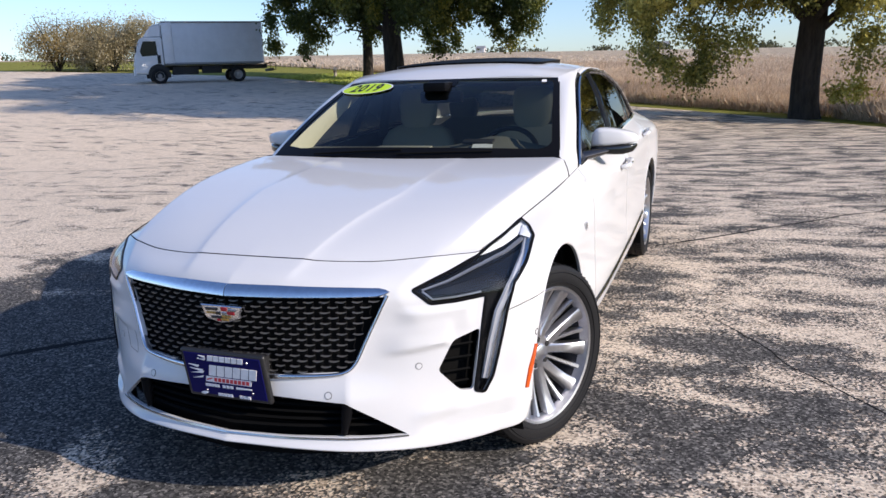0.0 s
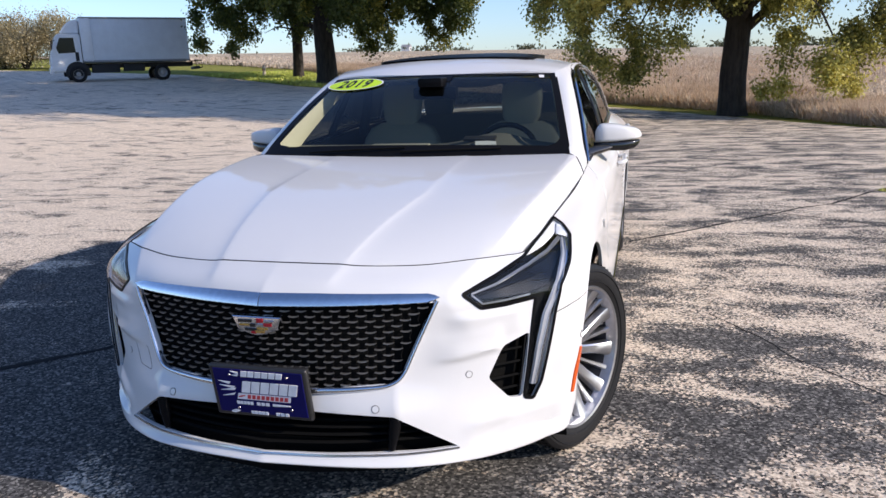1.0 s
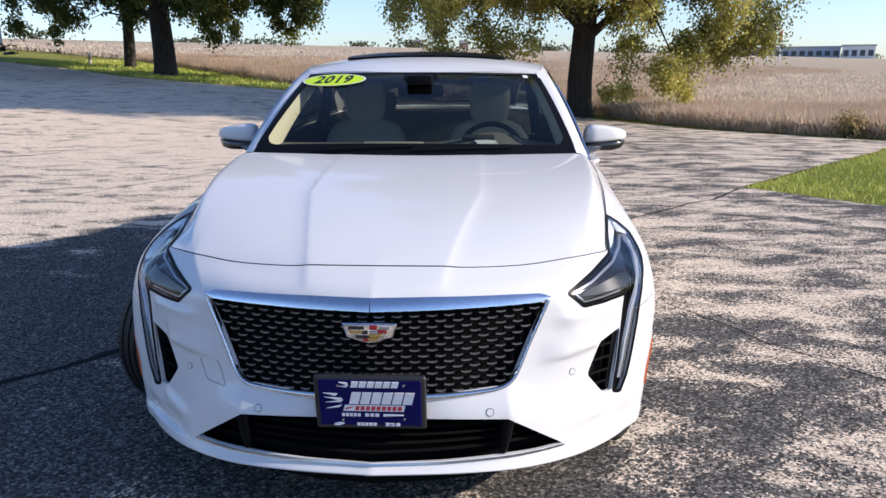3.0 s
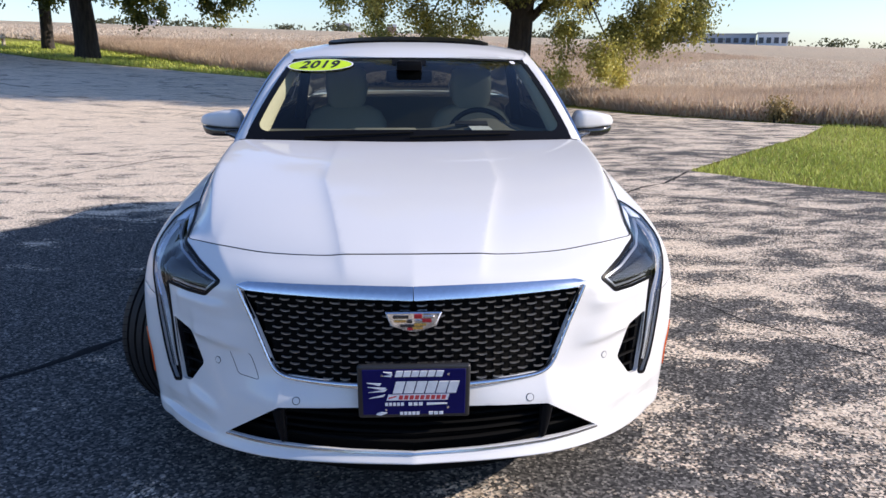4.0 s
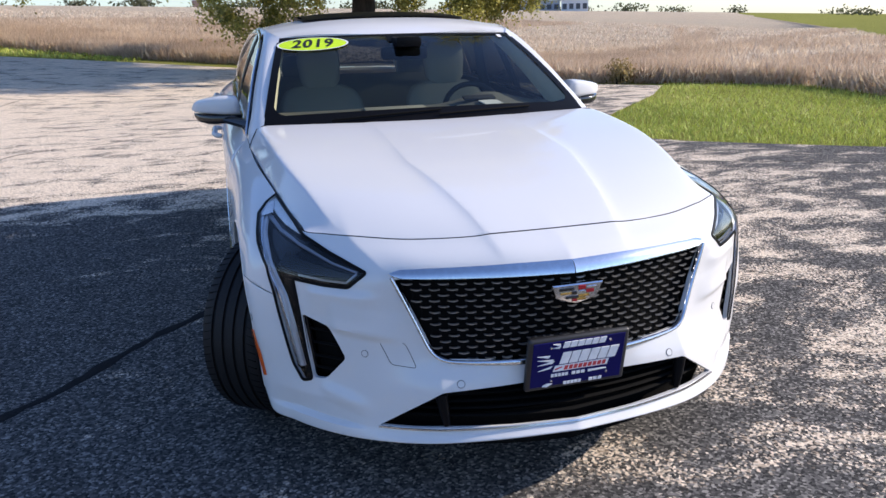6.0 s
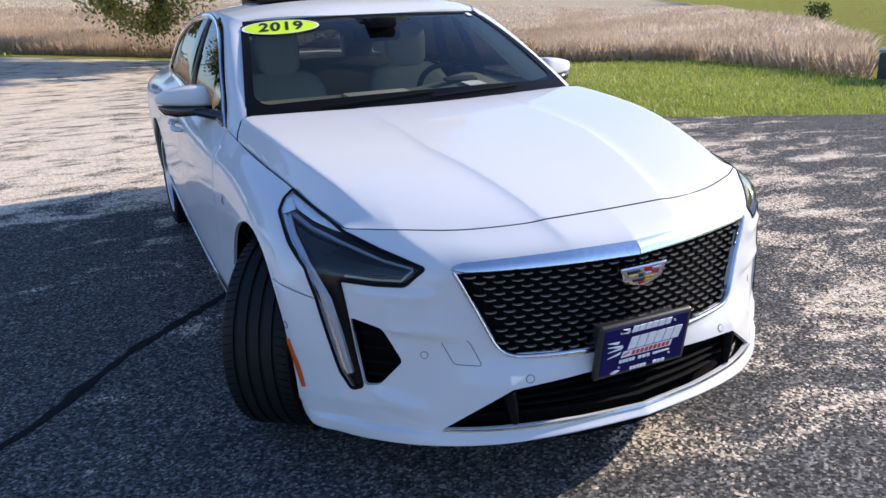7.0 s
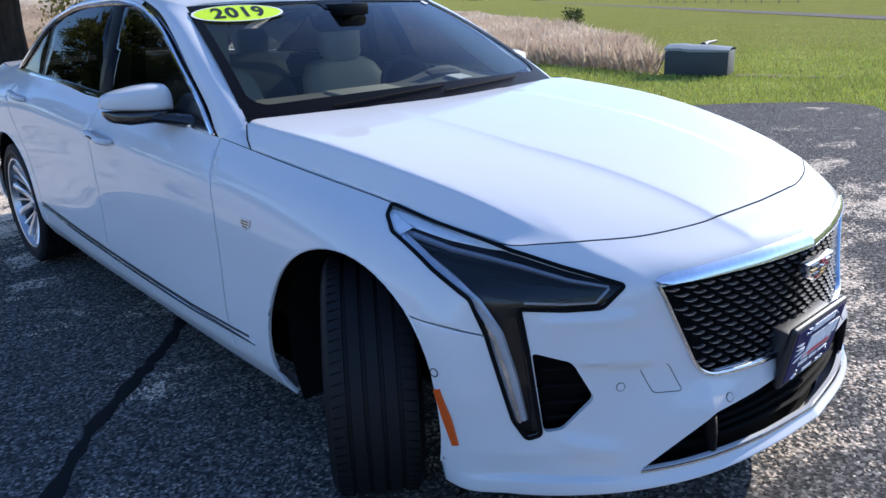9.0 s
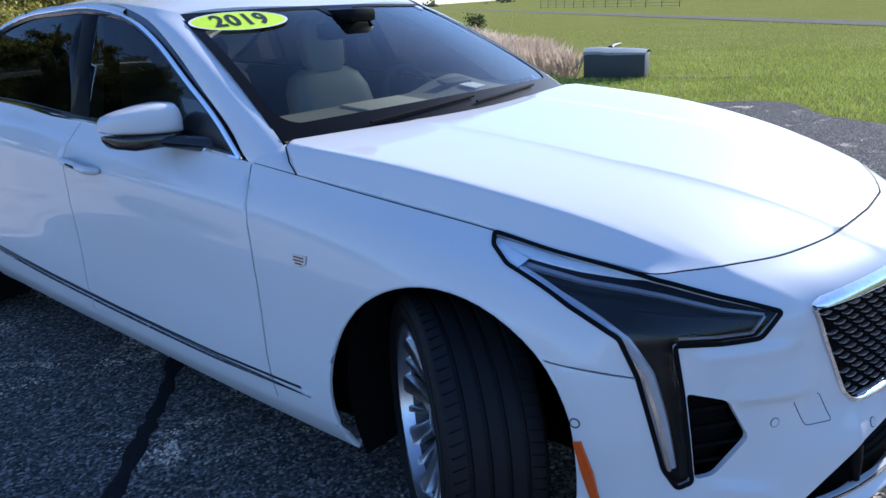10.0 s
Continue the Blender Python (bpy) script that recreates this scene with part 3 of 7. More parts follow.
front_bumper = shell("front_bumper", kind == "front_bumper", PAINT, car, both=True)
front_bumper.data.set_sharp_from_angle(angle=radians(34))
rear_bumper = shell("rear_bumper", kind == "rear_bumper", PAINT, car, both=True)
side_panels = {}
for sgn in (1, -1):
    for nm in ("front_fender", "front_door", "rear_door", "quarter_panel", "sill"):
        side_panels[nm, sgn] = shell(nm, kind == nm, PAINT, car, side=sgn)


# ---- hood ----
def hood_edge(y):
    return np.interp(y, [-.66, -.412, -.22, -.03, .20, .45, .572, .70], [.66, .712, .742, .770, .797, .818, .829, .83])


HOOD_FRONT = belt(np.linspace(0, 5, 49), np.full(49, 7.0))      # the shut line above the grille
HOOD_C = ([-.80, -.65, -.54, -.40, -.20, 0, .25, .55, .75], [.71, .782, .820, .858, .897, .926, .953, .976, .986])


def hood_in(x, y):
    """The broad upper face of the hood, falling gently forwards and towards its sides."""
    bow = 0.185 * (x / .718) ** 2.8 * (1 - 0.8 * smooth01((y + .45) / .75))
    return interp(*HOOD_C, np.clip(y - bow, -.8, .75))


def shoulder(y):
    return np.interp(y, [-.60, -.508, -.44, -.36, -.24, -.127, 0, .15, .33, .59], [.55, .600, .631, .655, .682, .706, .731, .752, .767, .785])


def hood_side(x, y):
    """The upper face folded down along a crisp shoulder line on each side."""
    xs = shoulder(y)
    xe = hood_edge(y)
    ze = np.interp(y, [-.66, -.468, -.412, -.22, -.03, .20, .45, .572, .70], [.775, .780, .780, .799, .836, .864, .895, .909, .92])
    fold = lambda d: .5 * (d + np.sqrt(d * d + .00002))
    k = np.maximum(hood_in(xe, y) - ze, 0) / np.maximum(fold(xe - xs), .02)
    return hood_in(x, y) - k * fold(x - xs)


def hood_z(x, y):
    x, y = np.abs(np.asarray(x, float)), np.asarray(y, float)
    yf = np.interp(x, HOOD_FRONT[:, 0], HOOD_FRONT[:, 1])
    zf = np.interp(x, HOOD_FRONT[:, 0], HOOD_FRONT[:, 2])
    step = (hood_side(x, yf) - zf) * smooth01((.74 - x) / .03)
    return hood_side(x, y) - step * np.exp(-np.maximum(y - yf, 0) / .08) + spine(x, y)


def outline_panel(name, outline, zfun, mat, parent, step=.025, thick=.02, label="", sharp=45, creases=()):
    """A panel over an outline in plan, its height from zfun, with a turned-down rim."""
    poly = np.array(outline, float)
    lo, hi = poly.min(0), poly.max(0)
    gx, gy = np.meshgrid(np.arange(lo[0], hi[0], step), np.arange(lo[1], hi[1], step), indexing="ij")
    g = np.stack([gx.ravel(), gy.ravel()], 1)
    g = g[in_poly(poly, g)]
    ed = [(i, (i + 1) % len(poly)) for i in range(len(poly))]
    co = [Vector(p) for p in poly]
    for line in creases:      # a row of corners along each pressed line, clear of the grid
        line = line[in_poly(poly, line)]
        g = g[np.abs(g[:, None] - line[None]).max(2).min(1) > step * .45]
        ed += [(len(co) + i, len(co) + i + 1) for i in range(len(line) - 1)]
        co += [Vector(p) for p in line]
    co += [Vector(p) for p in g]
    v2, _, f2, *_ = delaunay_2d_cdt(co, ed, [], 1, 1e-6)
    xy = np.array([(p.x, p.y) for p in v2])
    z = zfun(xy[:, 0], xy[:, 1])
    verts = [(*p, q) for p, q in zip(xy, z)]
    faces = [f for f in f2]
    nb = len(poly)
    k0 = len(verts)
    verts += [(x * .995, y, zz - thick) for (x, y), zz in zip(poly, zfun(poly[:, 0], poly[:, 1]))]
    faces += [((i + 1) % nb, i, k0 + i, k0 + (i + 1) % nb) for i in range(nb)]
    ob = mesh_object(name, verts, faces, mat, parent, label)
    bm = bmesh.new()
    bm.from_mesh(ob.data)
    bmesh.ops.recalc_face_normals(bm, faces=bm.faces)
    if sum(f.normal.z for f in bm.faces) < 0:
        bmesh.ops.reverse_faces(bm, faces=bm.faces)
    bm.to_mesh(ob.data)
    bm.free()
    ob.data.set_sharp_from_angle(angle=radians(sharp))
    return ob


half = [(x * .997, y + .004) for x, y, z in HOOD_FRONT]
half += [(hood_edge(y) - .001, y) for y in np.linspace(-.36, .56, 30)]
rear_edge = [(.790, .640), (.74, .665), (.60, .64), (.40, .61), (.20, .59), (0, .585)]
half += rear_edge
hood_outline = half + [(-x, y) for x, y in half[-2:0:-1]]
creases = []
for sgn in (1, -1):
    yy = np.arange(-.635, .45, .012)
    for d in (0, .0035):
        creases.append(np.stack([sgn * (spine_edge(yy) + d), yy], 1))
    yy = np.arange(-.49, .55, .012)
    for d in (-.0045, 0, .0045):
        creases.append(np.stack([sgn * (shoulder(yy) + d), yy], 1))
hood = outline_panel("hood", hood_outline, hood_z, PAINT, car, .0125, creases=creases)


# ---- cabin: windscreen, roof, pillars, side glass, tail ----
def belt_x(y):
    return np.interp(y, [.45, .75, 1.2, 2.0, 2.7, 3.4, 4.0], [.824, .828, .834, .840, .827, .775, .70])


def belt_z(y):
    return np.interp(y, [.45, .75, 1.2, 2.0, 2.7, 3.4, 4.0], [.893, .914, .958, 1.008, 1.032, 1.042, 1.04])


def side_x(y, z):
    """Half width of the side glass plane."""
    h = np.maximum(np.asarray(z) - belt_z(y), -.02)
    return belt_x(y) - .004 - .28 * h - .42 * h ** 2


def resample(pts, n):
    pts = np.asarray(pts, float)
    s = np.r_[0, np.cumsum(np.linalg.norm(np.diff(pts, axis=0), axis=1))]
    return interp(s, pts, np.linspace(0, s[-1], n), soft=True)


def loft(name, a, b, n, m, mat, parent, bulge=(0, 0, 0), label="", both=True, thick=0.0, side=1, grow=False):
    """A skin between two curves given on the +x side; bulge pushes its middle out."""
    a, b = resample(a, n), resample(b, n)
    verts, faces = [], []
    for sgn in ((1, -1) if both else (side,)):
        k0 = len(verts)
        for j in range(m):
            t = j / (m - 1)
            swell = np.linspace(0, 1, n)[:, None] ** 1.5 if grow else 1.0
            row = a * (1 - t) + b * t + np.array(bulge) * 4 * t * (1 - t) * swell
            verts += list(row * np.array([sgn, 1, 1]))
        for j in range(m - 1):
            for i in range(n - 1):
                q = (k0 + j * n + i, k0 + j * n + i + 1, k0 + (j + 1) * n + i + 1, k0 + (j + 1) * n + i)
                faces.append(q if sgn > 0 else q[::-1])
    ob = mesh_object(name, verts, faces, mat, parent, label)
    if thick:
        sol = ob.modifiers.new("thick", "SOLIDIFY")
        sol.thickness, sol.offset = thick, 0
    return ob


def ws_low(x):
    s = (np.abs(x) / .761) ** 2
    return np.stack([x, .585 + .120 * s, .988 - .020 * s], -1)


def ws_high(x):
    s = (np.abs(x) / .617) ** 2
    return np.stack([x, 1.285 + .090 * s, 1.337 - .010 * s], -1)


def screen_point(s, t):
    """Windscreen: s from -1 to 1 across, t from 0 at the bottom to 1."""
    a, b = ws_low(s * .761), ws_high(s * .617)
    t = np.asarray(t)[:, None]
    return a * (1 - t) + b * t + np.array([0, -.010, .020]) * 4 * t * (1 - t)


def screen_patch(name, mat, s0, s1, t0, t1, n, m, parent, lift=0.0, label="", outline=None):
    """A piece of the windscreen surface, lifted off it outwards; outline(s, t) may trim it."""
    verts, faces = [], []
    for j in range(m):
        for i in range(n):
            s, t = s0 + (s1 - s0) * i / (n - 1), t0 + (t1 - t0) * j / (m - 1)
            p = screen_point(np.array([s]), np.array([t]))[0]
            verts.append(p + np.array([0, -.47, .88]) * lift)
    for j in range(m - 1):
        for i in range(n - 1):
            faces.append((j * n + i, j * n + i + 1, (j + 1) * n + i + 1, (j + 1) * n + i))
    return mesh_object(name, verts, faces, mat, parent, label)


windscreen = screen_patch("windscreen", GLASS, -1, 1, 0, 1, 41, 25, car, 0)
windscreen.visible_shadow = False
for sgn in (1, -1):      # rounded corners of the border
    for t0, dt in ((.082, .13), (.965, -.06)):
        fan = [(.956, t0 - .002 * dt)] + [(.956 - (.09 if dt > 0 else .055) * (1 - math.cos(a)), t0 + dt * (1 - math.sin(a))) for a in np.linspace(0, math.pi / 2, 9)]
        co = [screen_point(np.array([s * sgn]), np.array([t]))[0] + np.array([0, -.47, .88]) * .0036 for s, t in fan]
        mesh_object("glass_border", co, [(0, i, i + 1) if (sgn > 0) == (dt > 0) else (0, i + 1, i) for i in range(1, 9)], FRIT, windscreen)
# black printed border of the glass
for s0, s1, t0, t1, k in ((-.955, .955, -.03, .082, (41, 5)), (-.955, .955, .965, 1, (41, 3)), (-1.0, -.950, .0, 1, (5, 25)), (.950, 1.0, .0, 1, (5, 25)), (-.14, .14, .87, .965, (8, 5))):
    screen_patch("glass_border", FRIT, s0, s1, t0, t1, *k, windscreen, .0035)

ROOF_C = ([1.27, 1.40, 1.55, 1.75, 2.0, 2.3, 2.6, 2.85], [1.333, 1.384, 1.415, 1.436, 1.444, 1.434, 1.400, 1.350])
RAIL = [(.617, 1.375, 1.328), (.645, 1.45, 1.350), (.656, 1.60, 1.371), (.661, 1.80, 1.381), (.665, 2.0, 1.382), (.669, 2.2, 1.375), (.668, 2.4, 1.358), (.655, 2.6, 1.325), (.62, 2.80, 1.270)]


def roof_z(x, y):
    x, y = np.abs(np.asarray(x, float)), np.asarray(y, float)
    rail = np.array(RAIL)
    zc = interp(*ROOF_C, np.clip(y, 1.27, 2.85))
    ze = np.interp(y, rail[:, 1], rail[:, 2])
    xe = np.interp(y, rail[:, 1], rail[:, 0])
    xe = np.where(y < 1.375, .617, xe)
    return zc - (zc - np.minimum(ze, zc)) * np.clip(x / xe, 0, 1.02) ** 2.4


front_edge = ws_high(np.linspace(0, .617, 10))
rail_pts = resample(RAIL, 30)
half = [tuple(p[:2]) for p in front_edge] + [tuple(p[:2]) for p in rail_pts[1:]] + [(.45, 2.84), (.2, 2.86), (0, 2.865)]
roof = outline_panel("roof", half + [(-x, y) for x, y in half[-2:0:-1]], roof_z, PAINT, car, .03, .02)
# sunroof glass, a tilted dark panel standing proud of the roof
sun_half = [(0, 1.60), (.25, 1.605), (.42, 1.62), (.455, 1.66), (.455, 2.15), (.44, 2.19), (0, 2.20)]
sunroof = outline_panel("sunroof", sun_half + [(-x, y) for x, y in sun_half[-2:0:-1]], lambda x, y: roof_z(x, y) + .011 + .016 * x * x + .018 * (y - 1.6), FRIT, car, .04, .03, "dark tinted sunroof panel standing slightly open")

DLO = [(.82, .931), (.94, 1.022), (1.12, 1.125), (1.33, 1.236), (1.54, 1.312), (1.80, 1.350), (2.05, 1.352), (2.35, 1.338), (2.58, 1.285), (2.76, 1.205), (2.94, 1.118), (3.11, 1.046), (2.70, 1.034), (2.0, 1.012), (1.683, .992), (1.2, .962)]
A_IN = [(.757, .703, .972), (.714, .895, 1.088), (.663, 1.125, 1.212), (.608, 1.370, 1.335)]
A_OUT = [(.827, .762, .916), (.801, .873, 1.002), (.768, 1.045, 1.110), (.724, 1.246, 1.229), (.686, 1.44, 1.318), (.668, 1.62, 1.366)]
for sgn in (1, -1):
    loft("pillar", [(.763, .674, .950)] + A_IN, [(.825, .735, .898)] + A_OUT, 28, 9, PAINT, car, (.014, -.012, .006), both=False, side=sgn)
    loft("roof_rail", A_IN[-1:] + [(x - .006, y, z + .002) for x, y, z in RAIL[1:4]], [(.686, 1.44, 1.318), (.677, 1.53, 1.345), (.668, 1.62, 1.366), (.664, 1.80, 1.380)], 12, 4, PAINT, car, (.004, 0, .003), both=False, side=sgn)
    foot = belt(np.linspace(8.18, 8.44, 9), np.full(9, 7.0)) - np.array([.001, 0, 0])
    loft("scuttle_side", [(.803, .572, .926), (.768, .648, .950), (.738, .690, .967)], [tuple(p) for p in foot[::4]], 13, 9, PAINT, car, (.014, -.012, .006), both=False, side=sgn, grow=True)
    loft("pillar_seal", [(side_x(y, z) - .006, y, z) for y, z in DLO[:6]], [(x - .003, y, z - .002) for x, y, z in A_OUT], 24, 3, BLACK_GLOSS, car, both=False, side=sgn)



def side_panel(name, yz, mat, parent, sgn, lift=0.0, step=.05, label=""):
    poly = np.array(yz, float)
    lo, hi = poly.min(0), poly.max(0)
    gy, gz = np.meshgrid(np.arange(lo[0], hi[0], step), np.arange(lo[1], hi[1], step), indexing="ij")
    g = np.stack([gy.ravel(), gz.ravel()], 1)
    g = g[in_poly(poly, g)]
    v2, _, f2, *_ = delaunay_2d_cdt([Vector(p) for p in poly] + [Vector(p) for p in g], [(i, (i + 1) % len(poly)) for i in range(len(poly))], [], 1, 1e-6)
    yz2 = np.array([(p.x, p.y) for p in v2])
    verts = [(sgn * (side_x(y, z) + lift), y, z) for y, z in yz2]
    faces = [tuple(f) for f in f2]
    a, b, c = (np.array(verts[i]) for i in faces[0][:3])
    if np.cross(b - a, c - a)[0] * sgn < 0:
        faces = [f[::-1] for f in faces]
    return mesh_object(name, verts, faces, mat, parent, label)


dlo_fine = resample(DLO[:12], 40).tolist() + resample(DLO[11:] + DLO[:1], 24)[1:-1].tolist()
B_FRONT, B_REAR = (lambda z: 1.69 + .27 * (z - 1)), (lambda z: 1.805 + .20 * (z - 1))
for sgn in (1, -1):
    dq = lambda z: 2.60 - 0.08 * (z - 1.05)
    fd, rd = side_panels["front_door", sgn], side_panels["rear_door", sgn]

    fw = [p for p in dlo_fine[:40] if p[0] < B_FRONT(p[1])] + [(B_FRONT(1.35), 1.35), (B_FRONT(.998), .998)] + [p for p in dlo_fine[40:] if p[0] < B_FRONT(p[1])]
    rw = [(B_REAR(1.0), 1.001), (B_REAR(1.35), 1.351)] + [p for p in dlo_fine[:40] if B_REAR(p[1]) < p[0] < dq(p[1])] + [(dq(1.27), 1.276), (dq(1.03), 1.032)] + [p for p in dlo_fine[40:] if B_REAR(p[1]) < p[0] < dq(p[1])]
    qw = [(dq(1.03) + .02, 1.034), (dq(1.27) + .02, 1.268)] + [p for p in dlo_fine[:40] if p[0] > dq(p[1]) + .02] + [p for p in dlo_fine[40:] if p[0] > dq(p[1]) + .02]
    side_panel("window", fw, GLASS_SIDE, fd, sgn)
    side_panel("window", rw, GLASS_DARK, rd, sgn)
    side_panel("quarter_window", qw, GLASS_DARK, side_panels["quarter_panel", sgn], sgn)
    side_panel("pillar_trim", [(B_FRONT(.99) - .016, .992), (B_FRONT(1.36) - .016, 1.362), (B_REAR(1.36) + .004, 1.362), (B_REAR(.99) + .004, .996)], FRIT, car, sgn, .003)
    side_panel("window_divider", [(dq(1.03) - .004, 1.030), (dq(1.28) - .004, 1.284), (dq(1.28) + .024, 1.274), (dq(1.03) + .024, 1.032)], BLACK_SATIN, rd, sgn, .003)
    bm = bmesh.new()
    for (lift, wide, mat, nm) in ((.003, .011, BLACK_GLOSS, "window_seal"), (.010, .0075, CHROME, "window_surround")):
        bm = bmesh.new()
        c = np.array([1.9, 1.13])
        pts = []
        for y, z in dlo_fine + dlo_fine[:1]:
            d = np.array([y, z]) - c
            d = d / np.linalg.norm(d)
            off = .004 if nm == "window_seal" else .017
            pts.append((sgn * (side_x(y + d[0] * off, z + d[1] * off) + lift), y + d[0] * off, z + d[1] * off))
        add_tube(bm, pts, wide, 6)
        part(nm, bm, mat, car)
    # frame round the glass, painted, down to the belt
    edge_yz = [p for p in dlo_fine[:40]][14:34]
    loft("door_frame", [(side_x(y, z) - .003, y, z) for y, z in edge_yz], [(float(np.interp(y, [1.3, 1.6, 2.4, 2.6, 3.2], [.672, .668, .674, .66, .62])), y, z + .032) for y, z in edge_yz], 30, 4, PAINT, car, (.006, 0, .004), both=False, side=sgn)
    # rear pillar and haunch
    loft("rear_pillar", [(side_x(y, z) + .002, y, z) for y, z in [(2.35, 1.345), (2.60, 1.285), (2.78, 1.205), (2.96, 1.120), (3.12, 1.052), (3.40, 1.042)]],
         [(.668, 2.38, 1.362), (.652, 2.60, 1.325), (.62, 2.80, 1.270), (.60, 3.10, 1.165), (.60, 3.45, 1.065)], 24, 6, PAINT, car, (.012, 0, .012), both=False, side=sgn)
loft("rear_window", [(0, 2.865, 1.345), (.35, 2.855, 1.325), (.62, 2.80, 1.270)], [(0, 3.52, 1.075), (.35, 3.50, 1.073), (.60, 3.45, 1.065)], 16, 10, GLASS_DARK, car, (0, 0, .02)).visible_shadow = False
tail = [(0, 3.50), (.40, 3.48), (.60, 3.44), (.770, 3.40), (.68, 3.95), (.52, 4.125), (.3, 4.18), (0, 4.195)]
outline_panel("boot_lid", tail + [(-x, y) for x, y in tail[-2:0:-1]], lambda x, y: 1.042 + .028 * smooth01((.75 - np.abs(x)) / .5) * smooth01((4.25 - y) / .4), PAINT, car, .05, .02)


# ---- fittings on the body ----
def ribbon(name, pts3, width, mat, parent, lift=.003, sgn=1, thick=.004, closed=False, step=.02, label="", widths=None):
    """A raised strip that follows the lower body along a line of points."""
    line = chain(pts3, step, closed)
    uv2 = to_uv(line)
    p, n = belt(uv2[:, 0], uv2[:, 1]), surf_normal(uv2[:, 0], uv2[:, 1])
    if closed:
        t = np.roll(p, -1, 0) - np.roll(p, 1, 0)
    else:
        t = np.gradient(p, axis=0)
    t /= np.linalg.norm(t, axis=1, keepdims=True) + 1e-12
    w = np.full(len(p), width) if widths is None else np.interp(np.linspace(0, 1, len(p)), np.linspace(0, 1, len(widths)), widths)
    s = np.cross(n, t) * w[:, None] / 2
    top, low = p + n * (lift + thick), p + n * lift
    rows = [low - s, top - s * .8, top + s * .8, low + s]
    k = len(p)
    verts = [v * np.array([sgn, 1, 1]) for r in rows for v in r]
    faces = []
    for i in range(k if closed else k - 1):
        j = (i + 1) % k
        for a, b in ((0, 1), (1, 2), (2, 3)):
            q = (a * k + i, b * k + i, b * k + j, a * k + j)
            faces.append(q if sgn < 0 else q[::-1])
    ob = mesh_object(name, verts, faces, mat, parent, label)
    bm = bmesh.new()
    bm.from_mesh(ob.data)
    bmesh.ops.recalc_face_normals(bm, faces=bm.faces)
    bm.to_mesh(ob.data)
    bm.free()
    ob.data.set_sharp_from_angle(angle=radians(35))
    return ob


def front_point(x, z, lift=0.0):
    """The place on the nose at half width x and height z."""
    ok = (GU < 6) & (GV > 1)
    i = np.where(ok)[0][((GP[ok][:, 0] - x) ** 2 + (GP[ok][:, 2] - z) ** 2).argmin()]
    u, v = GU[i], GV[i]
    for _ in range(4):
        q, qu, qv = belt([u, u + 1e-3, u], [v, v, v + 1e-3])
        J = np.stack([(qu - q)[[0, 2]] * 1e3, (qv - q)[[0, 2]] * 1e3], 1)
        du, dv = np.linalg.lstsq(J, np.array([x, z]) - q[[0, 2]], rcond=None)[0]
        u, v = np.clip(u + np.clip(du, -.15, .15), 0, 6), np.clip(v + np.clip(dv, -.15, .15), 1, 7)
    return belt([u], [v])[0] + surf_normal([u], [v])[0] * lift


GRILLE_BRIGHT = plain("grille_blade", (.42, .42, .43), .38, .9)
LAMP_DARK = plain("lamp_housing", (.010, .011, .013), .16)
LAMP_DARK.node_tree.nodes["Principled BSDF"].inputs["Specular IOR Level"].default_value = 0.25
# near-white colour paints in the sky that the silver lamp panels mirror
REFLECTOR_GLARE = plain("lamp_reflector_painted_sky", (.86, .88, .90), .25, 0.0)
LAMP_SILVER = plain("lamp_silver", (.50, .51, .54), .24, .25, .4)
LAMP_LINE = plain("lamp_line", (.27, .28, .31), .28, .5)
# dark shells behind the openings
shell("grille_backing", kind == "grille", BLACK_DEEP, front_bumper, lift=-.030, both=True)
shell("intake_backing", kind == "air", BLACK_DEEP, front_bumper, lift=-.075, both=True)
for sgn in (1, -1):
    shell("vent_backing", kind == "vent", BLACK_DEEP, front_bumper, lift=-.05, side=sgn)
nose = (cp[:, 1] < -.30) & (cp[:, 2] < .80)
shell("crash_beam_cover", nose & (kind != "headlight"), BLACK_DEEP, front_bumper, lift=-.085, both=True)
under = outline_panel("under_hood_cover", [(x * .985, y + (.01 if y < 0 else -.01)) for x, y in hood_outline], lambda x, y: hood_z(x, y) - .045, BLACK_DEEP, hood, .08, .03)

# grille: lattice of short curved blades in staggered rows
bm = bmesh.new()
poly_g = np.array([(p[0], p[2]) for p in GRILLE])
row = 0
for z in np.arange(.447, .686, .0172):
    for k in range(-1, 12):
        x0 = k * .0495 + (.02475 if row % 2 else 0)
        for sgn in ((1, -1) if x0 > .001 else (1,)):
            if not in_poly(poly_g, np.array([[max(x0, .002), z]]))[0] or not in_poly(poly_g, np.array([[x0 + .018, z]]))[0] and x0 > .38:
                continue
            base = []
            for s in (-1, -.5, 0, .5, 1):
                dz = .0028 * s * s
                p = front_point(abs(x0 + s * .0148), z + dz, -.006)
                if x0 + s * .0148 < 0:
                    p[0] *= -1
                base.append(p * np.array([sgn, 1, 1]))
            ring = []
            for i, p in enumerate(base):
                h = .0015 * (1.15 - .5 * abs(i - 2) / 2)
                ring.append([bm.verts.new(p + np.array(d)) for d in ((0, .004, h), (0, -.004, h * .8), (0, -.004, -h * .8), (0, .004, -h))])
            for a, b in zip(ring, ring[1:]):
                for i in range(4):
                    bm.faces.new((a[i], a[(i + 1) % 4], b[(i + 1) % 4], b[i]))
            bm.faces.new(ring[0])
            bm.faces.new(ring[-1][::-1])
    row += 1
bmesh.ops.recalc_face_normals(bm, faces=bm.faces)
grille = part("grille", bm, GRILLE_BRIGHT, car, "mesh of short bright blades over black")
bm = bmesh.new()
row = 0
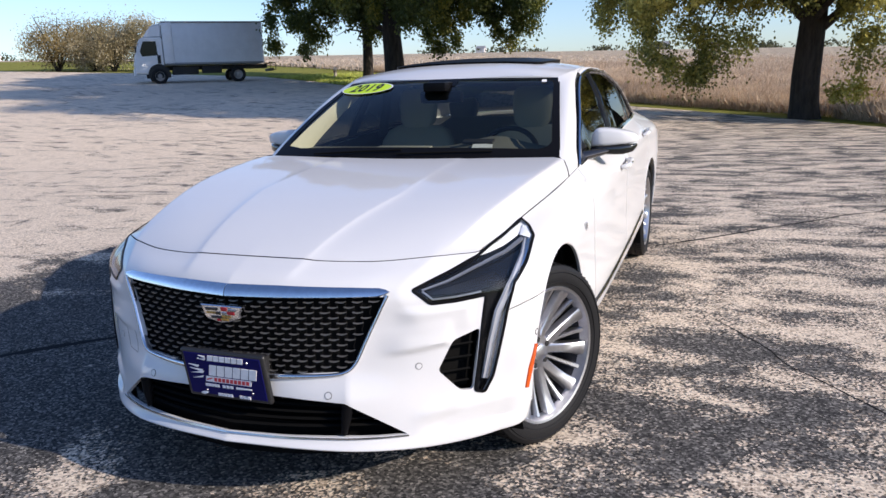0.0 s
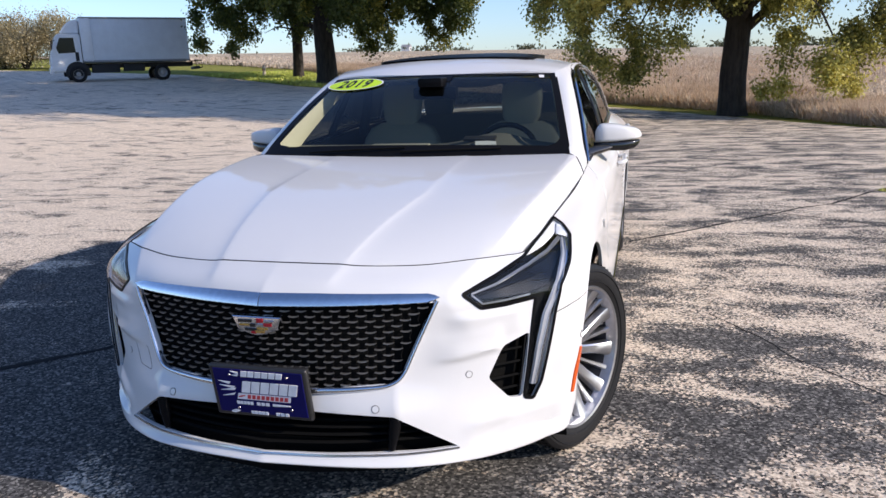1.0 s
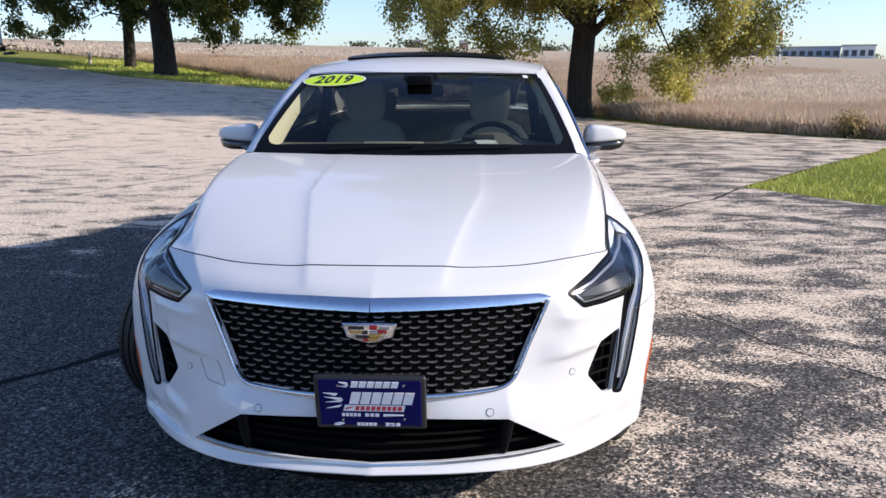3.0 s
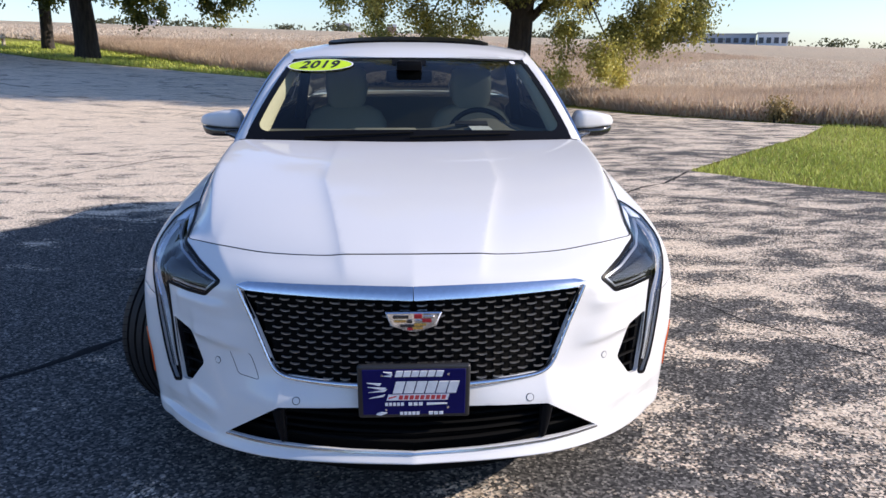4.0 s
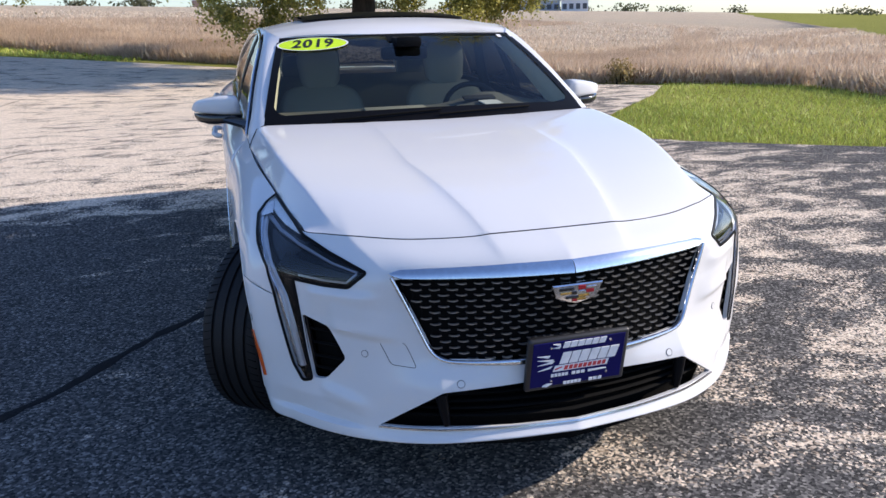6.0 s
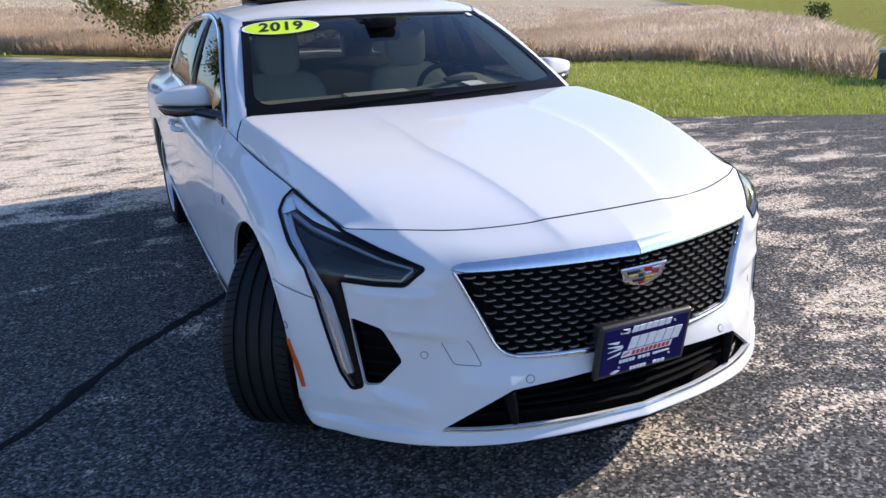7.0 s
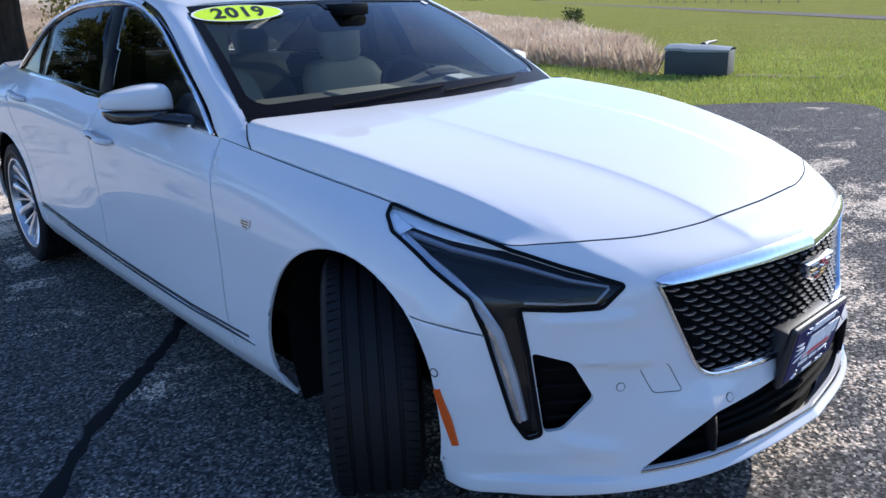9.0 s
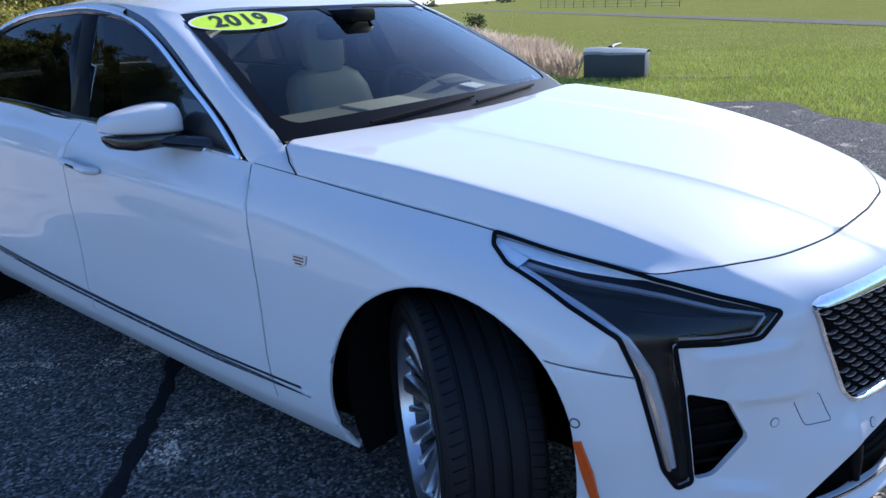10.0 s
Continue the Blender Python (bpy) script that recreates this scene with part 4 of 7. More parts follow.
for z in np.arange(.447, .686, .0172):       # dark struts of the lattice
    for k in range(0, 12):
        x0 = k * .0495 + (.02475 if row % 2 else 0)
        for dx in (-.02475, .02475):
            xa, xb, zb = x0 + dx * .62, x0 + dx * .38, z + .0172
            if xa < 0 or xb < 0 or not in_poly(poly_g, np.array([[xa, z], [xb, zb]])).all():
                continue
            for sgn in (1, -1):
                pa, pb = front_point(xa, z, -.010) * np.array([sgn, 1, 1]), front_point(xb, zb, -.010) * np.array([sgn, 1, 1])
                add_tube(bm, [pa, pb], .0022, 4)
    row += 1
tagged(part("grille_lattice", bm, BLACK_DEEP, grille), kind="stuff")


def nose_strip(name, xs, zlo, zhi, lift_lo, lift_hi, mat, parent, both=True, rows=4):
    verts, faces = [], []
    for sgn in ((1, -1) if both else (1,)):
        k0 = len(verts)
        for j in range(rows):
            t = j / (rows - 1)
            for x, a, b in zip(xs, zlo, zhi):
                verts.append(front_point(x, a + (b - a) * t, lift_lo + (lift_hi - lift_lo) * t + .003 * math.sin(t * math.pi)) * np.array([sgn, 1, 1]))
        n = len(xs)
        for j in range(rows - 1):
            for i in range(n - 1):
                q = (k0 + j * n + i, k0 + j * n + i + 1, k0 + (j + 1) * n + i + 1, k0 + (j + 1) * n + i)
                faces.append(q if sgn > 0 else q[::-1])
    return mesh_object(name, verts, faces, mat, parent)


def trim_strip(name, xz, widths, mat, parent, sgn):
    """A smooth bevelled moulding on the nose along (half width, height) pairs."""
    line = resample(np.array(xz), 70)
    p = np.array([front_point(x, z, .004) for x, z in line])
    for _ in range(14):
        p[1:-1] = p[:-2] * .25 + p[1:-1] * .5 + p[2:] * .25
    t = np.gradient(p, axis=0)
    t /= np.linalg.norm(t, axis=1, keepdims=True)
    n = np.array([.42, -1, .12]) * np.ones_like(p)
    n[:, 0] *= np.clip(p[:, 0] / .4, 0, 1)
    n /= np.linalg.norm(n, axis=1, keepdims=True)
    s = np.cross(n, t)
    w = np.interp(np.linspace(0, 1, len(p)), np.linspace(0, 1, len(widths)), widths)[:, None] / 2
    rows = [p - s * w - n * .012, p - s * w * .9 + n * .001, p - s * w * .45 + n * .0045, p + s * w * .45 + n * .0045, p + s * w * .9 + n * .001, p + s * w - n * .012]
    k = len(p)
    verts = [v * np.array([sgn, 1, 1]) for r in rows for v in r]
    faces = [(a * k + i, a * k + i + 1, (a + 1) * k + i + 1, (a + 1) * k + i) for a in range(5) for i in range(k - 1)]
    ob = mesh_object(name, verts, faces, mat, parent)
    bm = bmesh.new()
    bm.from_mesh(ob.data)
    bmesh.ops.recalc_face_normals(bm, faces=bm.faces)
    bm.to_mesh(ob.data)
    bm.free()
    return ob


SURROUND = plain("grille_surround_chrome", (.74, .76, .79), .17, 1.0)
xs = np.concatenate([np.linspace(0, .48, 25), [.50, .513]])
zl = np.where(xs > .49, .690 + (xs - .49) * .35, .6885)
zh = np.interp(xs, [0, .17, .40, .49, .513], [.7225, .722, .715, .710, .700])
nose_strip("chrome_bar", xs, zl, zh, .010, .003, SURROUND, grille)
nose_strip("chrome_bar_lip", xs, zl - .006, zl + .0005, -.010, .0105, CHROME, grille)
for sgn in (1, -1):
    trim_strip("grille_surround", [(.508, .690), (.482, .632), (.458, .578), (.436, .526), (.417, .478), (.408, .459), (.390, .447), (.34, .441), (.20, .433), (.0, .429)], [.012, .011, .010, .010, .012, .015, .018, .020, .020, .020], SURROUND, grille, sgn)
    # lower intake: blades and bright lip
    for z in (.275, .298, .321, .344):
        pts = [(x, -.8, z) for x in np.linspace(0, .555 - (z - .245) * 1.25, 14)]
        verts, faces = [], []
        for p in pts:
            q = front_point(p[0], z, -.030)
            verts += [q * np.array([sgn, 1, 1]) + np.array(d) for d in ((0, .0, .004), (0, -.008, .0), (0, 0, -.004), (0, .03, 0))]
        for i in range(len(pts) - 1):
            for a in range(4):
                b = (a + 1) % 4
                faces.append((4 * i + a, 4 * i + b, 4 * i + 4 + b, 4 * i + 4 + a))
        mesh_object("intake_blade", verts, faces, BLACK_DEEP, front_bumper, smooth=False)
    ribbon("intake_lip", [(0, -.85, .247), (.20, -.826, .246), (.40, -.774, .243), (.50, -.725, .240), (.568, -.685, .239)], .006, SATIN, front_bumper, .001, sgn, .004)
    # upright dark fin at each end of the intake
    a, b = front_point(.405, .352, -.02) * np.array([sgn, 1, 1]), front_point(.385, .252, -.012) * np.array([sgn, 1, 1])
    bm = bmesh.new()
    add_tube(bm, [a, (a + b) / 2, b], [.020, .017, .010], 10)
    part("intake_fin", bm, FRIT, front_bumper)
    for k, (z0, x0, x1) in enumerate(((.505, .665, .742), (.462, .652, .738), (.418, .650, .735), (.380, .680, .730))):
        verts, faces = [], []
        for x in np.linspace(x0, x1, 7):
            q = front_point(x, z0, -.018)
            verts += [q * np.array([sgn, 1, 1]) + np.array(d) for d in ((0, 0, .004), (0, -.006, 0), (0, 0, -.004), (0, .025, -.004))]
        for i in range(6):
            for a in range(4):
                b = (a + 1) % 4
                faces.append((4 * i + a, 4 * i + b, 4 * i + 4 + b, 4 * i + 4 + a))
        mesh_object("vent_blade", verts, faces, BLACK_DEEP, front_bumper, smooth=False)

    # ---- headlight ----
    lamp = tagged(empty("headlight"), "clear headlight with a bright vertical light blade")
    lamp.parent = car
    shell("housing", kind == "headlight", LAMP_DARK, lamp, lift=-.034, side=sgn)
    lens = shell("lens", kind == "headlight", LENS, lamp, lift=.001, side=sgn, inward=.002)
    lens.visible_shadow = False
    ribbon("lamp_seal", rounded(HEADLIGHT, .010), .011, FRIT, lamp, .0005, sgn, .0025, True, .012)
    blade = [(.806, -.085, .806), (.828, -.16, .775), (.838, -.25, .737), (.838, -.325, .705), (.828, -.395, .660), (.812, -.443, .59), (.797, -.468, .50), (.775, -.490, .375)]
    ribbon("light_blade", blade, .036, LAMP_SILVER, lamp, -.016, sgn, .006, step=.012, widths=[.032, .036, .038, .044, .048, .048, .046, .040])
    ribbon("light_guide", blade, .011, SURROUND, lamp, -.010, sgn, .005, step=.012)
    ribbon("stem_cover", [(.764, -.483, .640), (.755, -.496, .55), (.744, -.510, .40), (.745, -.513, .352)], .020, LAMP_DARK, lamp, -.014, sgn, .005, step=.012)
    ribbon("stem_edge", [(.760, -.487, .655), (.750, -.500, .55), (.737, -.516, .40), (.736, -.519, .352)], .004, SATIN, lamp, -.006, sgn, .003, step=.012)
    ribbon("reflector", [(.797, -.078, .808), (.810, -.115, .795), (.813, -.155, .784)], .050, REFLECTOR_GLARE, lamp, -.006, sgn, .003, step=.012, widths=[.030, .046, .040])
    ribbon("upper_reflector", [(.790, -.062, .820), (.776, -.14, .808), (.758, -.26, .793), (.735, -.36, .780), (.712, -.42, .768)], .020, REFLECTOR_GLARE, lamp, -.012, sgn, .004, step=.012, widths=[.034, .034, .028, .018, .004])
    ribbon("upper_blade", [(.806, -.15, .787), (.782, -.28, .766), (.735, -.41, .742), (.66, -.535, .715), (.600, -.603, .699)], .012, LAMP_LINE, lamp, -.018, sgn, .007, step=.012, widths=[.016, .013, .010, .009, .006])
    ribbon("inner_rim", [(.600, -.603, .694), (.628, -.586, .662), (.69, -.540, .663), (.756, -.485, .670)], .006, LAMP_LINE, lamp, -.014, sgn, .005, step=.012)
    ribbon("projector_bezel", [(.615, -.590, .682), (.68, -.535, .687), (.745, -.470, .693), (.79, -.40, .70)], .030, LAMP_DARK, lamp, -.026, sgn, .004, step=.012, widths=[.010, .030, .048, .05])
    # ---- small fittings on the flank ----
    ribbon("side_marker", [(.888, -.335, .458), (.885, -.350, .40), (.876, -.372, .31)], .026, AMBER, front_bumper, .0005, sgn, .004, step=.012, label="amber side reflector", widths=[.020, .028, .020])
    for x, z, rad in ((.340, .383, .0125), (.591, .455, .0115)):
        c = front_point(x, z, .0)
        n = surf_normal(*to_uv([c])[0][:, None])[0] * np.array([sgn, 1, 1])
        c = c * np.array([sgn, 1, 1])
        m = Matrix.Translation(c) @ Vector(n).to_track_quat("Z", "Y").to_matrix().to_4x4()
        bm = bmesh.new()
        lathe(bm, [(rad * .96, -.002), (rad * .96, .0008), (rad * .85, .0008), (rad * .81, -.002)], m, 20)
        sensor = part("parking_sensor", bm, BLACK_PLASTIC, front_bumper)
        bm = bmesh.new()
        add_cyl(bm, rad * .83, rad * .80, .003, m, 20)
        part("sensor_cap", bm, PAINT, sensor)
    c = to_uv([(.908, -.335, .498)])[0]
    pc, nn = belt([c[0]], [c[1]])[0] * np.array([sgn, 1, 1]), surf_normal([c[0]], [c[1]])[0] * np.array([sgn, 1, 1])
    m = Matrix.Translation(pc) @ Vector(nn).to_track_quat("Z", "Y").to_matrix().to_4x4()
    bm = bmesh.new()
    lathe(bm, [(.0115, -.002), (.0115, .001), (.009, .001), (.0085, -.002)], m, 20)
    part("parking_sensor", bm, BLACK_PLASTIC, front_bumper)
    ribbon("body_strip", [(.945, .46, .322), (.945, .9, .322), (.946, 1.5, .340), (.945, 2.0, .362), (.942, 2.45, .388), (.94, 2.62, .400)], .016, CHROME, car, .001, sgn, .006, step=.06, widths=[.004, .014, .016, .016, .016, .010])
    # raised black ribbon drawn as the shadow along the top of the chrome strip
    ribbon("strip_painted_shadow", [(.945, .50, .336), (.945, .9, .336), (.946, 1.5, .354), (.945, 2.0, .376), (.942, 2.45, .402), (.94, 2.62, .412)], .008, BLACK_PLASTIC, car, .0008, sgn, .002, step=.06)
    for (y0, z0, y1, z1, door) in ((1.665, .862, 1.455, .844, "front_door"), (2.80, .940, 2.60, .926, "rear_door")):
        uv2 = side_uv([(y0, z0), ((y0 + y1) / 2, (z0 + z1) / 2), (y1, z1)])
        pp, nn = belt(uv2[:, 0], uv2[:, 1]), surf_normal(uv2[:, 0], uv2[:, 1])
        flip = np.array([sgn, 1, 1])
        bm = bmesh.new()
        pts = [pp[0] + nn[0] * .004, pp[0] * .9 + pp[1] * .1 + nn[0] * .026, pp[1] + nn[1] * .036, pp[2] * .9 + pp[1] * .1 + nn[2] * .030, pp[2] + nn[2] * .004]
        add_tube(bm, [p * flip for p in resample(pts, 14)], [.010] + [.0135] * 12 + [.010], 10, 1.0)
        handle = part("door_handle", bm, PAINT, side_panels[door, sgn], "body-coloured door handle with chrome strip")
        bm = bmesh.new()
        add_tube(bm, [(p + np.array([.013, 0, .001])) * flip for p in resample(pts[1:4], 8)], .0055, 6)
        part("handle_strip", bm, CHROME, handle)
    # crest on the fender
    uv2 = side_uv([(.47, .707)])[0]
    pc, nn = belt([uv2[0]], [uv2[1]])[0] * np.array([sgn, 1, 1]), surf_normal([uv2[0]], [uv2[1]])[0] * np.array([sgn, 1, 1])
    m = Matrix.Translation(Vector(pc)) @ Matrix((Vector((0, 1, 0)), Vector(np.cross(nn, (0, 1, 0)) * sgn), Vector(nn))).transposed().to_4x4()
    bm = bmesh.new()
    for sc, h, dep in ((1.0, .0, .004),):
        w = .030
        outl = [(-w, .016), (w, .016), (w * .92, -.006), (0, -.018), (-w * .92, -.006)]
        lo = [bm.verts.new(m @ Vector((x, z * 1.0, .0))) for x, z in outl]
        hi = [bm.verts.new(m @ Vector((x * .94, z * .94, dep))) for x, z in outl]
        bm.faces.new(hi)
        for i in range(5):
            bm.faces.new((lo[i], lo[(i + 1) % 5], hi[(i + 1) % 5], hi[i]))
    bmesh.ops.recalc_face_normals(bm, faces=bm.faces)
    crest = part("fender_crest", bm, plain("crest_silver", (.62, .63, .65), .35, .6), side_panels["front_fender", sgn], smooth=False)
    bm = bmesh.new()
    for zz in (.009, .001, -.007):
        add_box(bm, (.040 if zz > -.005 else .026, .004, .002), m @ Matrix.Translation((0, zz, .0045)))
    part("crest_bar", bm, BLACK_GLOSS, crest, smooth=False)

# square towing-eye cover, a fine groove, on the right of the nose
ribbon("towing_cover_groove", rounded([(.558, -.67, .497), (.492, -.71, .497), (.464, -.735, .430), (.528, -.69, .431)], .012), .0022, BLACK_PLASTIC, front_bumper, -.0002, -1, .0006, True, .012)

# ---- crest on the grille ----
crest = tagged(empty("grille_crest"), "chrome crest with red and gold bars")
crest.parent = grille
crest_m = Matrix.Translation((0, -.812, .635)) @ pose(0, 0, 0, 93)
bm = bmesh.new()
outer = [(-.079, .029), (.079, .029), (.064, -.012), (.028, -.026), (0, -.032), (-.028, -.026), (-.064, -.012)]
lo = [bm.verts.new(crest_m @ Vector((x, y, -.012))) for x, y in outer]
mi = [bm.verts.new(crest_m @ Vector((x, y, .004))) for x, y in outer]
hi = [bm.verts.new(crest_m @ Vector((x * .93, y * .90, .008))) for x, y in outer]
for ra, rb in ((lo, mi), (mi, hi)):
    for i in range(7):
        bm.faces.new((ra[i], ra[(i + 1) % 7], rb[(i + 1) % 7], rb[i]))
bm.faces.new(hi)
bmesh.ops.recalc_face_normals(bm, faces=bm.faces)
part("crest_plate", bm, CHROME, crest, smooth=False)
CREST_RED = plain("crest_red", (0.42, 0.02, 0.03), 0.2, 0.3, 0.6)
CREST_GOLD = plain("crest_gold", (0.65, 0.42, 0.12), 0.25, 0.8, 0.4)
for x, y, w, h, mat in ((-.036, .016, .044, .009, BLACK_GLOSS), (.012, .018, .022, .013, CREST_RED), (.042, .016, .030, .007, SATIN), (-.038, .004, .034, .007, CREST_GOLD), (-.012, .003, .016, .010, BLACK_GLOSS), (.014, .004, .022, .008, SATIN), (.036, .006, .026, .011, CREST_RED),
                        (-.018, -.010, .040, .008, BLACK_GLOSS), (.018, -.006, .034, .008, CREST_GOLD), (.010, -.016, .030, .009, CREST_GOLD), (-.010, -.019, .016, .008, CREST_RED)):
    bm = bmesh.new()
    add_box(bm, (w, h, .003), crest_m @ Matrix.Translation((x, y, .0095)), .0008, 1)
    part("crest_bar", bm, mat, crest, smooth=False)

# ---- dealer plate in its frame ----
plate = tagged(empty("plate_frame"), "black frame with a blue advertising plate")
plate.parent = front_bumper
pm = Matrix.Translation((0, -.822, .431)) @ pose(0, 0, 0, 90 + 10)      # local x right, y up the plate, z outwards
PLATE_BLUE = plain("plate_blue", (0.007, 0.007, 0.085), 0.4)
PLATE_BLUE.node_tree.nodes["Principled BSDF"].inputs["Specular IOR Level"].default_value = 0.1
PLATE_WHITE = plain("plate_white", (0.85, 0.85, 0.87), 0.5)
PLATE_RED = plain("plate_red", (0.62, 0.05, 0.06), 0.4)
bm = bmesh.new()
add_box(bm, (.318, .176, .020), pm, .010, 3)
part("frame", bm, BLACK_PLASTIC, plate)
bm = bmesh.new()
add_box(bm, (.272, .135, .055), pm @ Matrix.Translation((0, -.006, -.036)), .012, 2)
part("bracket", bm, BLACK_PLASTIC, plate)
bm = bmesh.new()
add_box(bm, (.290, .152, .004), pm @ Matrix.Translation((0, .002, .0098)), .0015, 1)
blue = part("blue_plate", bm, PLATE_BLUE, plate, smooth=False)


def slab(name, pts, mat, h=.0022, z0=.0118):
    bm = bmesh.new()
    lo = [bm.verts.new(pm @ Vector((x, y, z0))) for x, y in pts]
    hi = [bm.verts.new(pm @ Vector((x, y, z0 + h))) for x, y in pts]
    bm.faces.new(hi)
    for i in range(len(pts)):
        bm.faces.new((lo[i], lo[(i + 1) % len(pts)], hi[(i + 1) % len(pts)], hi[i]))
    bmesh.ops.recalc_face_normals(bm, faces=bm.faces)
    part(name, bm, mat, plate, smooth=False)


def word(x0, x1, y0, y1, n, mat, slant=.25, gap=.18):
    """A row of plain slanted blocks in place of lettering."""
    w = (x1 - x0) / n
    for i in range(n):
        a, b, s = x0 + i * w, x0 + (i + 1 - gap) * w, (y1 - y0) * slant
        slab("word_block", [(a, y0), (b, y0), (b + s, y1), (a + s, y1)], mat)


word(-.060, .122, .000, .039, 6, PLATE_WHITE, .25, .12)
slab("white_band", [(-.078, -.024), (.095, -.024), (.100, -.004), (-.072, -.004)], PLATE_WHITE, .0016)
word(-.044, .092, -.021, -.007, 9, PLATE_RED, .2, .25)
slab("red_line", [(-.072, -.019), (-.050, -.012), (-.050, -.008), (-.072, -.014)], PLATE_RED)
word(-.082, -.026, -.042, -.032, 5, PLATE_WHITE, 0, .25)
word(-.016, .028, -.042, -.032, 3, PLATE_WHITE, 0, .25)
slab("word_block", [(.036, -.041), (.094, -.038), (.094, -.035), (.036, -.033)], PLATE_WHITE)
for k, (ya, yb, l) in enumerate(((.036, .030, .035), (.022, .015, .047), (.004, .010, .050), (-.016, -.007, .045))):
    slab("swoosh", [(-.132 + k * .002, ya), (-.132 + l, yb - .004), (-.132 + l + .006, yb + .004)], PLATE_WHITE)
word(-.054, .082, .055, .074, 6, PLATE_WHITE, .25, .14)
slab("swoosh", [(-.086, .072), (-.060, .060), (-.062, .070)], PLATE_WHITE)
slab("swoosh", [(-.086, .058), (-.064, .055), (-.062, .061)], PLATE_WHITE)
word(-.040, .018, -.074, -.064, 5, PLATE_WHITE, 0, .2)
word(.042, .086, -.074, -.064, 3, PLATE_WHITE, 0, .2)
slab("cross_shape", [(-.108, -.072), (-.094, -.075), (-.082, -.070), (-.076, -.066), (-.092, -.063), (-.104, -.067)], PLATE_WHITE)
for x, y in ((-.090, .060), (.096, .062), (-.080, -.056), (.096, -.050)):
    bm = bmesh.new()
    add_cyl(bm, .0045, .003, .004, pm @ Matrix.Translation((x, y, .013)), 12)
    part("screw", bm, SATIN, plate)


# dark shut line round the hood
shut = [belt([u], [7.0])[0] for u in np.linspace(0, 8.42, 90)]
for sgn in (1, -1):
    bm = bmesh.new()
    add_tube(bm, [p * np.array([sgn, 1, 1]) + np.array([-.0015 * sgn, .002, .0005 + float(spine(p[0], p[1])) * (p[1] < -.45)]) for p in shut], .0014, 6)
    part("hood_seal", bm, BLACK_DEEP, hood)
    bm = bmesh.new()
    add_tube(bm, [(x * sgn, y, float(hood_z(x, y)) + .0004) for x, y in ((.829, .560), (.815, .602), (.792, .640), (.765, .655), (.74, .666))], .0022, 6)
    part("corner_seal", bm, BLACK_DEEP, hood)


# ---- wheels ----
def build_wheel():
    """One wheel with its axis along local z (outer face towards +z)."""
    w = empty("wheel")
    bm = bmesh.new()
    prof = [(.255, -.105), (.275, -.120), (.305, -.127), (.332, -.122), (.345, -.112), (.350, -.100)]
    for g in (-.066, -.022, .022, .066):
        prof += [(.3525, g - .0065), (.3445, g - .005), (.3445, g + .005), (.3525, g + .0065)]
    prof += [(.350, .100), (.345, .112), (.332, .122), (.305, .127), (.275, .120), (.262, .112)]
    lathe(bm, prof, Matrix(), 96)
    tyre = part("tyre", bm, RUBBER, w, sharp=25)
    bm = bmesh.new()
    for k in range(78):      # cuts across the shoulders of the tread
        for s in (-1, 1):
            add_box(bm, (.004, .0022, .036), Matrix.Rotation(k * math.tau / 78, 4, "Z") @ Matrix.Translation((.3502, 0, s * .090)) @ pose(0, 0, 0, 14 * s, 0, 0))
    tagged(part("tread_pattern", bm, BLACK_DEEP, tyre, smooth=False), kind="stuff")
    bm = bmesh.new()
    for r, h in ((.322, .1262), (.286, .1245)):
        lathe(bm, [(r - .002, h - .002), (r, h + .0012), (r + .002, h - .002)], Matrix(), 72)
    part("sidewall_rib", bm, RUBBER, tyre)
    # barrel coloured near black, painting in the shade behind the spokes
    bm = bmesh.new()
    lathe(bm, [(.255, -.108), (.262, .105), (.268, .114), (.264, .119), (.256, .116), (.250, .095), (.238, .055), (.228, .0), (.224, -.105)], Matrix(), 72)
    rim = part("rim", bm, plain("shaded_rim_barrel", (.055, .055, .06), .40, .6), w, sharp=25)
    bm = bmesh.new()
    lathe(bm, [(.262, .1055), (.2685, .1145), (.2645, .1195), (.2555, .1165), (.2485, .096), (.244, .080), (.246, .078)], Matrix(), 72)
    part("rim_flange", bm, ALLOY, rim, sharp=25)
    bm = bmesh.new()
    for k in range(20):
        a = k * math.tau / 20
        thin = k % 2 == 1
        m = Matrix.Rotation(a, 4, "Z")
        secs = []
        for r, hw, top, dep in ((.045, .016, .062, .034), (.085, .0150, .062, .032), (.15, .0160, .072, .030), (.21, .0190, .088, .028), (.254, .0245, .104, .026)):
            hw *= .42 if thin else 1.12
            top -= .018 * (1 - (r - .045) / .24) + .004 if thin else 0
            skew = (0 if thin else (.008 if k % 4 == 0 else -.008)) * (1 - (r - .045) / .207)
            secs.append([m @ Vector((r, skew + y, z)) for y, z in ((-hw * 1.25, top - dep), (-hw, top - .004), (-hw * .7, top), (hw * .7, top), (hw, top - .004), (hw * 1.25, top - dep))])
        rings = [[bm.verts.new(p) for p in s] for s in secs]
        for ra, rb in zip(rings, rings[1:]):
            for i in range(6):
                bm.faces.new((ra[i], ra[(i + 1) % 6], rb[(i + 1) % 6], rb[i]))
    bmesh.ops.recalc_face_normals(bm, faces=bm.faces)
    part("spokes", bm, ALLOY, w, sharp=30)
    bm = bmesh.new()
    lathe(bm, [(.075, .02), (.072, .052), (.060, .062), (.036, .064), (.033, .074), (.028, .077), (.0005, .078)], Matrix(), 40)
    hub = part("hub", bm, ALLOY, w, sharp=30)
    for k in range(5):
        bm = bmesh.new()
        add_cyl(bm, .0145, .012, .016, Matrix.Rotation((k + .5) * math.tau / 5, 4, "Z") @ Matrix.Translation((.054, 0, .058)), 6)
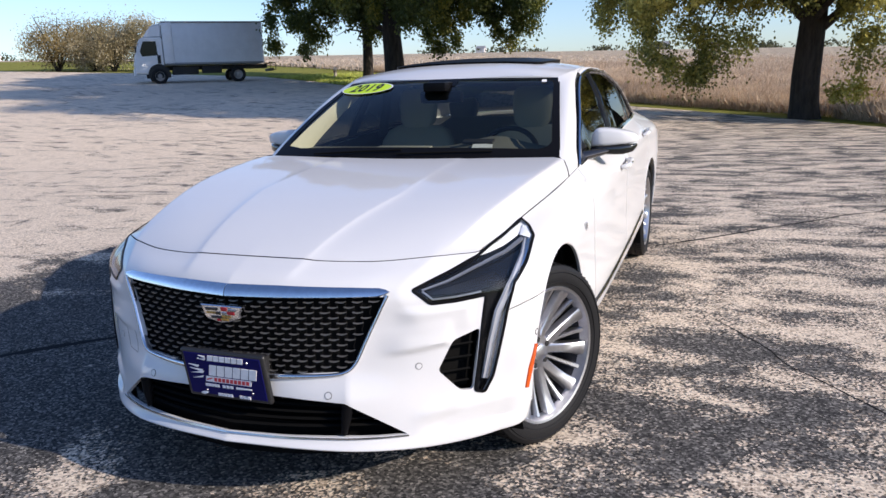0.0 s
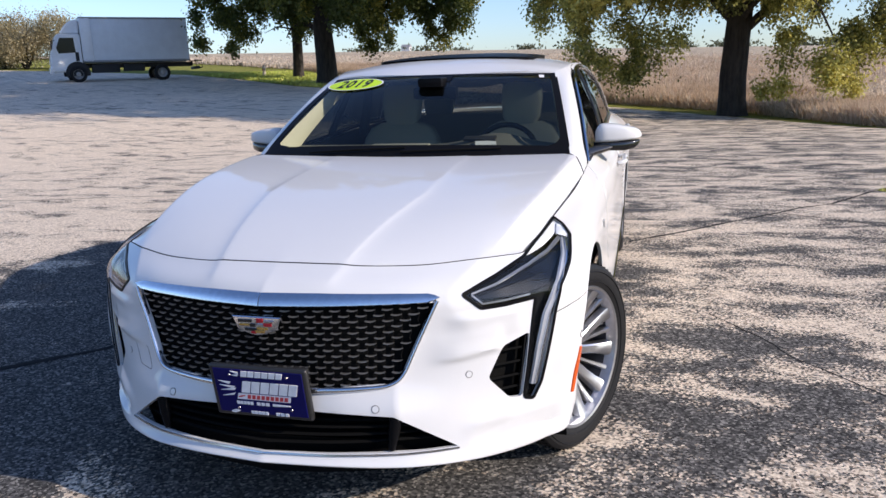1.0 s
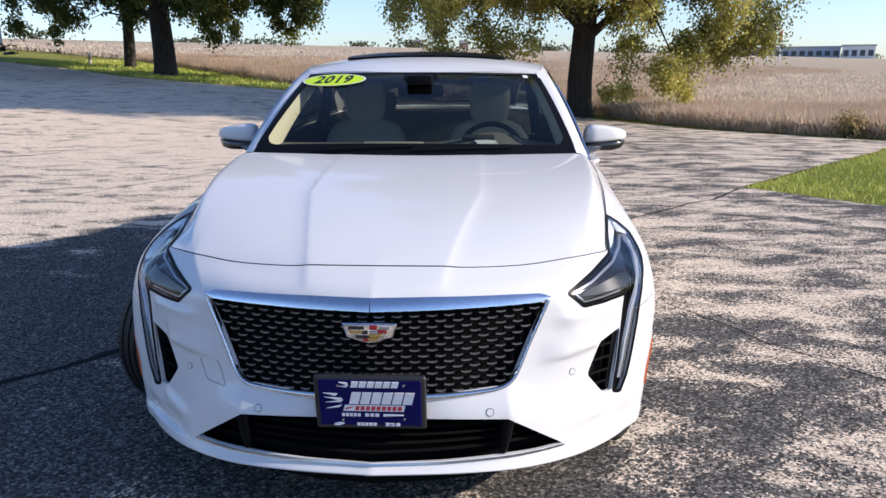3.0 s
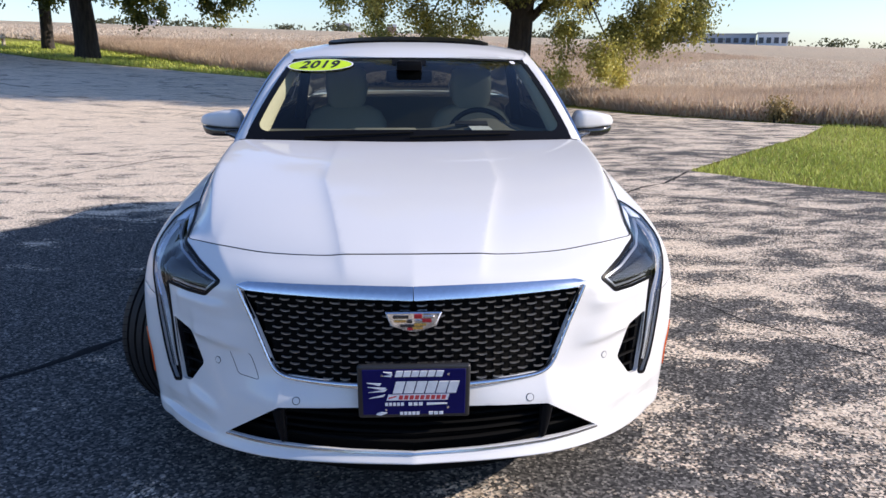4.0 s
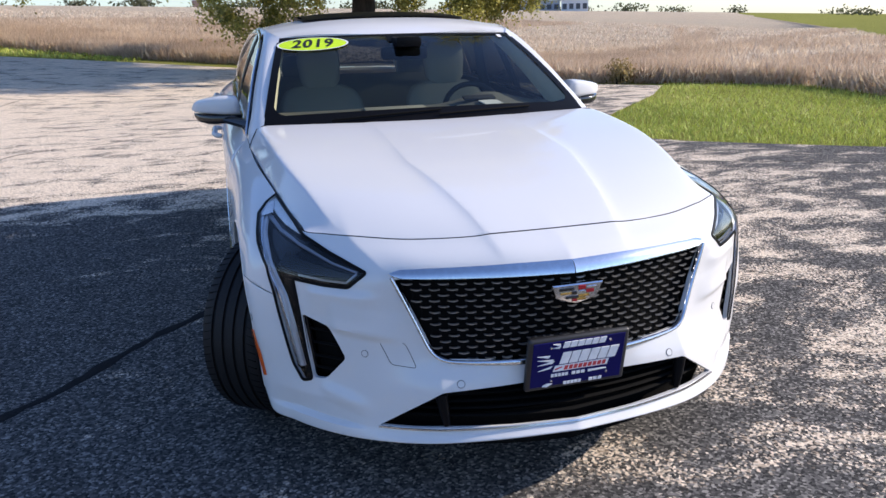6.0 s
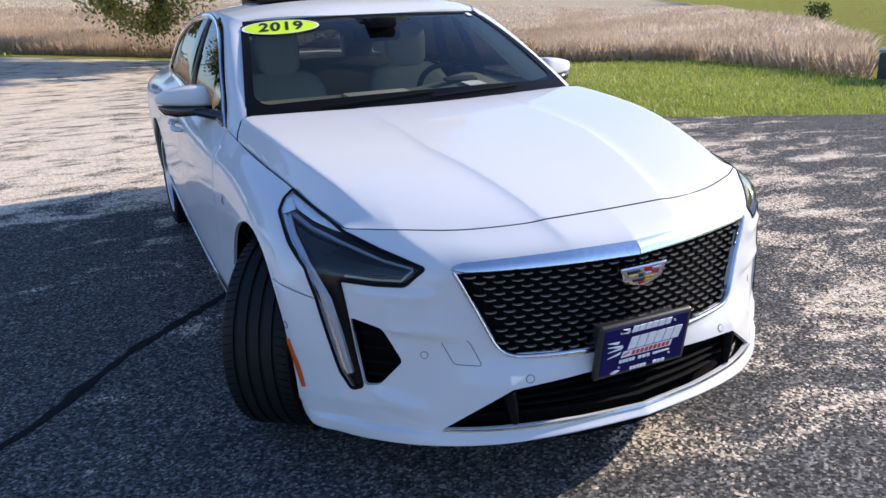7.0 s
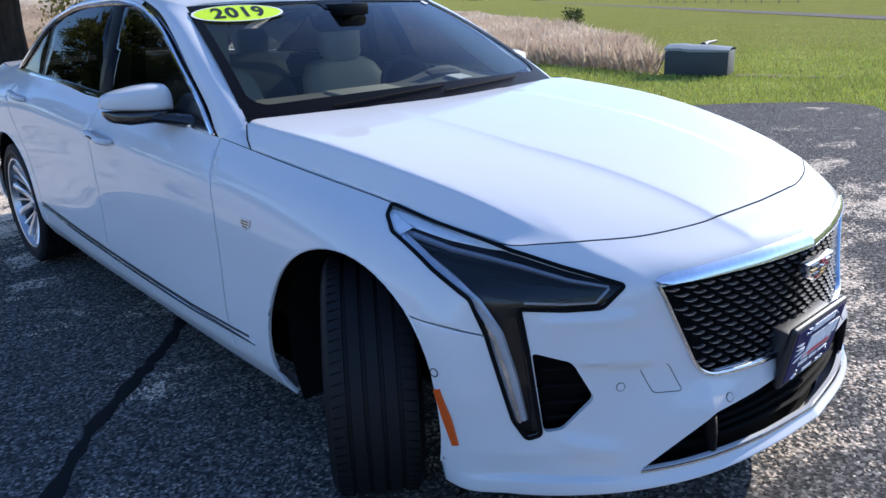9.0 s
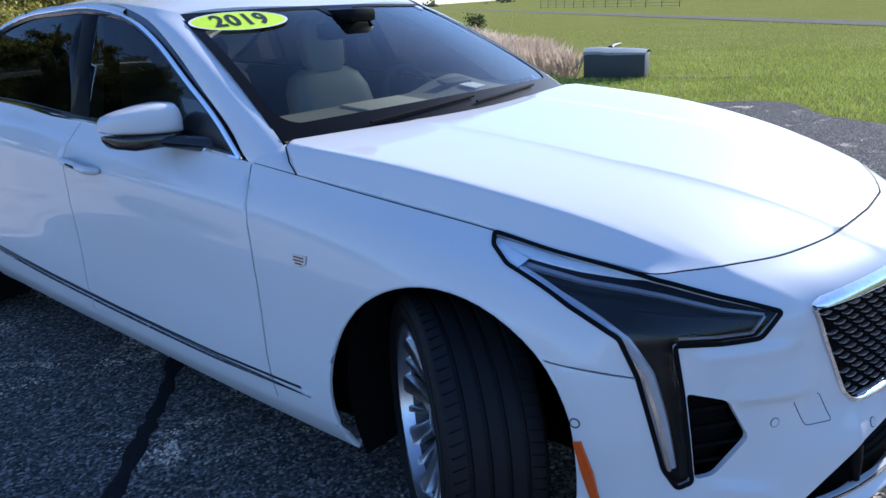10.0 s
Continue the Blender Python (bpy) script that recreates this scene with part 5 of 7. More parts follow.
        part("wheel_nut", bm, BLACK_PLASTIC, hub)
    bm = bmesh.new()
    lathe(bm, [(.060, .010), (.165, .010), (.165, -.012), (.060, -.012)], Matrix(), 48)
    part("brake_disc", bm, plain("brake_steel", (.14, .135, .13), .4, .9), w)
    # added black disc closes the back, so the gaps between spokes stay dark
    bm = bmesh.new()
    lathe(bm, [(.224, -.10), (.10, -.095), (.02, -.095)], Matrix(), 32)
    part("dark_backing", bm, BLACK_DEEP, w)
    return w


wheel = build_wheel()
SIZE = Matrix.Scale(.978, 4)
STEER_L, STEER_R = -24.5, -36.0
wheel.matrix_world = pose(.785, -.034, .320) @ pose(0, 0, 0, 0, 0, STEER_L) @ pose(0, 0, 0, 0, 90, 0) @ pose(0, 0, 0, 0, 0, 8) @ SIZE
wheels = [wheel] + [copy_thing(wheel, m) for m in (
    pose(-.785, .065, .320) @ pose(0, 0, 0, 0, 0, STEER_R) @ pose(0, 0, 0, 0, -90, 0) @ pose(0, 0, 0, 0, 0, 20) @ SIZE,
    pose(.806, WHEELBASE, .320) @ pose(0, 0, 0, 0, 90, 0) @ SIZE,
    pose(-.806, WHEELBASE, .320) @ pose(0, 0, 0, 0, -90, 0) @ pose(0, 0, 0, 0, 0, 5) @ SIZE)]
for w in wheels:
    w.parent = car
    tagged(w, "multi-spoke alloy wheel with a black tyre")

# wheel-arch liners, floor and bulkheads
for yc in (0.0, WHEELBASE):
    for sgn in (1, -1):
        bm = bmesh.new()
        seg, rows = 28, []
        for x in (.50, .60, .75, .855 if yc == 0 else .915):
            rr = ARCH_R + .012 if x < .88 else ARCH_R + .004
            rows.append([bm.verts.new((sgn * x, yc + rr * math.cos(math.radians(-30 + 240 * k / seg)), AXLE_Z + rr * math.sin(math.radians(-30 + 240 * k / seg)))) for k in range(seg + 1)])
        for ra, rb in zip(rows, rows[1:]):
            for k in range(seg):
                bm.faces.new((ra[k], ra[k + 1], rb[k + 1], rb[k]))
        bm.faces.new(rows[0])
        part("arch_liner", bm, BLACK_DEEP, car)
        # thin painted lip round the opening
        lip = side_uv([arch_point(yc, a, .001) for a in range(-20, 201, 6)])
        pts = belt(lip[:, 0], lip[:, 1]) * np.array([sgn, 1, 1])
        bm = bmesh.new()
        add_tube(bm, [p - np.array([sgn * .003, 0, 0]) for p in pts], .0045, 6)
        part("arch_lip", bm, PAINT, car)
bm = bmesh.new()
add_box(bm, (1.04, 4.7, .10), Matrix.Translation((0, 1.75, .22)), .02)
add_box(bm, (1.60, 2.25, .09), Matrix.Translation((0, 1.55, .235)), .02)
add_box(bm, (1.40, .05, .60), Matrix.Translation((0, .50, .55)))
add_box(bm, (1.45, .05, .60), Matrix.Translation((0, 2.66, .60)))
add_box(bm, (1.02, .9, .30), Matrix.Translation((0, .0, .45)), .03)
part("underbody", bm, BLACK_DEEP, car, smooth=False)

# ---- door mirrors ----
for sgn in (1, -1):
    mirror = tagged(empty("door_mirror"), "white door mirror with a black lower shell")
    mirror.parent = car
    for nm, mat, zl, zt, y0, y1, x0, x1 in (("cap", PAINT, .990, 1.082, 1.036, 1.165, .842, 1.060), ("lower_shell", BLACK_GLOSS, .946, .995, 1.042, 1.158, .835, 1.052)):
        bm = bmesh.new()
        rings = []
        for t in np.concatenate([[0, .015, .05], np.linspace(.1, .8, 9), [.86, .91, .95, .98, 1.0]]):
            if nm == "cap":
                top = np.interp(t, [0, .03, .10, .22, .45, .75, .90, .97, 1], [.62, .82, .98, 1.0, .94, .78, .66, .52, .32])
                low = np.interp(t, [0, .4, .85, .95, 1], [0, .02, .10, .14, .22])
                deep = np.interp(t, [0, .05, .15, .7, .9, 1], [.70, .86, 1, .86, .62, .22])
            else:
                top = 1.0
                low = np.interp(t, [0, .2, .7, .92, 1], [.30, .08, 0, .22, .70])
                deep = np.interp(t, [0, .15, .7, .9, 1], [.55, .95, .86, .62, .24])
            x = x0 + (x1 - x0) * t
            zc, hz = zl + (zt - zl) * (top + low) / 2 + .006 * t, (zt - zl) * max(top - low, .1) / 2
            yc, hy = (y0 + y1) / 2 + .045 * t * t, (y1 - y0) / 2 * deep
            ring = []
            for j in range(28):
                a = j * math.tau / 28
                c, q = math.cos(a), math.sin(a)
                ring.append(bm.verts.new((sgn * x, yc + hy * math.copysign(abs(c) ** .5, c), zc + hz * math.copysign(abs(q) ** .4, q))))
            rings.append(ring)
        for ra, rb in zip(rings, rings[1:]):
            for j in range(28):
                bm.faces.new((ra[j], ra[(j + 1) % 28], rb[(j + 1) % 28], rb[j]))
        bm.faces.new(rings[0])
        bm.faces.new(rings[-1])
        bmesh.ops.recalc_face_normals(bm, faces=bm.faces)
        part(nm, bm, mat, mirror, sharp=50)
    bm = bmesh.new()
    add_tube(bm, [(sgn * .80, .965, .950), (sgn * .86, 1.03, .962), (sgn * .93, 1.085, .974)], [.034, .028, .018], 10, .8)
    part("arm", bm, BLACK_GLOSS, mirror)
    side_panel("mirror_base", [(.83, .934), (.93, 1.008), (1.05, 1.078), (1.14, 1.085), (1.17, .962), (1.0, .947)], BLACK_GLOSS, mirror, sgn, .004)

# ---- on and behind the windscreen ----
STICK = plain("sticker_yellow", (0.62, 0.86, 0.02), 0.45)
TAG_WHITE = plain("paper_white", (0.78, 0.78, 0.78), 0.6)
INK = plain("ink_black", (0.015, 0.015, 0.015), 0.5)
verts, faces = [], []
sc, tc, sa, ta = -.722, .872, .262, .094
stick_rings = 6
for j in range(stick_rings + 1):
    for k in range(48):
        a = k * math.tau / 48
        r = j / stick_rings
        verts.append(screen_point(np.array([sc + sa * r * math.cos(a)]), np.array([tc + ta * r * math.sin(a)]))[0] + np.array([0, -.47, .88]) * .007)
for j in range(stick_rings):
    for k in range(48):
        faces.append((j * 48 + k, j * 48 + (k + 1) % 48, (j + 1) * 48 + (k + 1) % 48, (j + 1) * 48 + k))
sticker = mesh_object("year_sticker", verts, faces, STICK, windscreen, "yellow-green oval year sticker")
rim_v, rim_f = [], []
for k in range(48):
    a = k * math.tau / 48
    for r in (.985, 1.04):
        rim_v.append(screen_point(np.array([sc + sa * r * math.cos(a)]), np.array([tc + ta * r * math.sin(a)]))[0] + np.array([0, -.47, .88]) * .0074)
    j = (k + 1) % 48
    rim_f.append((2 * k, 2 * j, 2 * j + 1, 2 * k + 1))
mesh_object("sticker_rim", rim_v, [f[::-1] for f in rim_f], TAG_WHITE, sticker)
curve = bpy.data.curves.new("digits", "FONT")
curve.body, curve.align_x, curve.align_y, curve.size, curve.shear, curve.offset, curve.space_character = "2019", "CENTER", "CENTER", 1.0, 0.12, 0.03, 1.15
tmp = new("digits_tmp", curve)
bpy.context.view_layer.update()
me = bpy.data.meshes.new_from_object(tmp.evaluated_get(bpy.context.evaluated_depsgraph_get()))
bpy.data.objects.remove(tmp)
bm = bmesh.new()
bm.from_mesh(me)
for v in bm.verts:
    x, y = v.co.x, v.co.y
    p = screen_point(np.array([sc - .004 + x * .140]), np.array([tc + y * .165]))[0] + np.array([0, -.47, .88]) * .0085
    v.co = p
part("year_print", bm, INK, sticker, smooth=False)
screen_patch("paper_tag", TAG_WHITE, .855, .895, .915, .960, 4, 4, windscreen, .0055)
bm = bmesh.new()
for a, b in (((-.62, .005), (.02, .045)), ((.0, .005), (.60, .04))):
    pts = [screen_point(np.array([a[0] + (b[0] - a[0]) * t]), np.array([a[1] + (b[1] - a[1]) * t]))[0] + np.array([0, -.008, .010]) for t in np.linspace(0, 1, 8)]
    add_tube(bm, pts, .005, 6)
part("wiper", bm, BLACK_DEEP, car)
bm = bmesh.new()
for x0, x1 in ((-1, 1),):
    rows = []
    for s in np.linspace(-1, 1, 25):
        a = ws_low(np.array([s * .765]))[0]
        rows.append([bm.verts.new(a + np.array([0, -.045, -.035])), bm.verts.new(a + np.array([0, -.004, -.004])), bm.verts.new(a + np.array([0, .05, -.02]))])
    for ra, rb in zip(rows, rows[1:]):
        for k in range(2):
            bm.faces.new((ra[k], rb[k], rb[k + 1], ra[k + 1]))
part("cowl_panel", bm, BLACK_PLASTIC, car)

# cabin
def soft_block(bm, rings):
    """A padded shape: rings of (centre, half width, half depth), from bottom to top, squarish with rounded sides."""
    made = []
    for (cx, cy, cz), hw, hd in rings:
        ring = []
        for k in range(24):
            a = k * math.tau / 24
            c, s = math.cos(a), math.sin(a)
            ring.append(bm.verts.new((cx + hw * math.copysign(abs(c) ** .55, c), cy + hd * math.copysign(abs(s) ** .55, s), cz)))
        made.append(ring)
    for ra, rb in zip(made, made[1:]):
        for k in range(24):
            bm.faces.new((ra[k], ra[(k + 1) % 24], rb[(k + 1) % 24], rb[k]))
    bm.faces.new(made[0][::-1])
    bm.faces.new(made[-1])


for x in (-.37, .37):
    seat = tagged(empty("front_seat"), "cream leather front seat with headrest")
    seat.parent = car
    bm = bmesh.new()
    soft_block(bm, [((x, 1.35, .42), .24, .24), ((x, 1.36, .52), .26, .27), ((x, 1.37, .58), .25, .26), ((x, 1.38, .60), .20, .21)])
    part("cushion", bm, LEATHER, seat)
    bm = bmesh.new()
    soft_block(bm, [((x, 1.62, .52), .22, .08), ((x, 1.66, .65), .245, .085), ((x, 1.72, .85), .25, .08), ((x, 1.755, .97), .235, .07), ((x, 1.775, 1.03), .20, .06), ((x, 1.78, 1.06), .14, .04)])
    part("backrest", bm, LEATHER, seat)
    bm = bmesh.new()
    soft_block(bm, [((x, 1.76, 1.05), .085, .035), ((x, 1.77, 1.085), .112, .05), ((x, 1.785, 1.19), .122, .055), ((x, 1.79, 1.26), .115, .05), ((x, 1.79, 1.285), .085, .03)])
    part("headrest", bm, LEATHER, seat)
bm = bmesh.new()
soft_block(bm, [((0, 2.62, .50), .62, .10), ((0, 2.66, .75), .64, .10), ((0, 2.72, 1.0), .60, .08), ((0, 2.74, 1.06), .5, .05)])
part("rear_bench", bm, LEATHER, car)
for x in (-.40, .40):
    bm = bmesh.new()
    soft_block(bm, [((x, 2.74, 1.06), .10, .04), ((x, 2.75, 1.15), .115, .05), ((x, 2.755, 1.20), .09, .035)])
    part("rear_headrest", bm, LEATHER, car)
bm = bmesh.new()
rows = []
for s in np.linspace(-1, 1, 25):
    x = s * .70
    hump = .055 * math.exp(-((x - .37) / .17) ** 2)
    rows.append([bm.verts.new(p) for p in ((x, .66 + .09 * s * s, .955), (x, .85, .985 + hump * .4), (x, 1.00, .996 + hump), (x, 1.06, .975 + hump), (x, 1.09, .86), (x, 1.06, .60))])
for ra, rb in zip(rows, rows[1:]):
    for k in range(5):
        bm.faces.new((ra[k], rb[k], rb[k + 1], ra[k + 1]))
dash = part("dashboard", bm, DASH_DIMMED, car, "cream dashboard top, its dimness put into the colour", sharp=60)
bm = bmesh.new()
add_box(bm, (.30, .16, .012), Matrix.Translation((-.12, .90, .992)) @ pose(0, 0, 0, 4, 0, 0), .004)
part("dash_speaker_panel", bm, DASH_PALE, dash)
bm = bmesh.new()
add_box(bm, (.10, .07, .004), Matrix.Translation((.34, .86, 1.012)) @ pose(0, 0, 0, 10, 0, 12))
part("paper_slip", bm, TAG_WHITE, dash, smooth=False)
bm = bmesh.new()
add_box(bm, (.16, .05, .012), Matrix.Translation((.30, .92, 1.03)) @ pose(0, 0, 0, 14, 0, 0), .003)
part("instrument_shade", bm, DASH_DARK, dash)
wheel_m = Matrix.Translation((.37, 1.20, .925)) @ pose(0, 0, 0, 62, 0, 0)
sw = tagged(empty("steering_wheel"), "dark leather steering wheel")
sw.parent = car
bm = bmesh.new()
lathe(bm, [(.165 + .014 * math.cos(a), .014 * math.sin(a)) for a in np.linspace(0, math.tau, 13)], wheel_m, 40)
part("steering_rim", bm, DASH_DARK, sw)
bm = bmesh.new()
add_cyl(bm, .07, .055, .05, wheel_m, 20)
for a in (0, 180, 270):
    add_box(bm, (.14, .03, .015), wheel_m @ pose(0, 0, 0, 0, 0, a) @ Matrix.Translation((.11, 0, 0)), .004)
part("steering_hub", bm, DASH_DARK, sw)
bm = bmesh.new()
add_box(bm, (.24, .06, .065), Matrix.Translation((0, 1.22, 1.245)), .02)
add_box(bm, (.13, .16, .05), Matrix.Translation((0, 1.18, 1.30)), .015)
part("inside_mirror", bm, FRIT, car)
bm = bmesh.new()
add_box(bm, (.24, 1.0, .30), Matrix.Translation((0, 1.5, .50)), .03)
add_box(bm, (1.44, 1.9, .02), Matrix.Translation((0, 1.6, .30)))
part("console", bm, DASH_DARK, car)
PILLAR_CREAM = plain("cream_trim", (0.66, 0.60, 0.45), 0.7)
HEADLINER = plain("headliner", (0.42, 0.40, 0.36), 0.9)
outline_panel("headliner", [(0, 1.33), (.45, 1.38), (.58, 1.43), (.61, 1.6), (.62, 2.3), (.58, 2.65), (0, 2.75), (-.58, 2.65), (-.62, 2.3), (-.61, 1.6), (-.58, 1.43), (-.45, 1.38)], lambda x, y: roof_z(x, y) - .035, HEADLINER, car, .08, .01)
for sgn in (1, -1):
    loft("inner_pillar_trim", [(x - .012, y + .015, z - .012) for x, y, z in resample(A_IN, 8)[1:]], [(x - .115, y + .105, z - .010) for x, y, z in resample(A_OUT[:5], 8)[1:]], 14, 4, PILLAR_CREAM, car, (-.012, 0, 0), both=False, side=sgn)
    verts, faces = [], []
    ys = np.linspace(.80, 2.9, 16)
    for y in ys:
        verts += [(sgn * (belt_x(y) - .045), y, belt_z(y) - .004), (sgn * (belt_x(y) - .09), y, belt_z(y) - .05), (sgn * (belt_x(y) - .07), y, .40)]
    for i in range(len(ys) - 1):
        for a in range(2):
            faces.append((3 * i + a, 3 * i + a + 1, 3 * i + 4 + a, 3 * i + 3 + a))
    mesh_object("door_trim", verts, faces, DASH_DARK, car)
    bm = bmesh.new()
    add_tube(bm, [(sgn * .66, 1.84, .98), (sgn * .63, 1.85, 1.15), (sgn * .60, 1.84, 1.33)], [.035, .03, .03], 8)
    part("inner_centre_pillar", bm, DASH_DARK, car)


# ---- trees and shrubs ----
def leaf_material(name, stops, rough=.55, clump=.45, share=.62, thin=.5):
    """Leaf colours that drift from clump to clump and vary from leaf to leaf."""
    m, nt, links, bs = material(name)
    geo = nt.new("ShaderNodeNewGeometry")
    cl = noise_tex(nt, links, clump, 3, .5)
    spread = nt.new("ShaderNodeMapRange")
    spread.inputs["From Min"].default_value, spread.inputs["From Max"].default_value = .34, .66
    links.new(cl.outputs[0], spread.inputs[0])
    mixed = nt.new("ShaderNodeMix")
    mixed.inputs[0].default_value = share
    links.new(geo.outputs["Random Per Island"], mixed.inputs[2])
    links.new(spread.outputs[0], mixed.inputs[3])
    r = ramp(nt, links, mixed.outputs[0], stops)
    links.new(r.outputs[0], bs.inputs["Base Color"])
    bs.inputs["Roughness"].default_value = rough
    tl, mx = nt.new("ShaderNodeBsdfTranslucent"), nt.new("ShaderNodeMixShader")
    links.new(r.outputs[0], tl.inputs[0])
    mx.inputs[0].default_value = thin
    links.new(bs.outputs[0], mx.inputs[1])
    links.new(tl.outputs[0], mx.inputs[2])
    links.new(mx.outputs[0], nt["Material Output"].inputs[0])
    return m


BARK, nt, links, bs = material("bark")
n1 = noise_tex(nt, links, 9, 6, .65, "Object", (1, 1, .22))
r = ramp(nt, links, n1.outputs[0], [(.3, (.012, .010, .008)), (.7, (.055, .044, .036))])
links.new(r.outputs[0], bs.inputs["Base Color"])
bs.inputs["Roughness"].default_value = .95
bump(nt, links, n1.outputs[0], bs, .9, .06)
LEAF_GREEN = leaf_material("leaves_turning", [(0, (.06, .075, .025)), (.30, (.17, .18, .05)), (.60, (.42, .39, .10)), (1, (.70, .60, .17))], thin=.42)
LEAF_DARK = leaf_material("leaves_green", [(0, (.035, .055, .012)), (.5, (.08, .105, .02)), (.8, (.20, .20, .032)), (1, (.44, .36, .055))], thin=.34)
LEAF_BROWN = leaf_material("leaves_brown", [(0, (.16, .13, .05)), (.5, (.36, .27, .12)), (1, (.52, .41, .20))])
LEAF_PALE = leaf_material("leaves_pale_autumn", [(0, (.20, .18, .09)), (.5, (.46, .38, .22)), (1, (.68, .60, .44))])


def leaf_mesh(name, centres, size, mat, parent, rng, label=""):
    """Small folded leaves at the given places, one mesh."""
    k = len(centres)
    d = rng.normal(size=(k, 3))
    d[:, 2] -= .7
    d /= np.linalg.norm(d, axis=1, keepdims=True)
    s = np.cross(d, rng.normal(size=(k, 3)))
    s /= np.linalg.norm(s, axis=1, keepdims=True)
    up = np.cross(d, s)
    L = (size * rng.uniform(.7, 1.35, k))[:, None]
    v = np.stack([centres, centres + d * L * .5 + s * L * .30 + up * L * .08, centres + d * L, centres + d * L * .5 - s * L * .30 + up * L * .08], 1).reshape(-1, 3)
    f = (np.arange(k)[:, None] * 4 + np.array([[0, 1, 2, 3]]))
    me = bpy.data.meshes.new(name)
    me.vertices.add(len(v))
    me.vertices.foreach_set("co", v.ravel())
    me.loops.add(4 * k)
    me.polygons.add(k)
    me.loops.foreach_set("vertex_index", f.ravel())
    me.polygons.foreach_set("loop_start", np.arange(k) * 4)
    me.update(calc_edges=True)
    me.materials.append(mat)
    ob = new(name, me)
    ob.parent = parent
    return tagged(ob, label)


def build_tree(x, y, trunk_r, height, crown_r, crown_low, seed, label, leaf_mat, leaf, clusters, per, clear=1.0, lean=(0, 0), hang=(), squat=1.0, upper=None):
    rng = np.random.default_rng(seed)
    press = lambda z: 5 + (z - 5) * squat if z > 5 else z      # lowers what stands above five metres
    z0 = float(land(x, y)) - .1
    tree = tagged(empty("tree", pose(x, y, z0)), label, "tree")
    bm = bmesh.new()
    zs = [0, .15, .5, 1.2, 2.4, 3.6, 5.0, height * .6, height * .8]
    rs = [1.32, 1.15, 1.04, 1.0, .93, .86, .68, .40, .14]
    path = [Vector((lean[0] * z + .05 * math.sin(z * 1.3 + seed), lean[1] * z + .05 * math.cos(z * 1.1), press(z))) for z in zs]
    add_tube(bm, path, [trunk_r * r for r in rs], 14)
    trunk = part("trunk", bm, BARK, tree, sharp=80)
    limbs = []
    for i in range(15):
        a = i * 2.4 + rng.uniform(-.3, .3)
        zb = rng.uniform(2.3, height * .62)
        reach = crown_r * rng.uniform(.65, .98) * (1 - .35 * max(0, (zb - height * .4) / height))
        rise = rng.uniform(.8, 2.4)
        droop = rng.uniform(.3, 1.6) if zb < height * .42 else -.4
        p0 = Vector((lean[0] * zb, lean[1] * zb, zb))
        pts = [p0 + Vector((math.cos(a) * reach * t, math.sin(a) * reach * t, rise * math.sin(t * 2.2) - droop * t * t)) + Vector(rng.normal(size=3) * .12 * t) for t in np.linspace(0, 1, 7)]
        pts = [Vector((p.x, p.y, press(p.z))) for p in pts]
        bm = bmesh.new()
        r0 = trunk_r * rng.uniform(.24, .42)
        add_tube(bm, pts, [r0 * (1 - .88 * t) for t in np.linspace(0, 1, 7)], 7)
        for j in (2, 3, 4, 5):      # side branches
            q = pts[j]
            b = a + rng.choice((-1, 1)) * rng.uniform(.5, 1.1)
            ln = rng.uniform(.8, 1.8)
            add_tube(bm, [q, q + Vector((math.cos(b) * ln * .5, math.sin(b) * ln * .5, .15)), q + Vector((math.cos(b) * ln, math.sin(b) * ln, -.15))], [r0 * .3, r0 * .18, r0 * .06], 5)
            limbs.append(q + Vector((math.cos(b) * ln, math.sin(b) * ln, -.15)))
        part("limb", bm, BARK, tree)
        limbs += pts[2:]
    cen = []
    mid = (crown_low + height) / 2
    boughs = []
    while len(boughs) < clusters // 7:      # boughs, each a heap of leaf clusters, with gaps between
        d = rng.normal(size=3)
        d /= np.linalg.norm(d)
        rr = rng.uniform(.45, 1.0) ** .6
        boughs.append((np.array([d[0] * crown_r * rr, d[1] * crown_r * rr, mid + d[2] * (height - crown_low) / 2 * rr]), rng.uniform(.45, .95)))
    while len(cen) < clusters:
        if rng.random() < .25:
            c = np.array(limbs[rng.integers(len(limbs))]) + rng.normal(size=3) * (.35, .35, .30)
        else:
            b, s = boughs[rng.integers(len(boughs))]
            c = b + rng.normal(size=3) * (s * .75, s * .75, s * .55)
            if c[2] < mid and rng.random() < .5:
                c[2] -= rng.uniform(0, 1.5)
        r = math.hypot(c[0], c[1])
        az = math.atan2(c[1], c[0])
        low = crown_low + .30 + .75 * math.sin(3 * az + seed) * math.sin(5 * az + 2 * seed)
        if c[2] < low or r > crown_r * 1.05 or (r < clear + .35 * max(0, 4.5 - c[2]) and c[2] < 6):
            continue
        cen.append(c)
    for hx, hy, hz, s in hang:      # low hanging boughs, each on a thin drooping branch
        cen += [np.array((hx, hy, hz)) + rng.normal(size=3) * (s * .85, s * .85, s * .72) for _ in range(int(13 * s))]
        bm = bmesh.new()
        add_tube(bm, [(hx * .25, hy * .25, hz + 2.6), (hx * .7, hy * .7, hz + 1.9), (hx, hy, hz + .3)], [.07, .045, .012], 5)
        part("limb", bm, BARK, tree)
    cen = np.array(cen)
    cen[:, 2] = [press(z) for z in cen[:, 2]]
    spread = rng.uniform(.11, .28, len(cen))
    pts = np.repeat(cen, per, 0) + rng.normal(size=(len(cen) * per, 3)) * np.repeat(spread, per)[:, None] * (1, 1, .85)
    pts[:, 2] -= np.abs(rng.normal(size=len(pts))) * .25
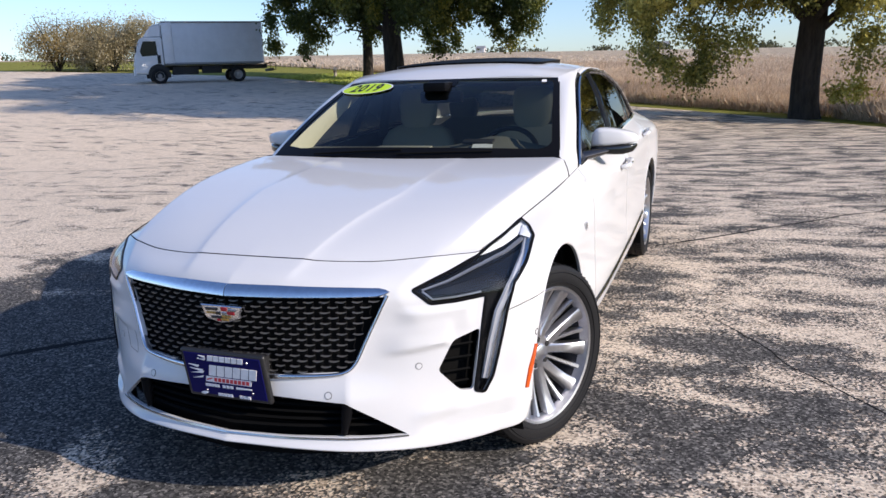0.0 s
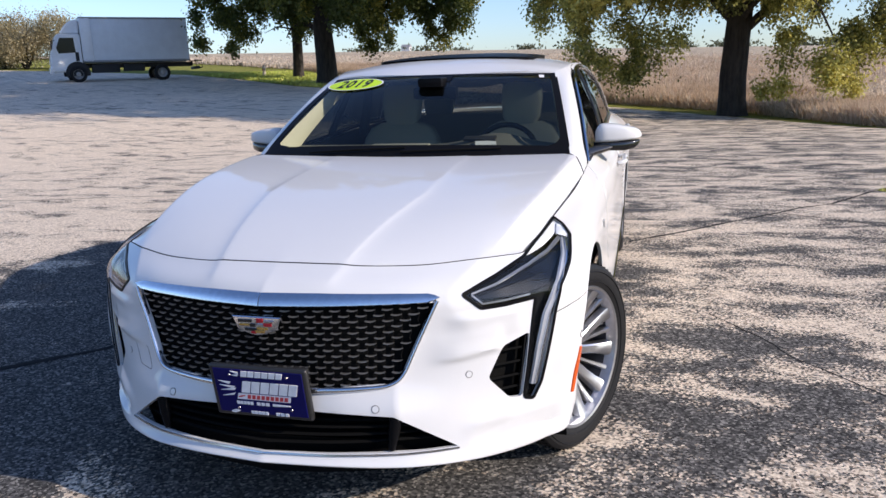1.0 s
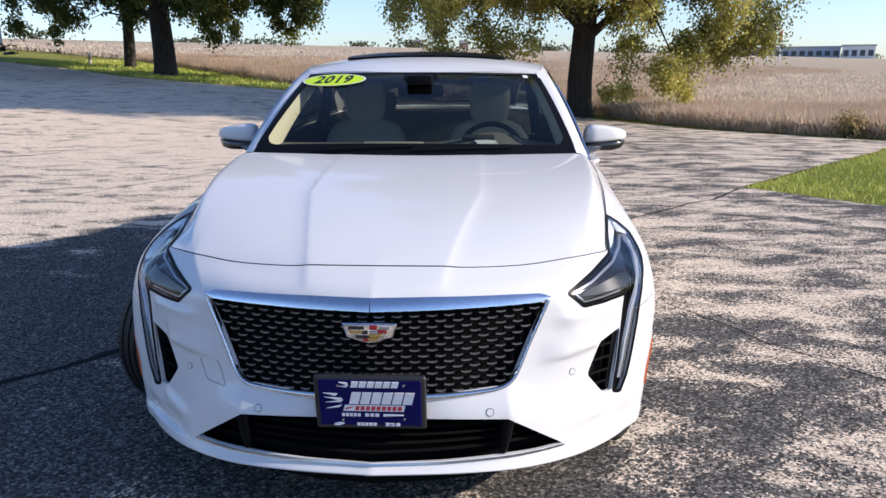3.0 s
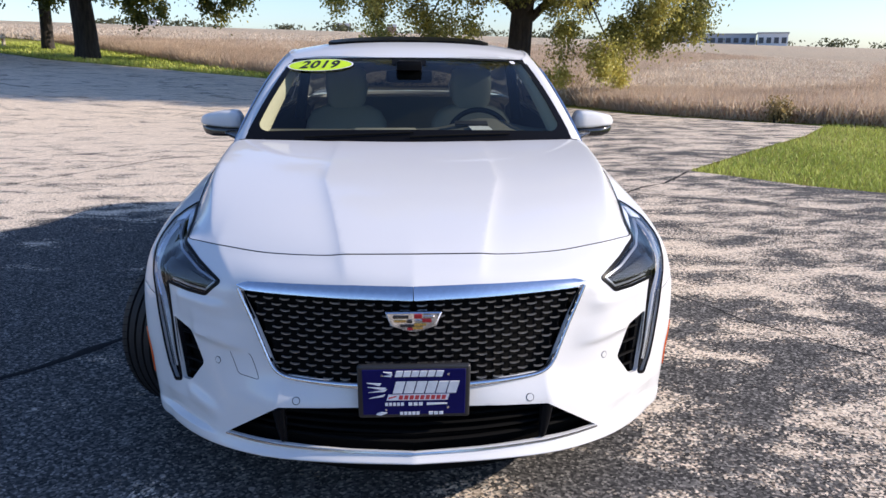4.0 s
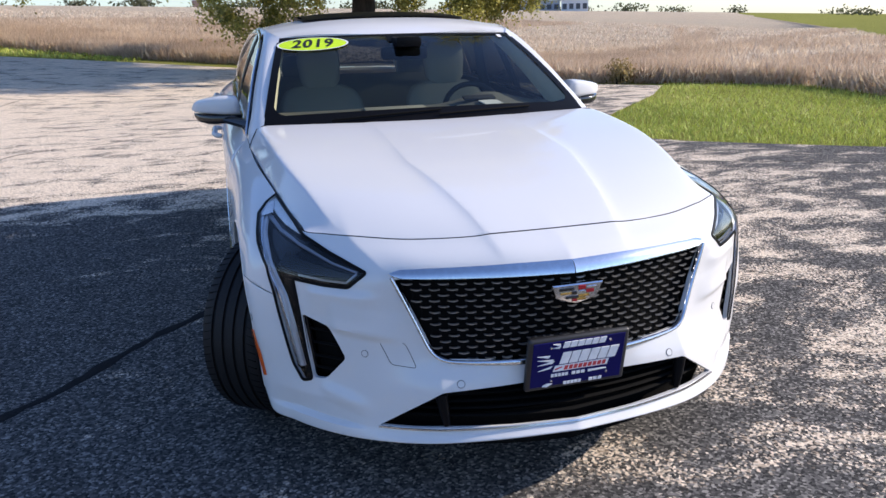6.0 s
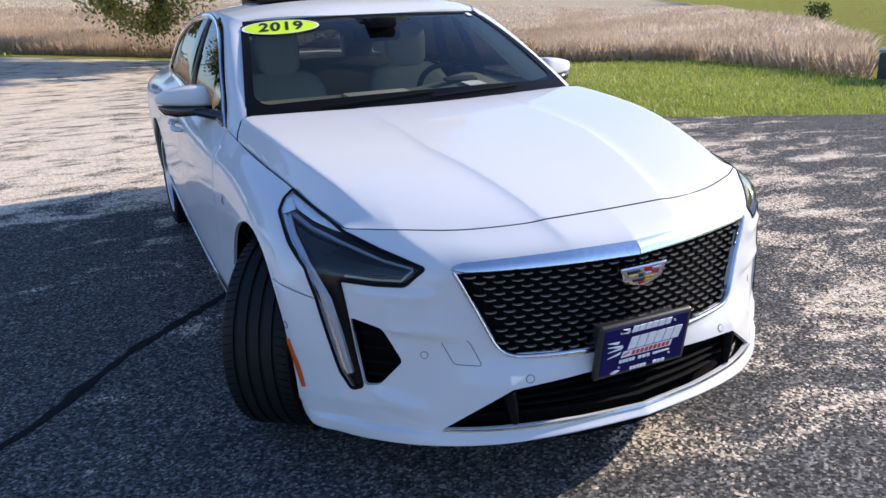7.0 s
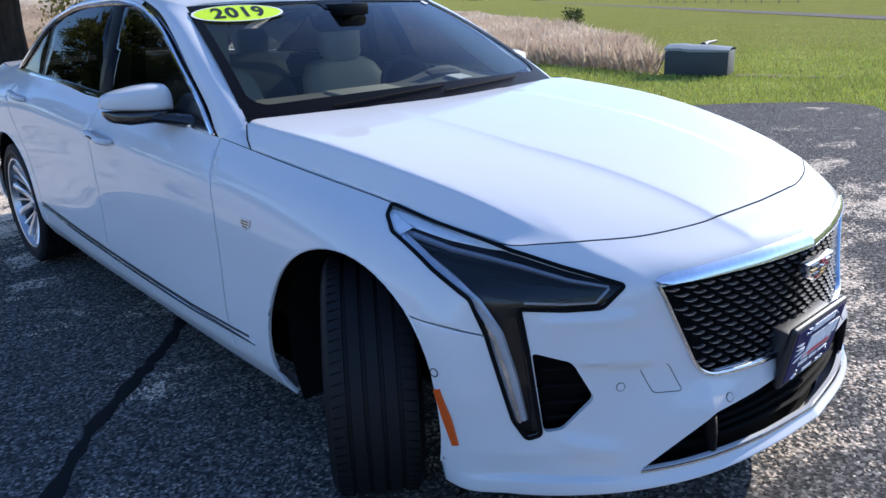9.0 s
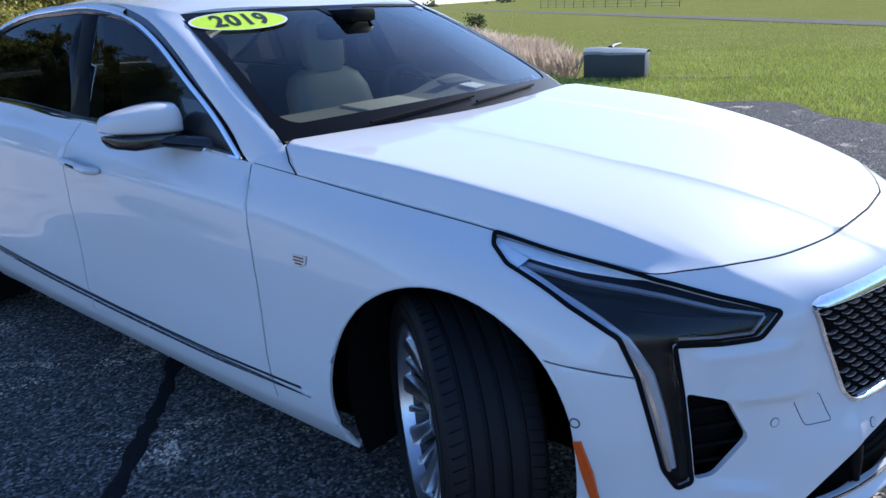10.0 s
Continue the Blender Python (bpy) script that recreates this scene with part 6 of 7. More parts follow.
    pts = pts[pts[:, 2] > .55]
    leaf_mesh("crown", pts, leaf, leaf_mat, tree, rng)
    if upper:      # the dense head of the tree: boughs on rising limbs, heaped with larger leaf clusters
        wide, mid, tall, n = upper
        cen = []
        for i in range(34):
            a, s = i * 2.4, rng.uniform(-.95, .95)
            r = wide * math.sqrt(1 - s * s) * rng.uniform(.45, .9)
            b = np.array((math.cos(a) * r, math.sin(a) * r, mid + s * tall))
            bm = bmesh.new()
            z = max(3.5, b[2] - 1.0 - r * .5)
            add_tube(bm, [(0, 0, min(z, height * .75)), (b[0] * .5, b[1] * .5, (z + b[2]) / 2 + .3), tuple(b)], [trunk_r * .3, trunk_r * .18, .02], 5)
            part("limb", bm, BARK, tree)
            cen += [b + rng.normal(size=3) * (1.05, 1.05, .8) for _ in range(n)]
        pts = np.repeat(np.array(cen), 110, 0) + rng.normal(size=(len(cen) * 110, 3)) * .33
        leaf_mesh("upper_crown", pts, .19, leaf_mat, tree, rng)
    return tree


build_tree(3.42, 20.75, .365, 14.0, 5.9, 2.7, 3, "broad tree with yellowing green leaves on the edge of the lot", LEAF_GREEN, .098, 620, 440, 1.0, (.02, 0),
           [(2.0, -.8, 2.1, .8), (2.5, -1.2, 1.4, .5), (4.2, -.5, 2.6, .8), (5.2, 0, 3.3, .7), (-2.4, -.8, 2.6, .7), (-2.9, -.4, 1.9, .45), (-4.4, -.3, 3.4, .7), (-5.3, .2, 3.9, .6), (.9, -1.5, 3.6, .6), (-1.1, -1.2, 3.7, .6)], upper=(6.9, 11.6, 5.4, 26))
build_tree(-13.7, 31.2, .47, 18.0, 6.9, 2.6, 7, "large tree with dark green and yellow leaves on a grass strip", LEAF_DARK, .14, 820, 360, 1.2, (.015, 0),
           [(3.5, -1.0, 2.9, .9), (5.2, -.5, 3.3, .9), (4.4, -1.0, 3.9, 1.0), (5.8, -.6, 4.4, 1.0), (6.4, 0, 3.7, .8), (2.6, -1.4, 3.6, .8), (-4.0, -.5, 3.3, .8), (-5.5, 0, 3.7, .8), (-2.6, -1.0, 4.0, .9)], squat=.58)
build_tree(-17.6, 36.5, .28, 17.0, 5.8, 2.6, 11, "tree with a slim dark trunk behind a larger one", LEAF_DARK, .20, 520, 190, 1.2, squat=.58)


def build_shrub(x, y, r, h, seed, mat, label, leaf=.16, k=1500):
    rng = np.random.default_rng(seed)
    z0 = float(land(x, y)) - .05
    shrub = tagged(empty("shrub", pose(x, y, z0)), label, "shrub")
    tips = []
    for i in range(9):
        bm = bmesh.new()
        a = i * 2.4
        top = Vector((math.cos(a) * r * .7, math.sin(a) * r * .7, h * rng.uniform(.55, .95)))
        add_tube(bm, [Vector((math.cos(a) * .08, math.sin(a) * .08, 0)), top * .5 + Vector((0, 0, h * .1)), top], [h * .018, h * .012, h * .004], 5)
        part("stem", bm, BARK, shrub)
        tips += [top, top * .75]
    n = 34
    d = rng.normal(size=(n, 3))
    d /= np.linalg.norm(d, axis=1, keepdims=True)
    c = d * (r * .8, r * .8, h * .42) * rng.uniform(.5, 1, (n, 1)) + (0, 0, h * .52)
    pts = np.repeat(c, k // n, 0) + rng.normal(size=(n * (k // n), 3)) * r * .17
    pts = pts[pts[:, 2] > .05]
    leaf_mesh("foliage", pts, leaf, mat, shrub, rng)
    return shrub


for i, (x, y, r, h, mat) in enumerate(((-47.3, 43.0, 2.7, 4.3, LEAF_BROWN), (-44.3, 43.6, 2.4, 3.2, LEAF_PALE), (-42.0, 43.2, 2.3, 3.3, LEAF_PALE), (-39.6, 44.2, 2.2, 4.1, LEAF_PALE), (-46.0, 46.0, 2.6, 4.2, LEAF_BROWN))):
    tagged(build_shrub(x, y, r, h, 40 + i, mat, "large brownish autumn shrub at the far end of the lot", .13, 9000), group="far shrubs")
build_shrub(26.4, 20.7, .55, 1.0, 60, LEAF_DARK, "small green bush standing alone in the field", .10, 900)
build_shrub(8.2, 13.7, .40, .62, 61, LEAF_BROWN, "small dry weed clump at the edge of the field", .07, 700)

# ---- dry field ----
STALK = leaf_material("dry_stalks", [(0, (.40, .30, .215)), (.5, (.67, .53, .40)), (1, (.86, .74, .58))], .9, .3, .35, .38)
FIELD, nt, links, bs = material("dry_crop")
n1, n2 = noise_tex(nt, links, 3.2, 8, .75), noise_tex(nt, links, .05, 4, .5)
r = ramp(nt, links, n1.outputs[0], [(.30, (.28, .21, .14)), (.50, (.55, .43, .31)), (.72, (.75, .63, .48))])
links.new(mix_rgb(nt, links, n2.outputs[0], r.outputs[0], (.46, .40, .31)), bs.inputs["Base Color"])
bs.inputs["Roughness"].default_value = 1.0
bs.inputs["Specular IOR Level"].default_value = 0.0
bump(nt, links, n1.outputs[0], bs, 1.0, .3)
EDGE = [(10.05, 5.95), (10.5, 7.4), (11.2, 10.9), (10.3, 12.4), (9.2, 13.1), (7.6, 14.3), (6.0, 16.2), (4.1, 21.6), (-3.9, 26.0), (-8.5, 30.0), (-12.0, 33.9), (-16.2, 38.6), (-21.0, 43.3), (-30, 50), (-60, 70)]
FIELD_POLY = np.array(EDGE + [(-1500, 900), (-1400, 2400), (900, 2400), (1150, 1480), (135, 170), (62, 63.5), (33, 29.6), (25.9, 20.4), (16.2, 10.9)])
inner = [(10.9, 6.6), (11.5, 7.6), (12.2, 11.4), (10.9, 13.3), (9.6, 14.1), (8.3, 15.2), (6.9, 16.9), (4.9, 22.4), (-3.4, 27.0), (-7.9, 30.9), (-11.4, 34.8), (-15.6, 39.5), (-20.4, 44.2), (-29.5, 51), (-59, 71), (-1500, 905), (-1400, 2400), (900, 2400), (1148, 1485), (134, 171), (61.5, 64.5), (32.5, 30.6), (25.4, 21.3), (15.8, 11.6)]
field = sheet("ground_field", inner, FIELD, .20, lambda: polar(np.concatenate([np.arange(6, 90, 2.5), np.geomspace(90, 2300, 34)]), 80), "dry tan soybean field beyond the lot", "structure", "field")


def blades(name, pts, height, width, mat, rng, lean=.25, cross=True):
    """Upright thin blades, one mesh."""
    k = len(pts)
    h = height * rng.uniform(.6, 1.25, k)
    w = width * rng.uniform(.6, 1.3, k)
    a = rng.uniform(0, math.pi, k)
    top = np.c_[pts[:, :2] + rng.normal(size=(k, 2)) * (h * lean)[:, None], pts[:, 2] + h]
    vs, fs = [], []
    for t in ((0, math.pi / 2) if cross else (0,)):
        d = np.c_[np.cos(a + t), np.sin(a + t), np.zeros(k)] * w[:, None] / 2
        midp = pts * .45 + top * .55
        vs.append(np.stack([pts - d * .5, pts + d * .5, midp + d, top, midp - d], 1))
    v = np.concatenate(vs).reshape(-1, 3)
    kk = len(v) // 5
    me = bpy.data.meshes.new(name)
    me.vertices.add(len(v))
    me.vertices.foreach_set("co", v.ravel())
    me.loops.add(5 * kk)
    me.polygons.add(kk)
    me.loops.foreach_set("vertex_index", np.arange(5 * kk))
    me.polygons.foreach_set("loop_start", np.arange(kk) * 5)
    me.update(calc_edges=True)
    me.materials.append(mat)
    return new(name, me)


rng = np.random.default_rng(5)


def along_edge(edge, n, lo, hi, power=1.0):
    """Random places beside a line, lo to hi metres to its left."""
    e = np.array(edge, float)
    seg = np.linalg.norm(np.diff(e, axis=0), axis=1)
    i = rng.choice(len(seg), n, p=seg / seg.sum())
    t = rng.random(n)[:, None]
    d = (e[i + 1] - e[i]) / seg[i][:, None]
    nrm = np.c_[d[:, 1], -d[:, 0]]
    off = lo + (hi - lo) * rng.random(n) ** power
    return e[i] + (e[i + 1] - e[i]) * t + nrm * off[:, None]


def on_land(p, lift=0.0):
    return np.c_[p, land(p[:, 0], p[:, 1]) + lift]


near = along_edge(EDGE[:13], 48000, 0, 6, 1.2)
near = near[in_poly(FIELD_POLY, near)]
far = along_edge(EDGE[:13], 70000, 3, 60, 1.9)
far = far[in_poly(FIELD_POLY, far)]
tagged(blades("field_stalks", on_land(near, -.03), .48, .030, STALK, rng, .38), "dense dry soybean stalks at the edge of the field", "crop", kind="stuff")
tagged(blades("field_tufts", on_land(far, .02), .40, .045, STALK, rng, .5), "dry soybean stalks farther into the field", "crop", kind="stuff")

rad, ang = np.exp(rng.uniform(math.log(18), math.log(90), 150000)), rng.uniform(radians(28), radians(130), 150000)
wide = np.c_[rad * np.cos(ang), rad * np.sin(ang) - 2.6]
wide = wide[in_poly(FIELD_POLY, wide)]
for lo, hi, w, h in ((18, 45, .050, .40), (45, 90, .10, .32)):
    q = np.hypot(wide[:, 0], wide[:, 1] + 2.6)
    q = wide[(q >= lo) & (q < hi)]
    tagged(blades("field_tufts", on_land(q, .04), h * .8, w, STALK, rng, .55, False), "dry soybean stalks reaching far across the field", "crop", kind="stuff")

# ---- grass ----
GRASS = leaf_material("grass_blades", [(0, (.22, .27, .05)), (.5, (.44, .50, .09)), (.85, (.58, .60, .15)), (1, (.68, .58, .28))], .7, .45, .4, .22)
LAWN = np.array([(3.5, 6.4), (5.2, 4.6), (7.3, 3.05), (8.0, 2.2), (7.9, 1.7), (7, 1.1), (6.5, .2), (6.3, -3), (24, -3), (34, 10), (27, 17), (13.4, 7.4), (10.2, 5.9), (10.5, 7.3), (11.3, 10.9), (9.2, 13.2), (8.5, 12.5), (7.2, 10.6), (5.3, 8.5)])
p = rng.uniform((3, -3), (34, 17), (420000, 2))
p = p[in_poly(LAWN, p)]
keep = rng.random(len(p)) < np.clip(1.35 - np.hypot(p[:, 0] - 1, p[:, 1]) / 15, .05, 1)
p = p[keep]
tagged(blades("grass", on_land(p, -.04), .072, .011, GRASS, rng, .45, False), "bright green lawn grass beside the lot", "grass", kind="stuff")
STRIP = [(-3.8, 24.6), (-8.8, 26.9), (-11.6, 28.2), (-14.5, 29.5), (-19.3, 33.4), (-25, 37.2)]
s2 = along_edge(STRIP, 16000, .1, 8.0)
outside = ~in_poly(FIELD_POLY, s2) & ~in_poly(np.array(LOT), s2)
tagged(blades("grass", on_land(s2[outside], -.04), .13, .035, GRASS, rng, .45, False), "mown grass strip under the trees", "grass", kind="stuff")

# ---- utility box beside the field ----
BOX_GREY = plain("weathered_box", (.035, .042, .045), .6, 0, 0, .3, 40, .3)
ubox = tagged(empty("utility_box", Matrix.Translation((10.15, 5.32, -.02)) @ pose(0, 0, 0, 0, 0, -72)), "dark grey-green utility box with a domed lid on the grass", "utility box")
bm = bmesh.new()
add_box(bm, (1.06, .62, .40), Matrix.Translation((0, .31, .19)), .02)
part("body", bm, BOX_GREY, ubox)
bm = bmesh.new()
rows = []
for x in np.linspace(-.54, .54, 9):      # the lid has a low ridge and has slipped to one side
    rows.append([bm.verts.new((x, yy, .395 + .095 * math.sin(math.pi * t) * (1 - .35 * abs((x + .15) / .61) ** 2) - .015 * (t in (0, 1)) + .02 * (x < -.2))) for t, yy in ((0, -.008), (.10, -.008), (.35, .16), (.6, .38), (.9, .63), (1, .64))])
for ra, rb in zip(rows, rows[1:]):
    for k in range(5):
        bm.faces.new((ra[k], ra[k + 1], rb[k + 1], rb[k]))
part("lid", bm, plain("box_lid", (.26, .28, .27), .55, 0, 0, .3, 40, .2), ubox)

BARE = plain("bare_earth", (.17, .12, .06), .95, 0, 0, .6, 9.0, .35)
pipe = tagged(empty("drain_pipe", pose(16.9, 8.85, 0)), "dark drain pipe lying on the lawn behind the utility box", "pipe")
bm = bmesh.new()
add_tube(bm, [(-.75, -.32, .06), (0, 0, .07), (1.1, .34, .06)], [.06, .055, .03], 10)
part("tube", bm, BOX_GREY, pipe)
bm = bmesh.new()
add_tube(bm, [(-.80, -.34, .065), (-.72, -.31, .065)], .075, 10)
part("collar", bm, BOX_GREY, pipe)
sheet("ground_bare_patch", [(10.5, 4.85), (10.9, 4.9), (11.1, 4.3), (11.2, 3.8), (11.3, 3.3), (11.1, 3.25), (10.9, 3.8), (10.75, 4.2)], BARE, -.022, lambda: np.zeros((0, 2)), "bare brown earth in the lawn beside the utility box", "structure", "bare earth")

# ---- box truck ----
def build_truck():
    a, b = Vector((-26.27, 29.70, 0)), Vector((-23.45, 32.40, 0))
    f = (a - b).normalized()
    s = Vector((-f.y, f.x, 0))
    if s.dot(Vector((1, -2, 0)) - a) < 0:
        s = -s
    base = a - f * 2.31
    tilt = float(land(a.x, a.y) - land(b.x, b.y)) / (a - b).length
    base.z = float(land(a.x, a.y)) - tilt * 2.31 - .02
    rot = Matrix((f, s, Vector((0, 0, 1)))).transposed().to_4x4()
    t = tagged(empty("box_truck", Matrix.Translation(base) @ rot), "white cab-over box truck with a long grey-white cargo box", "truck")
    t.matrix_world = Matrix.Translation(base) @ rot @ pose(0, 0, 0, 0, -math.degrees(math.atan(tilt)), 0)
    white = plain("truck_white", (.74, .75, .76), .35, 0, .3, 0, 3, .05)
    boxm = plain("cargo_panel", (.66, .69, .72), .4, 0, .2, 0, 2, .06)
    dark = plain("truck_chassis", (.015, .015, .016), .7)
    grey = plain("truck_trim", (.25, .26, .27), .5)
    rub, hubm = RUBBER, plain("truck_hub", (.30, .29, .28), .5, .3)
    glassm = GLASS_DARK
    W = 2.15
    bm = bmesh.new()
    add_box(bm, (5.1, W, 2.14), Matrix.Translation((-.55, -W / 2, 2.05)), .03)
    box = part("cargo_box", bm, boxm, t)
    for z in (1.02, 3.10):
        bm = bmesh.new()
        add_box(bm, (5.14, W + .05, .09), Matrix.Translation((-.55, -W / 2, z)), .01)
        part("box_rail", bm, grey, box)
    for x, wd in ((1.76, .50), (-3.06, .09)):
        bm = bmesh.new()
        add_box(bm, (wd, W + .05, 2.12), Matrix.Translation((x, -W / 2, 2.05)), .02)
        part("box_post", bm, white, box)
    bm = bmesh.new()
    side = [(2.45, .55), (4.02, .55), (4.08, 1.05), (3.98, 1.55), (3.72, 2.32), (3.55, 2.42), (2.45, 2.42)]
    lo = [bm.verts.new((x, .0, z)) for x, z in side]
    hi = [bm.verts.new((x, -W + .1, z)) for x, z in side]
    bm.faces.new(lo)
    bm.faces.new(hi[::-1])
    for i in range(len(side)):
        bm.faces.new((lo[i], hi[i], hi[(i + 1) % len(side)], lo[(i + 1) % len(side)]))
    bmesh.ops.recalc_face_normals(bm, faces=bm.faces)
    bmesh.ops.bevel(bm, geom=list(bm.edges), offset=.05, segments=3, affect="EDGES")
    cab = part("cab", bm, white, t)
    bm = bmesh.new()
    fair = [(2.45, 2.40), (3.45, 2.40), (3.25, 2.75), (2.95, 3.05), (2.45, 3.15)]
    lo = [bm.verts.new((x, -.15, z)) for x, z in fair]
    hi = [bm.verts.new((x, -W + .25, z)) for x, z in fair]
    bm.faces.new(lo)
    bm.faces.new(hi[::-1])
    for i in range(len(fair)):
        bm.faces.new((lo[i], hi[i], hi[(i + 1) % len(fair)], lo[(i + 1) % len(fair)]))
    bmesh.ops.recalc_face_normals(bm, faces=bm.faces)
    bmesh.ops.bevel(bm, geom=list(bm.edges), offset=.08, segments=3, affect="EDGES")
    part("wind_fairing", bm, white, cab)
    bm = bmesh.new()
    win = [(2.75, 1.50), (3.62, 1.45), (3.72, 1.72), (3.50, 2.22), (2.80, 2.22)]
    lo = [bm.verts.new((x, .012, z)) for x, z in win]
    hi = [bm.verts.new((x, -.03, z)) for x, z in win]
    bm.faces.new(lo)
    for i in range(len(win)):
        bm.faces.new((lo[i], hi[i], hi[(i + 1) % len(win)], lo[(i + 1) % len(win)]))
    bmesh.ops.recalc_face_normals(bm, faces=bm.faces)
    part("cab_window", bm, plain("truck_window", (.02, .025, .03), .08), cab, smooth=False)
    bm = bmesh.new()
    add_box(bm, (.02, W - .5, .62), Matrix.Translation((3.86, -W / 2 + .05, 1.92)) @ pose(0, 0, 0, 0, -19, 0), .01)
    part("cab_windscreen", bm, plain("truck_screen", (.02, .025, .03), .06), cab)
    bm = bmesh.new()
    add_box(bm, (.06, .22, .38), Matrix.Translation((3.95, .22, 1.85)), .02)
    add_tube(bm, [(3.75, .0, 2.1), (3.92, .18, 2.05)], .015, 6)
    part("truck_mirror", bm, dark, cab)
    cab.matrix_local = Matrix.Translation((2.04 - 2.45 * .88, 0, 0)) @ Matrix.Diagonal((.88, 1, .97, 1))
    for yy in (-.02, -W + .08):      # black wheel arches and the step behind the door
        bm = bmesh.new()
        ring = [(2.31 + .56 * math.cos(a), .46 + .56 * math.sin(a)) for a in np.linspace(-.25, math.pi + .25, 15)]
        lo = [bm.verts.new((x, yy + .035, z)) for x, z in ring]
        hi = [bm.verts.new((x, yy - .03, z)) for x, z in ring]
        bm.faces.new(lo)
        bm.faces.new(hi[::-1])
        for i in range(15):
            bm.faces.new((lo[i], hi[i], hi[(i + 1) % 15], lo[(i + 1) % 15]))
        bmesh.ops.recalc_face_normals(bm, faces=bm.faces)
        part("wheel_arch", bm, dark, t, smooth=False)
    bm = bmesh.new()
    add_box(bm, (.16, .03, .42), Matrix.Translation((2.26, .015, 1.25)), .01)
    part("door_handle_recess", bm, dark, t)
    bm = bmesh.new()
    add_box(bm, (.12, W - .06, .34), Matrix.Translation((3.45, -W / 2 + .04, .62)), .04)
    part("truck_bumper", bm, white, t)
    bm = bmesh.new()
    add_box(bm, (6.7, .9, .22), Matrix.Translation((.0, -W / 2, .82)), .01)
    add_box(bm, (1.3, .5, .40), Matrix.Translation((1.0, -.35, .66)), .04)
    add_box(bm, (1.0, .45, .34), Matrix.Translation((-.35, -.35, .68)), .03)
    part("chassis", bm, dark, t)
    bm = bmesh.new()
    add_box(bm, (.10, W - .1, .14), Matrix.Translation((-3.55, -W / 2, .62)), .02)
    for yy in (-.35, -W + .35):
        add_tube(bm, [(-3.40, yy, 1.0), (-3.75, yy, .98), (-3.78, yy, .62), (-3.5, yy, .60)], .035, 6)
    part("rear_step", bm, dark, t)
    for x in (2.31, -1.66):
        for yy in (-.05, -W + .05):
            m = Matrix.Translation((x, yy, .40)) @ pose(0, 0, 0, -90 if yy > -1 else 90, 0, 0)
            wh = empty("truck_wheel")
            wh.parent = t
            bm = bmesh.new()
            lathe(bm, [(.24, .10), (.30, .12), (.37, .11), (.40, .08), (.40, -.08), (.37, -.11), (.24, -.10)], m, 28)
            part("truck_tyre", bm, rub, wh)
            bm = bmesh.new()
            lathe(bm, [(.245, .10), (.22, .06), (.13, .03), (.10, .09), (.001, .10)], m, 24)
            part("truck_rim", bm, hubm, wh)
    return t


build_truck()

# ---- hydrant, posts, buildings and woods far off ----
hx, hy = -20.2, 37.4
hyd = tagged(empty("fire_hydrant", pose(hx, hy, float(land(hx, hy)) - .05)), "small pale hydrant on the grass strip", "hydrant")
bm = bmesh.new()
lathe(bm, [(.14, 0), (.14, .05), (.09, .07), (.085, .42), (.11, .45), (.10, .52), (.05, .60), (.02, .64)], Matrix(), 14)
part("barrel", bm, plain("hydrant_paint", (.50, .44, .38), .6), hyd)
bm = bmesh.new()
add_cyl(bm, .05, .05, .30, Matrix.Translation((0, 0, .36)) @ pose(0, 0, 0, 90, 0, 0), 10)
part("outlet", bm, plain("hydrant_cap", (.35, .16, .10), .6), hyd)


def place(az, d):
    """Plan position at an azimuth left of +y, seen from the middle of the walk."""
    return -.2 - d * math.sin(radians(az)), -2.6 + d * math.cos(radians(az))


POST_WHITE, POST_RED = plain("post_white", (.6, .6, .6), .6), plain("post_red", (.45, .05, .03), .6)
for az in (-20.3, -21.1):
    x, y = place(az, 130)
    post = tagged(empty("sign_post", pose(x, y, float(land(x, y)) - .2)), "tall white post with a red top far across the field", "post", "red-topped posts")
    bm = bmesh.new()
    add_cyl(bm, .13, .13, 3.4, Matrix.Translation((0, 0, 1.7)), 10)
    part("shaft", bm, POST_WHITE, post)
    bm = bmesh.new()
    add_cyl(bm, .22, .16, 1.6, Matrix.Translation((0, 0, 4.1)), 10)
    part("red_top", bm, POST_RED, post)


def far_building(az0, az1, d, h, label, wall, bays):
    (x0, y0), (x1, y1) = place(az0, d), place(az1, d)
    w = math.hypot(x1 - x0, y1 - y0)
    ang = math.atan2(y1 - y0, x1 - x0)
    z = min(float(land(x0, y0)), float(land(x1, y1))) - .3
    b = tagged(empty("far_building", Matrix.Translation(((x0 + x1) / 2, (y0 + y1) / 2, z)) @ Matrix.Rotation(ang, 4, "Z")), label, "building")
    bm = bmesh.new()
    add_box(bm, (w, 18, h), Matrix.Translation((0, 9, h / 2)))
    wl = part("wall", bm, wall, b, smooth=False)
    bm = bmesh.new()
    add_box(bm, (w + .8, 18.8, .5), Matrix.Translation((0, 9, h + .25)))
    part("roof", bm, plain("far_roof", (.35, .36, .38), .7), b, smooth=False)
    dark = plain("far_window", (.06, .07, .09), .2)
    for i in range(bays):
        bm = bmesh.new()
        add_box(bm, (w / bays * .62, .3, h * .42), Matrix.Translation((-w / 2 + (i + .5) * w / bays, -.05, h * .50)))
        part("window", bm, dark, wl, smooth=False)


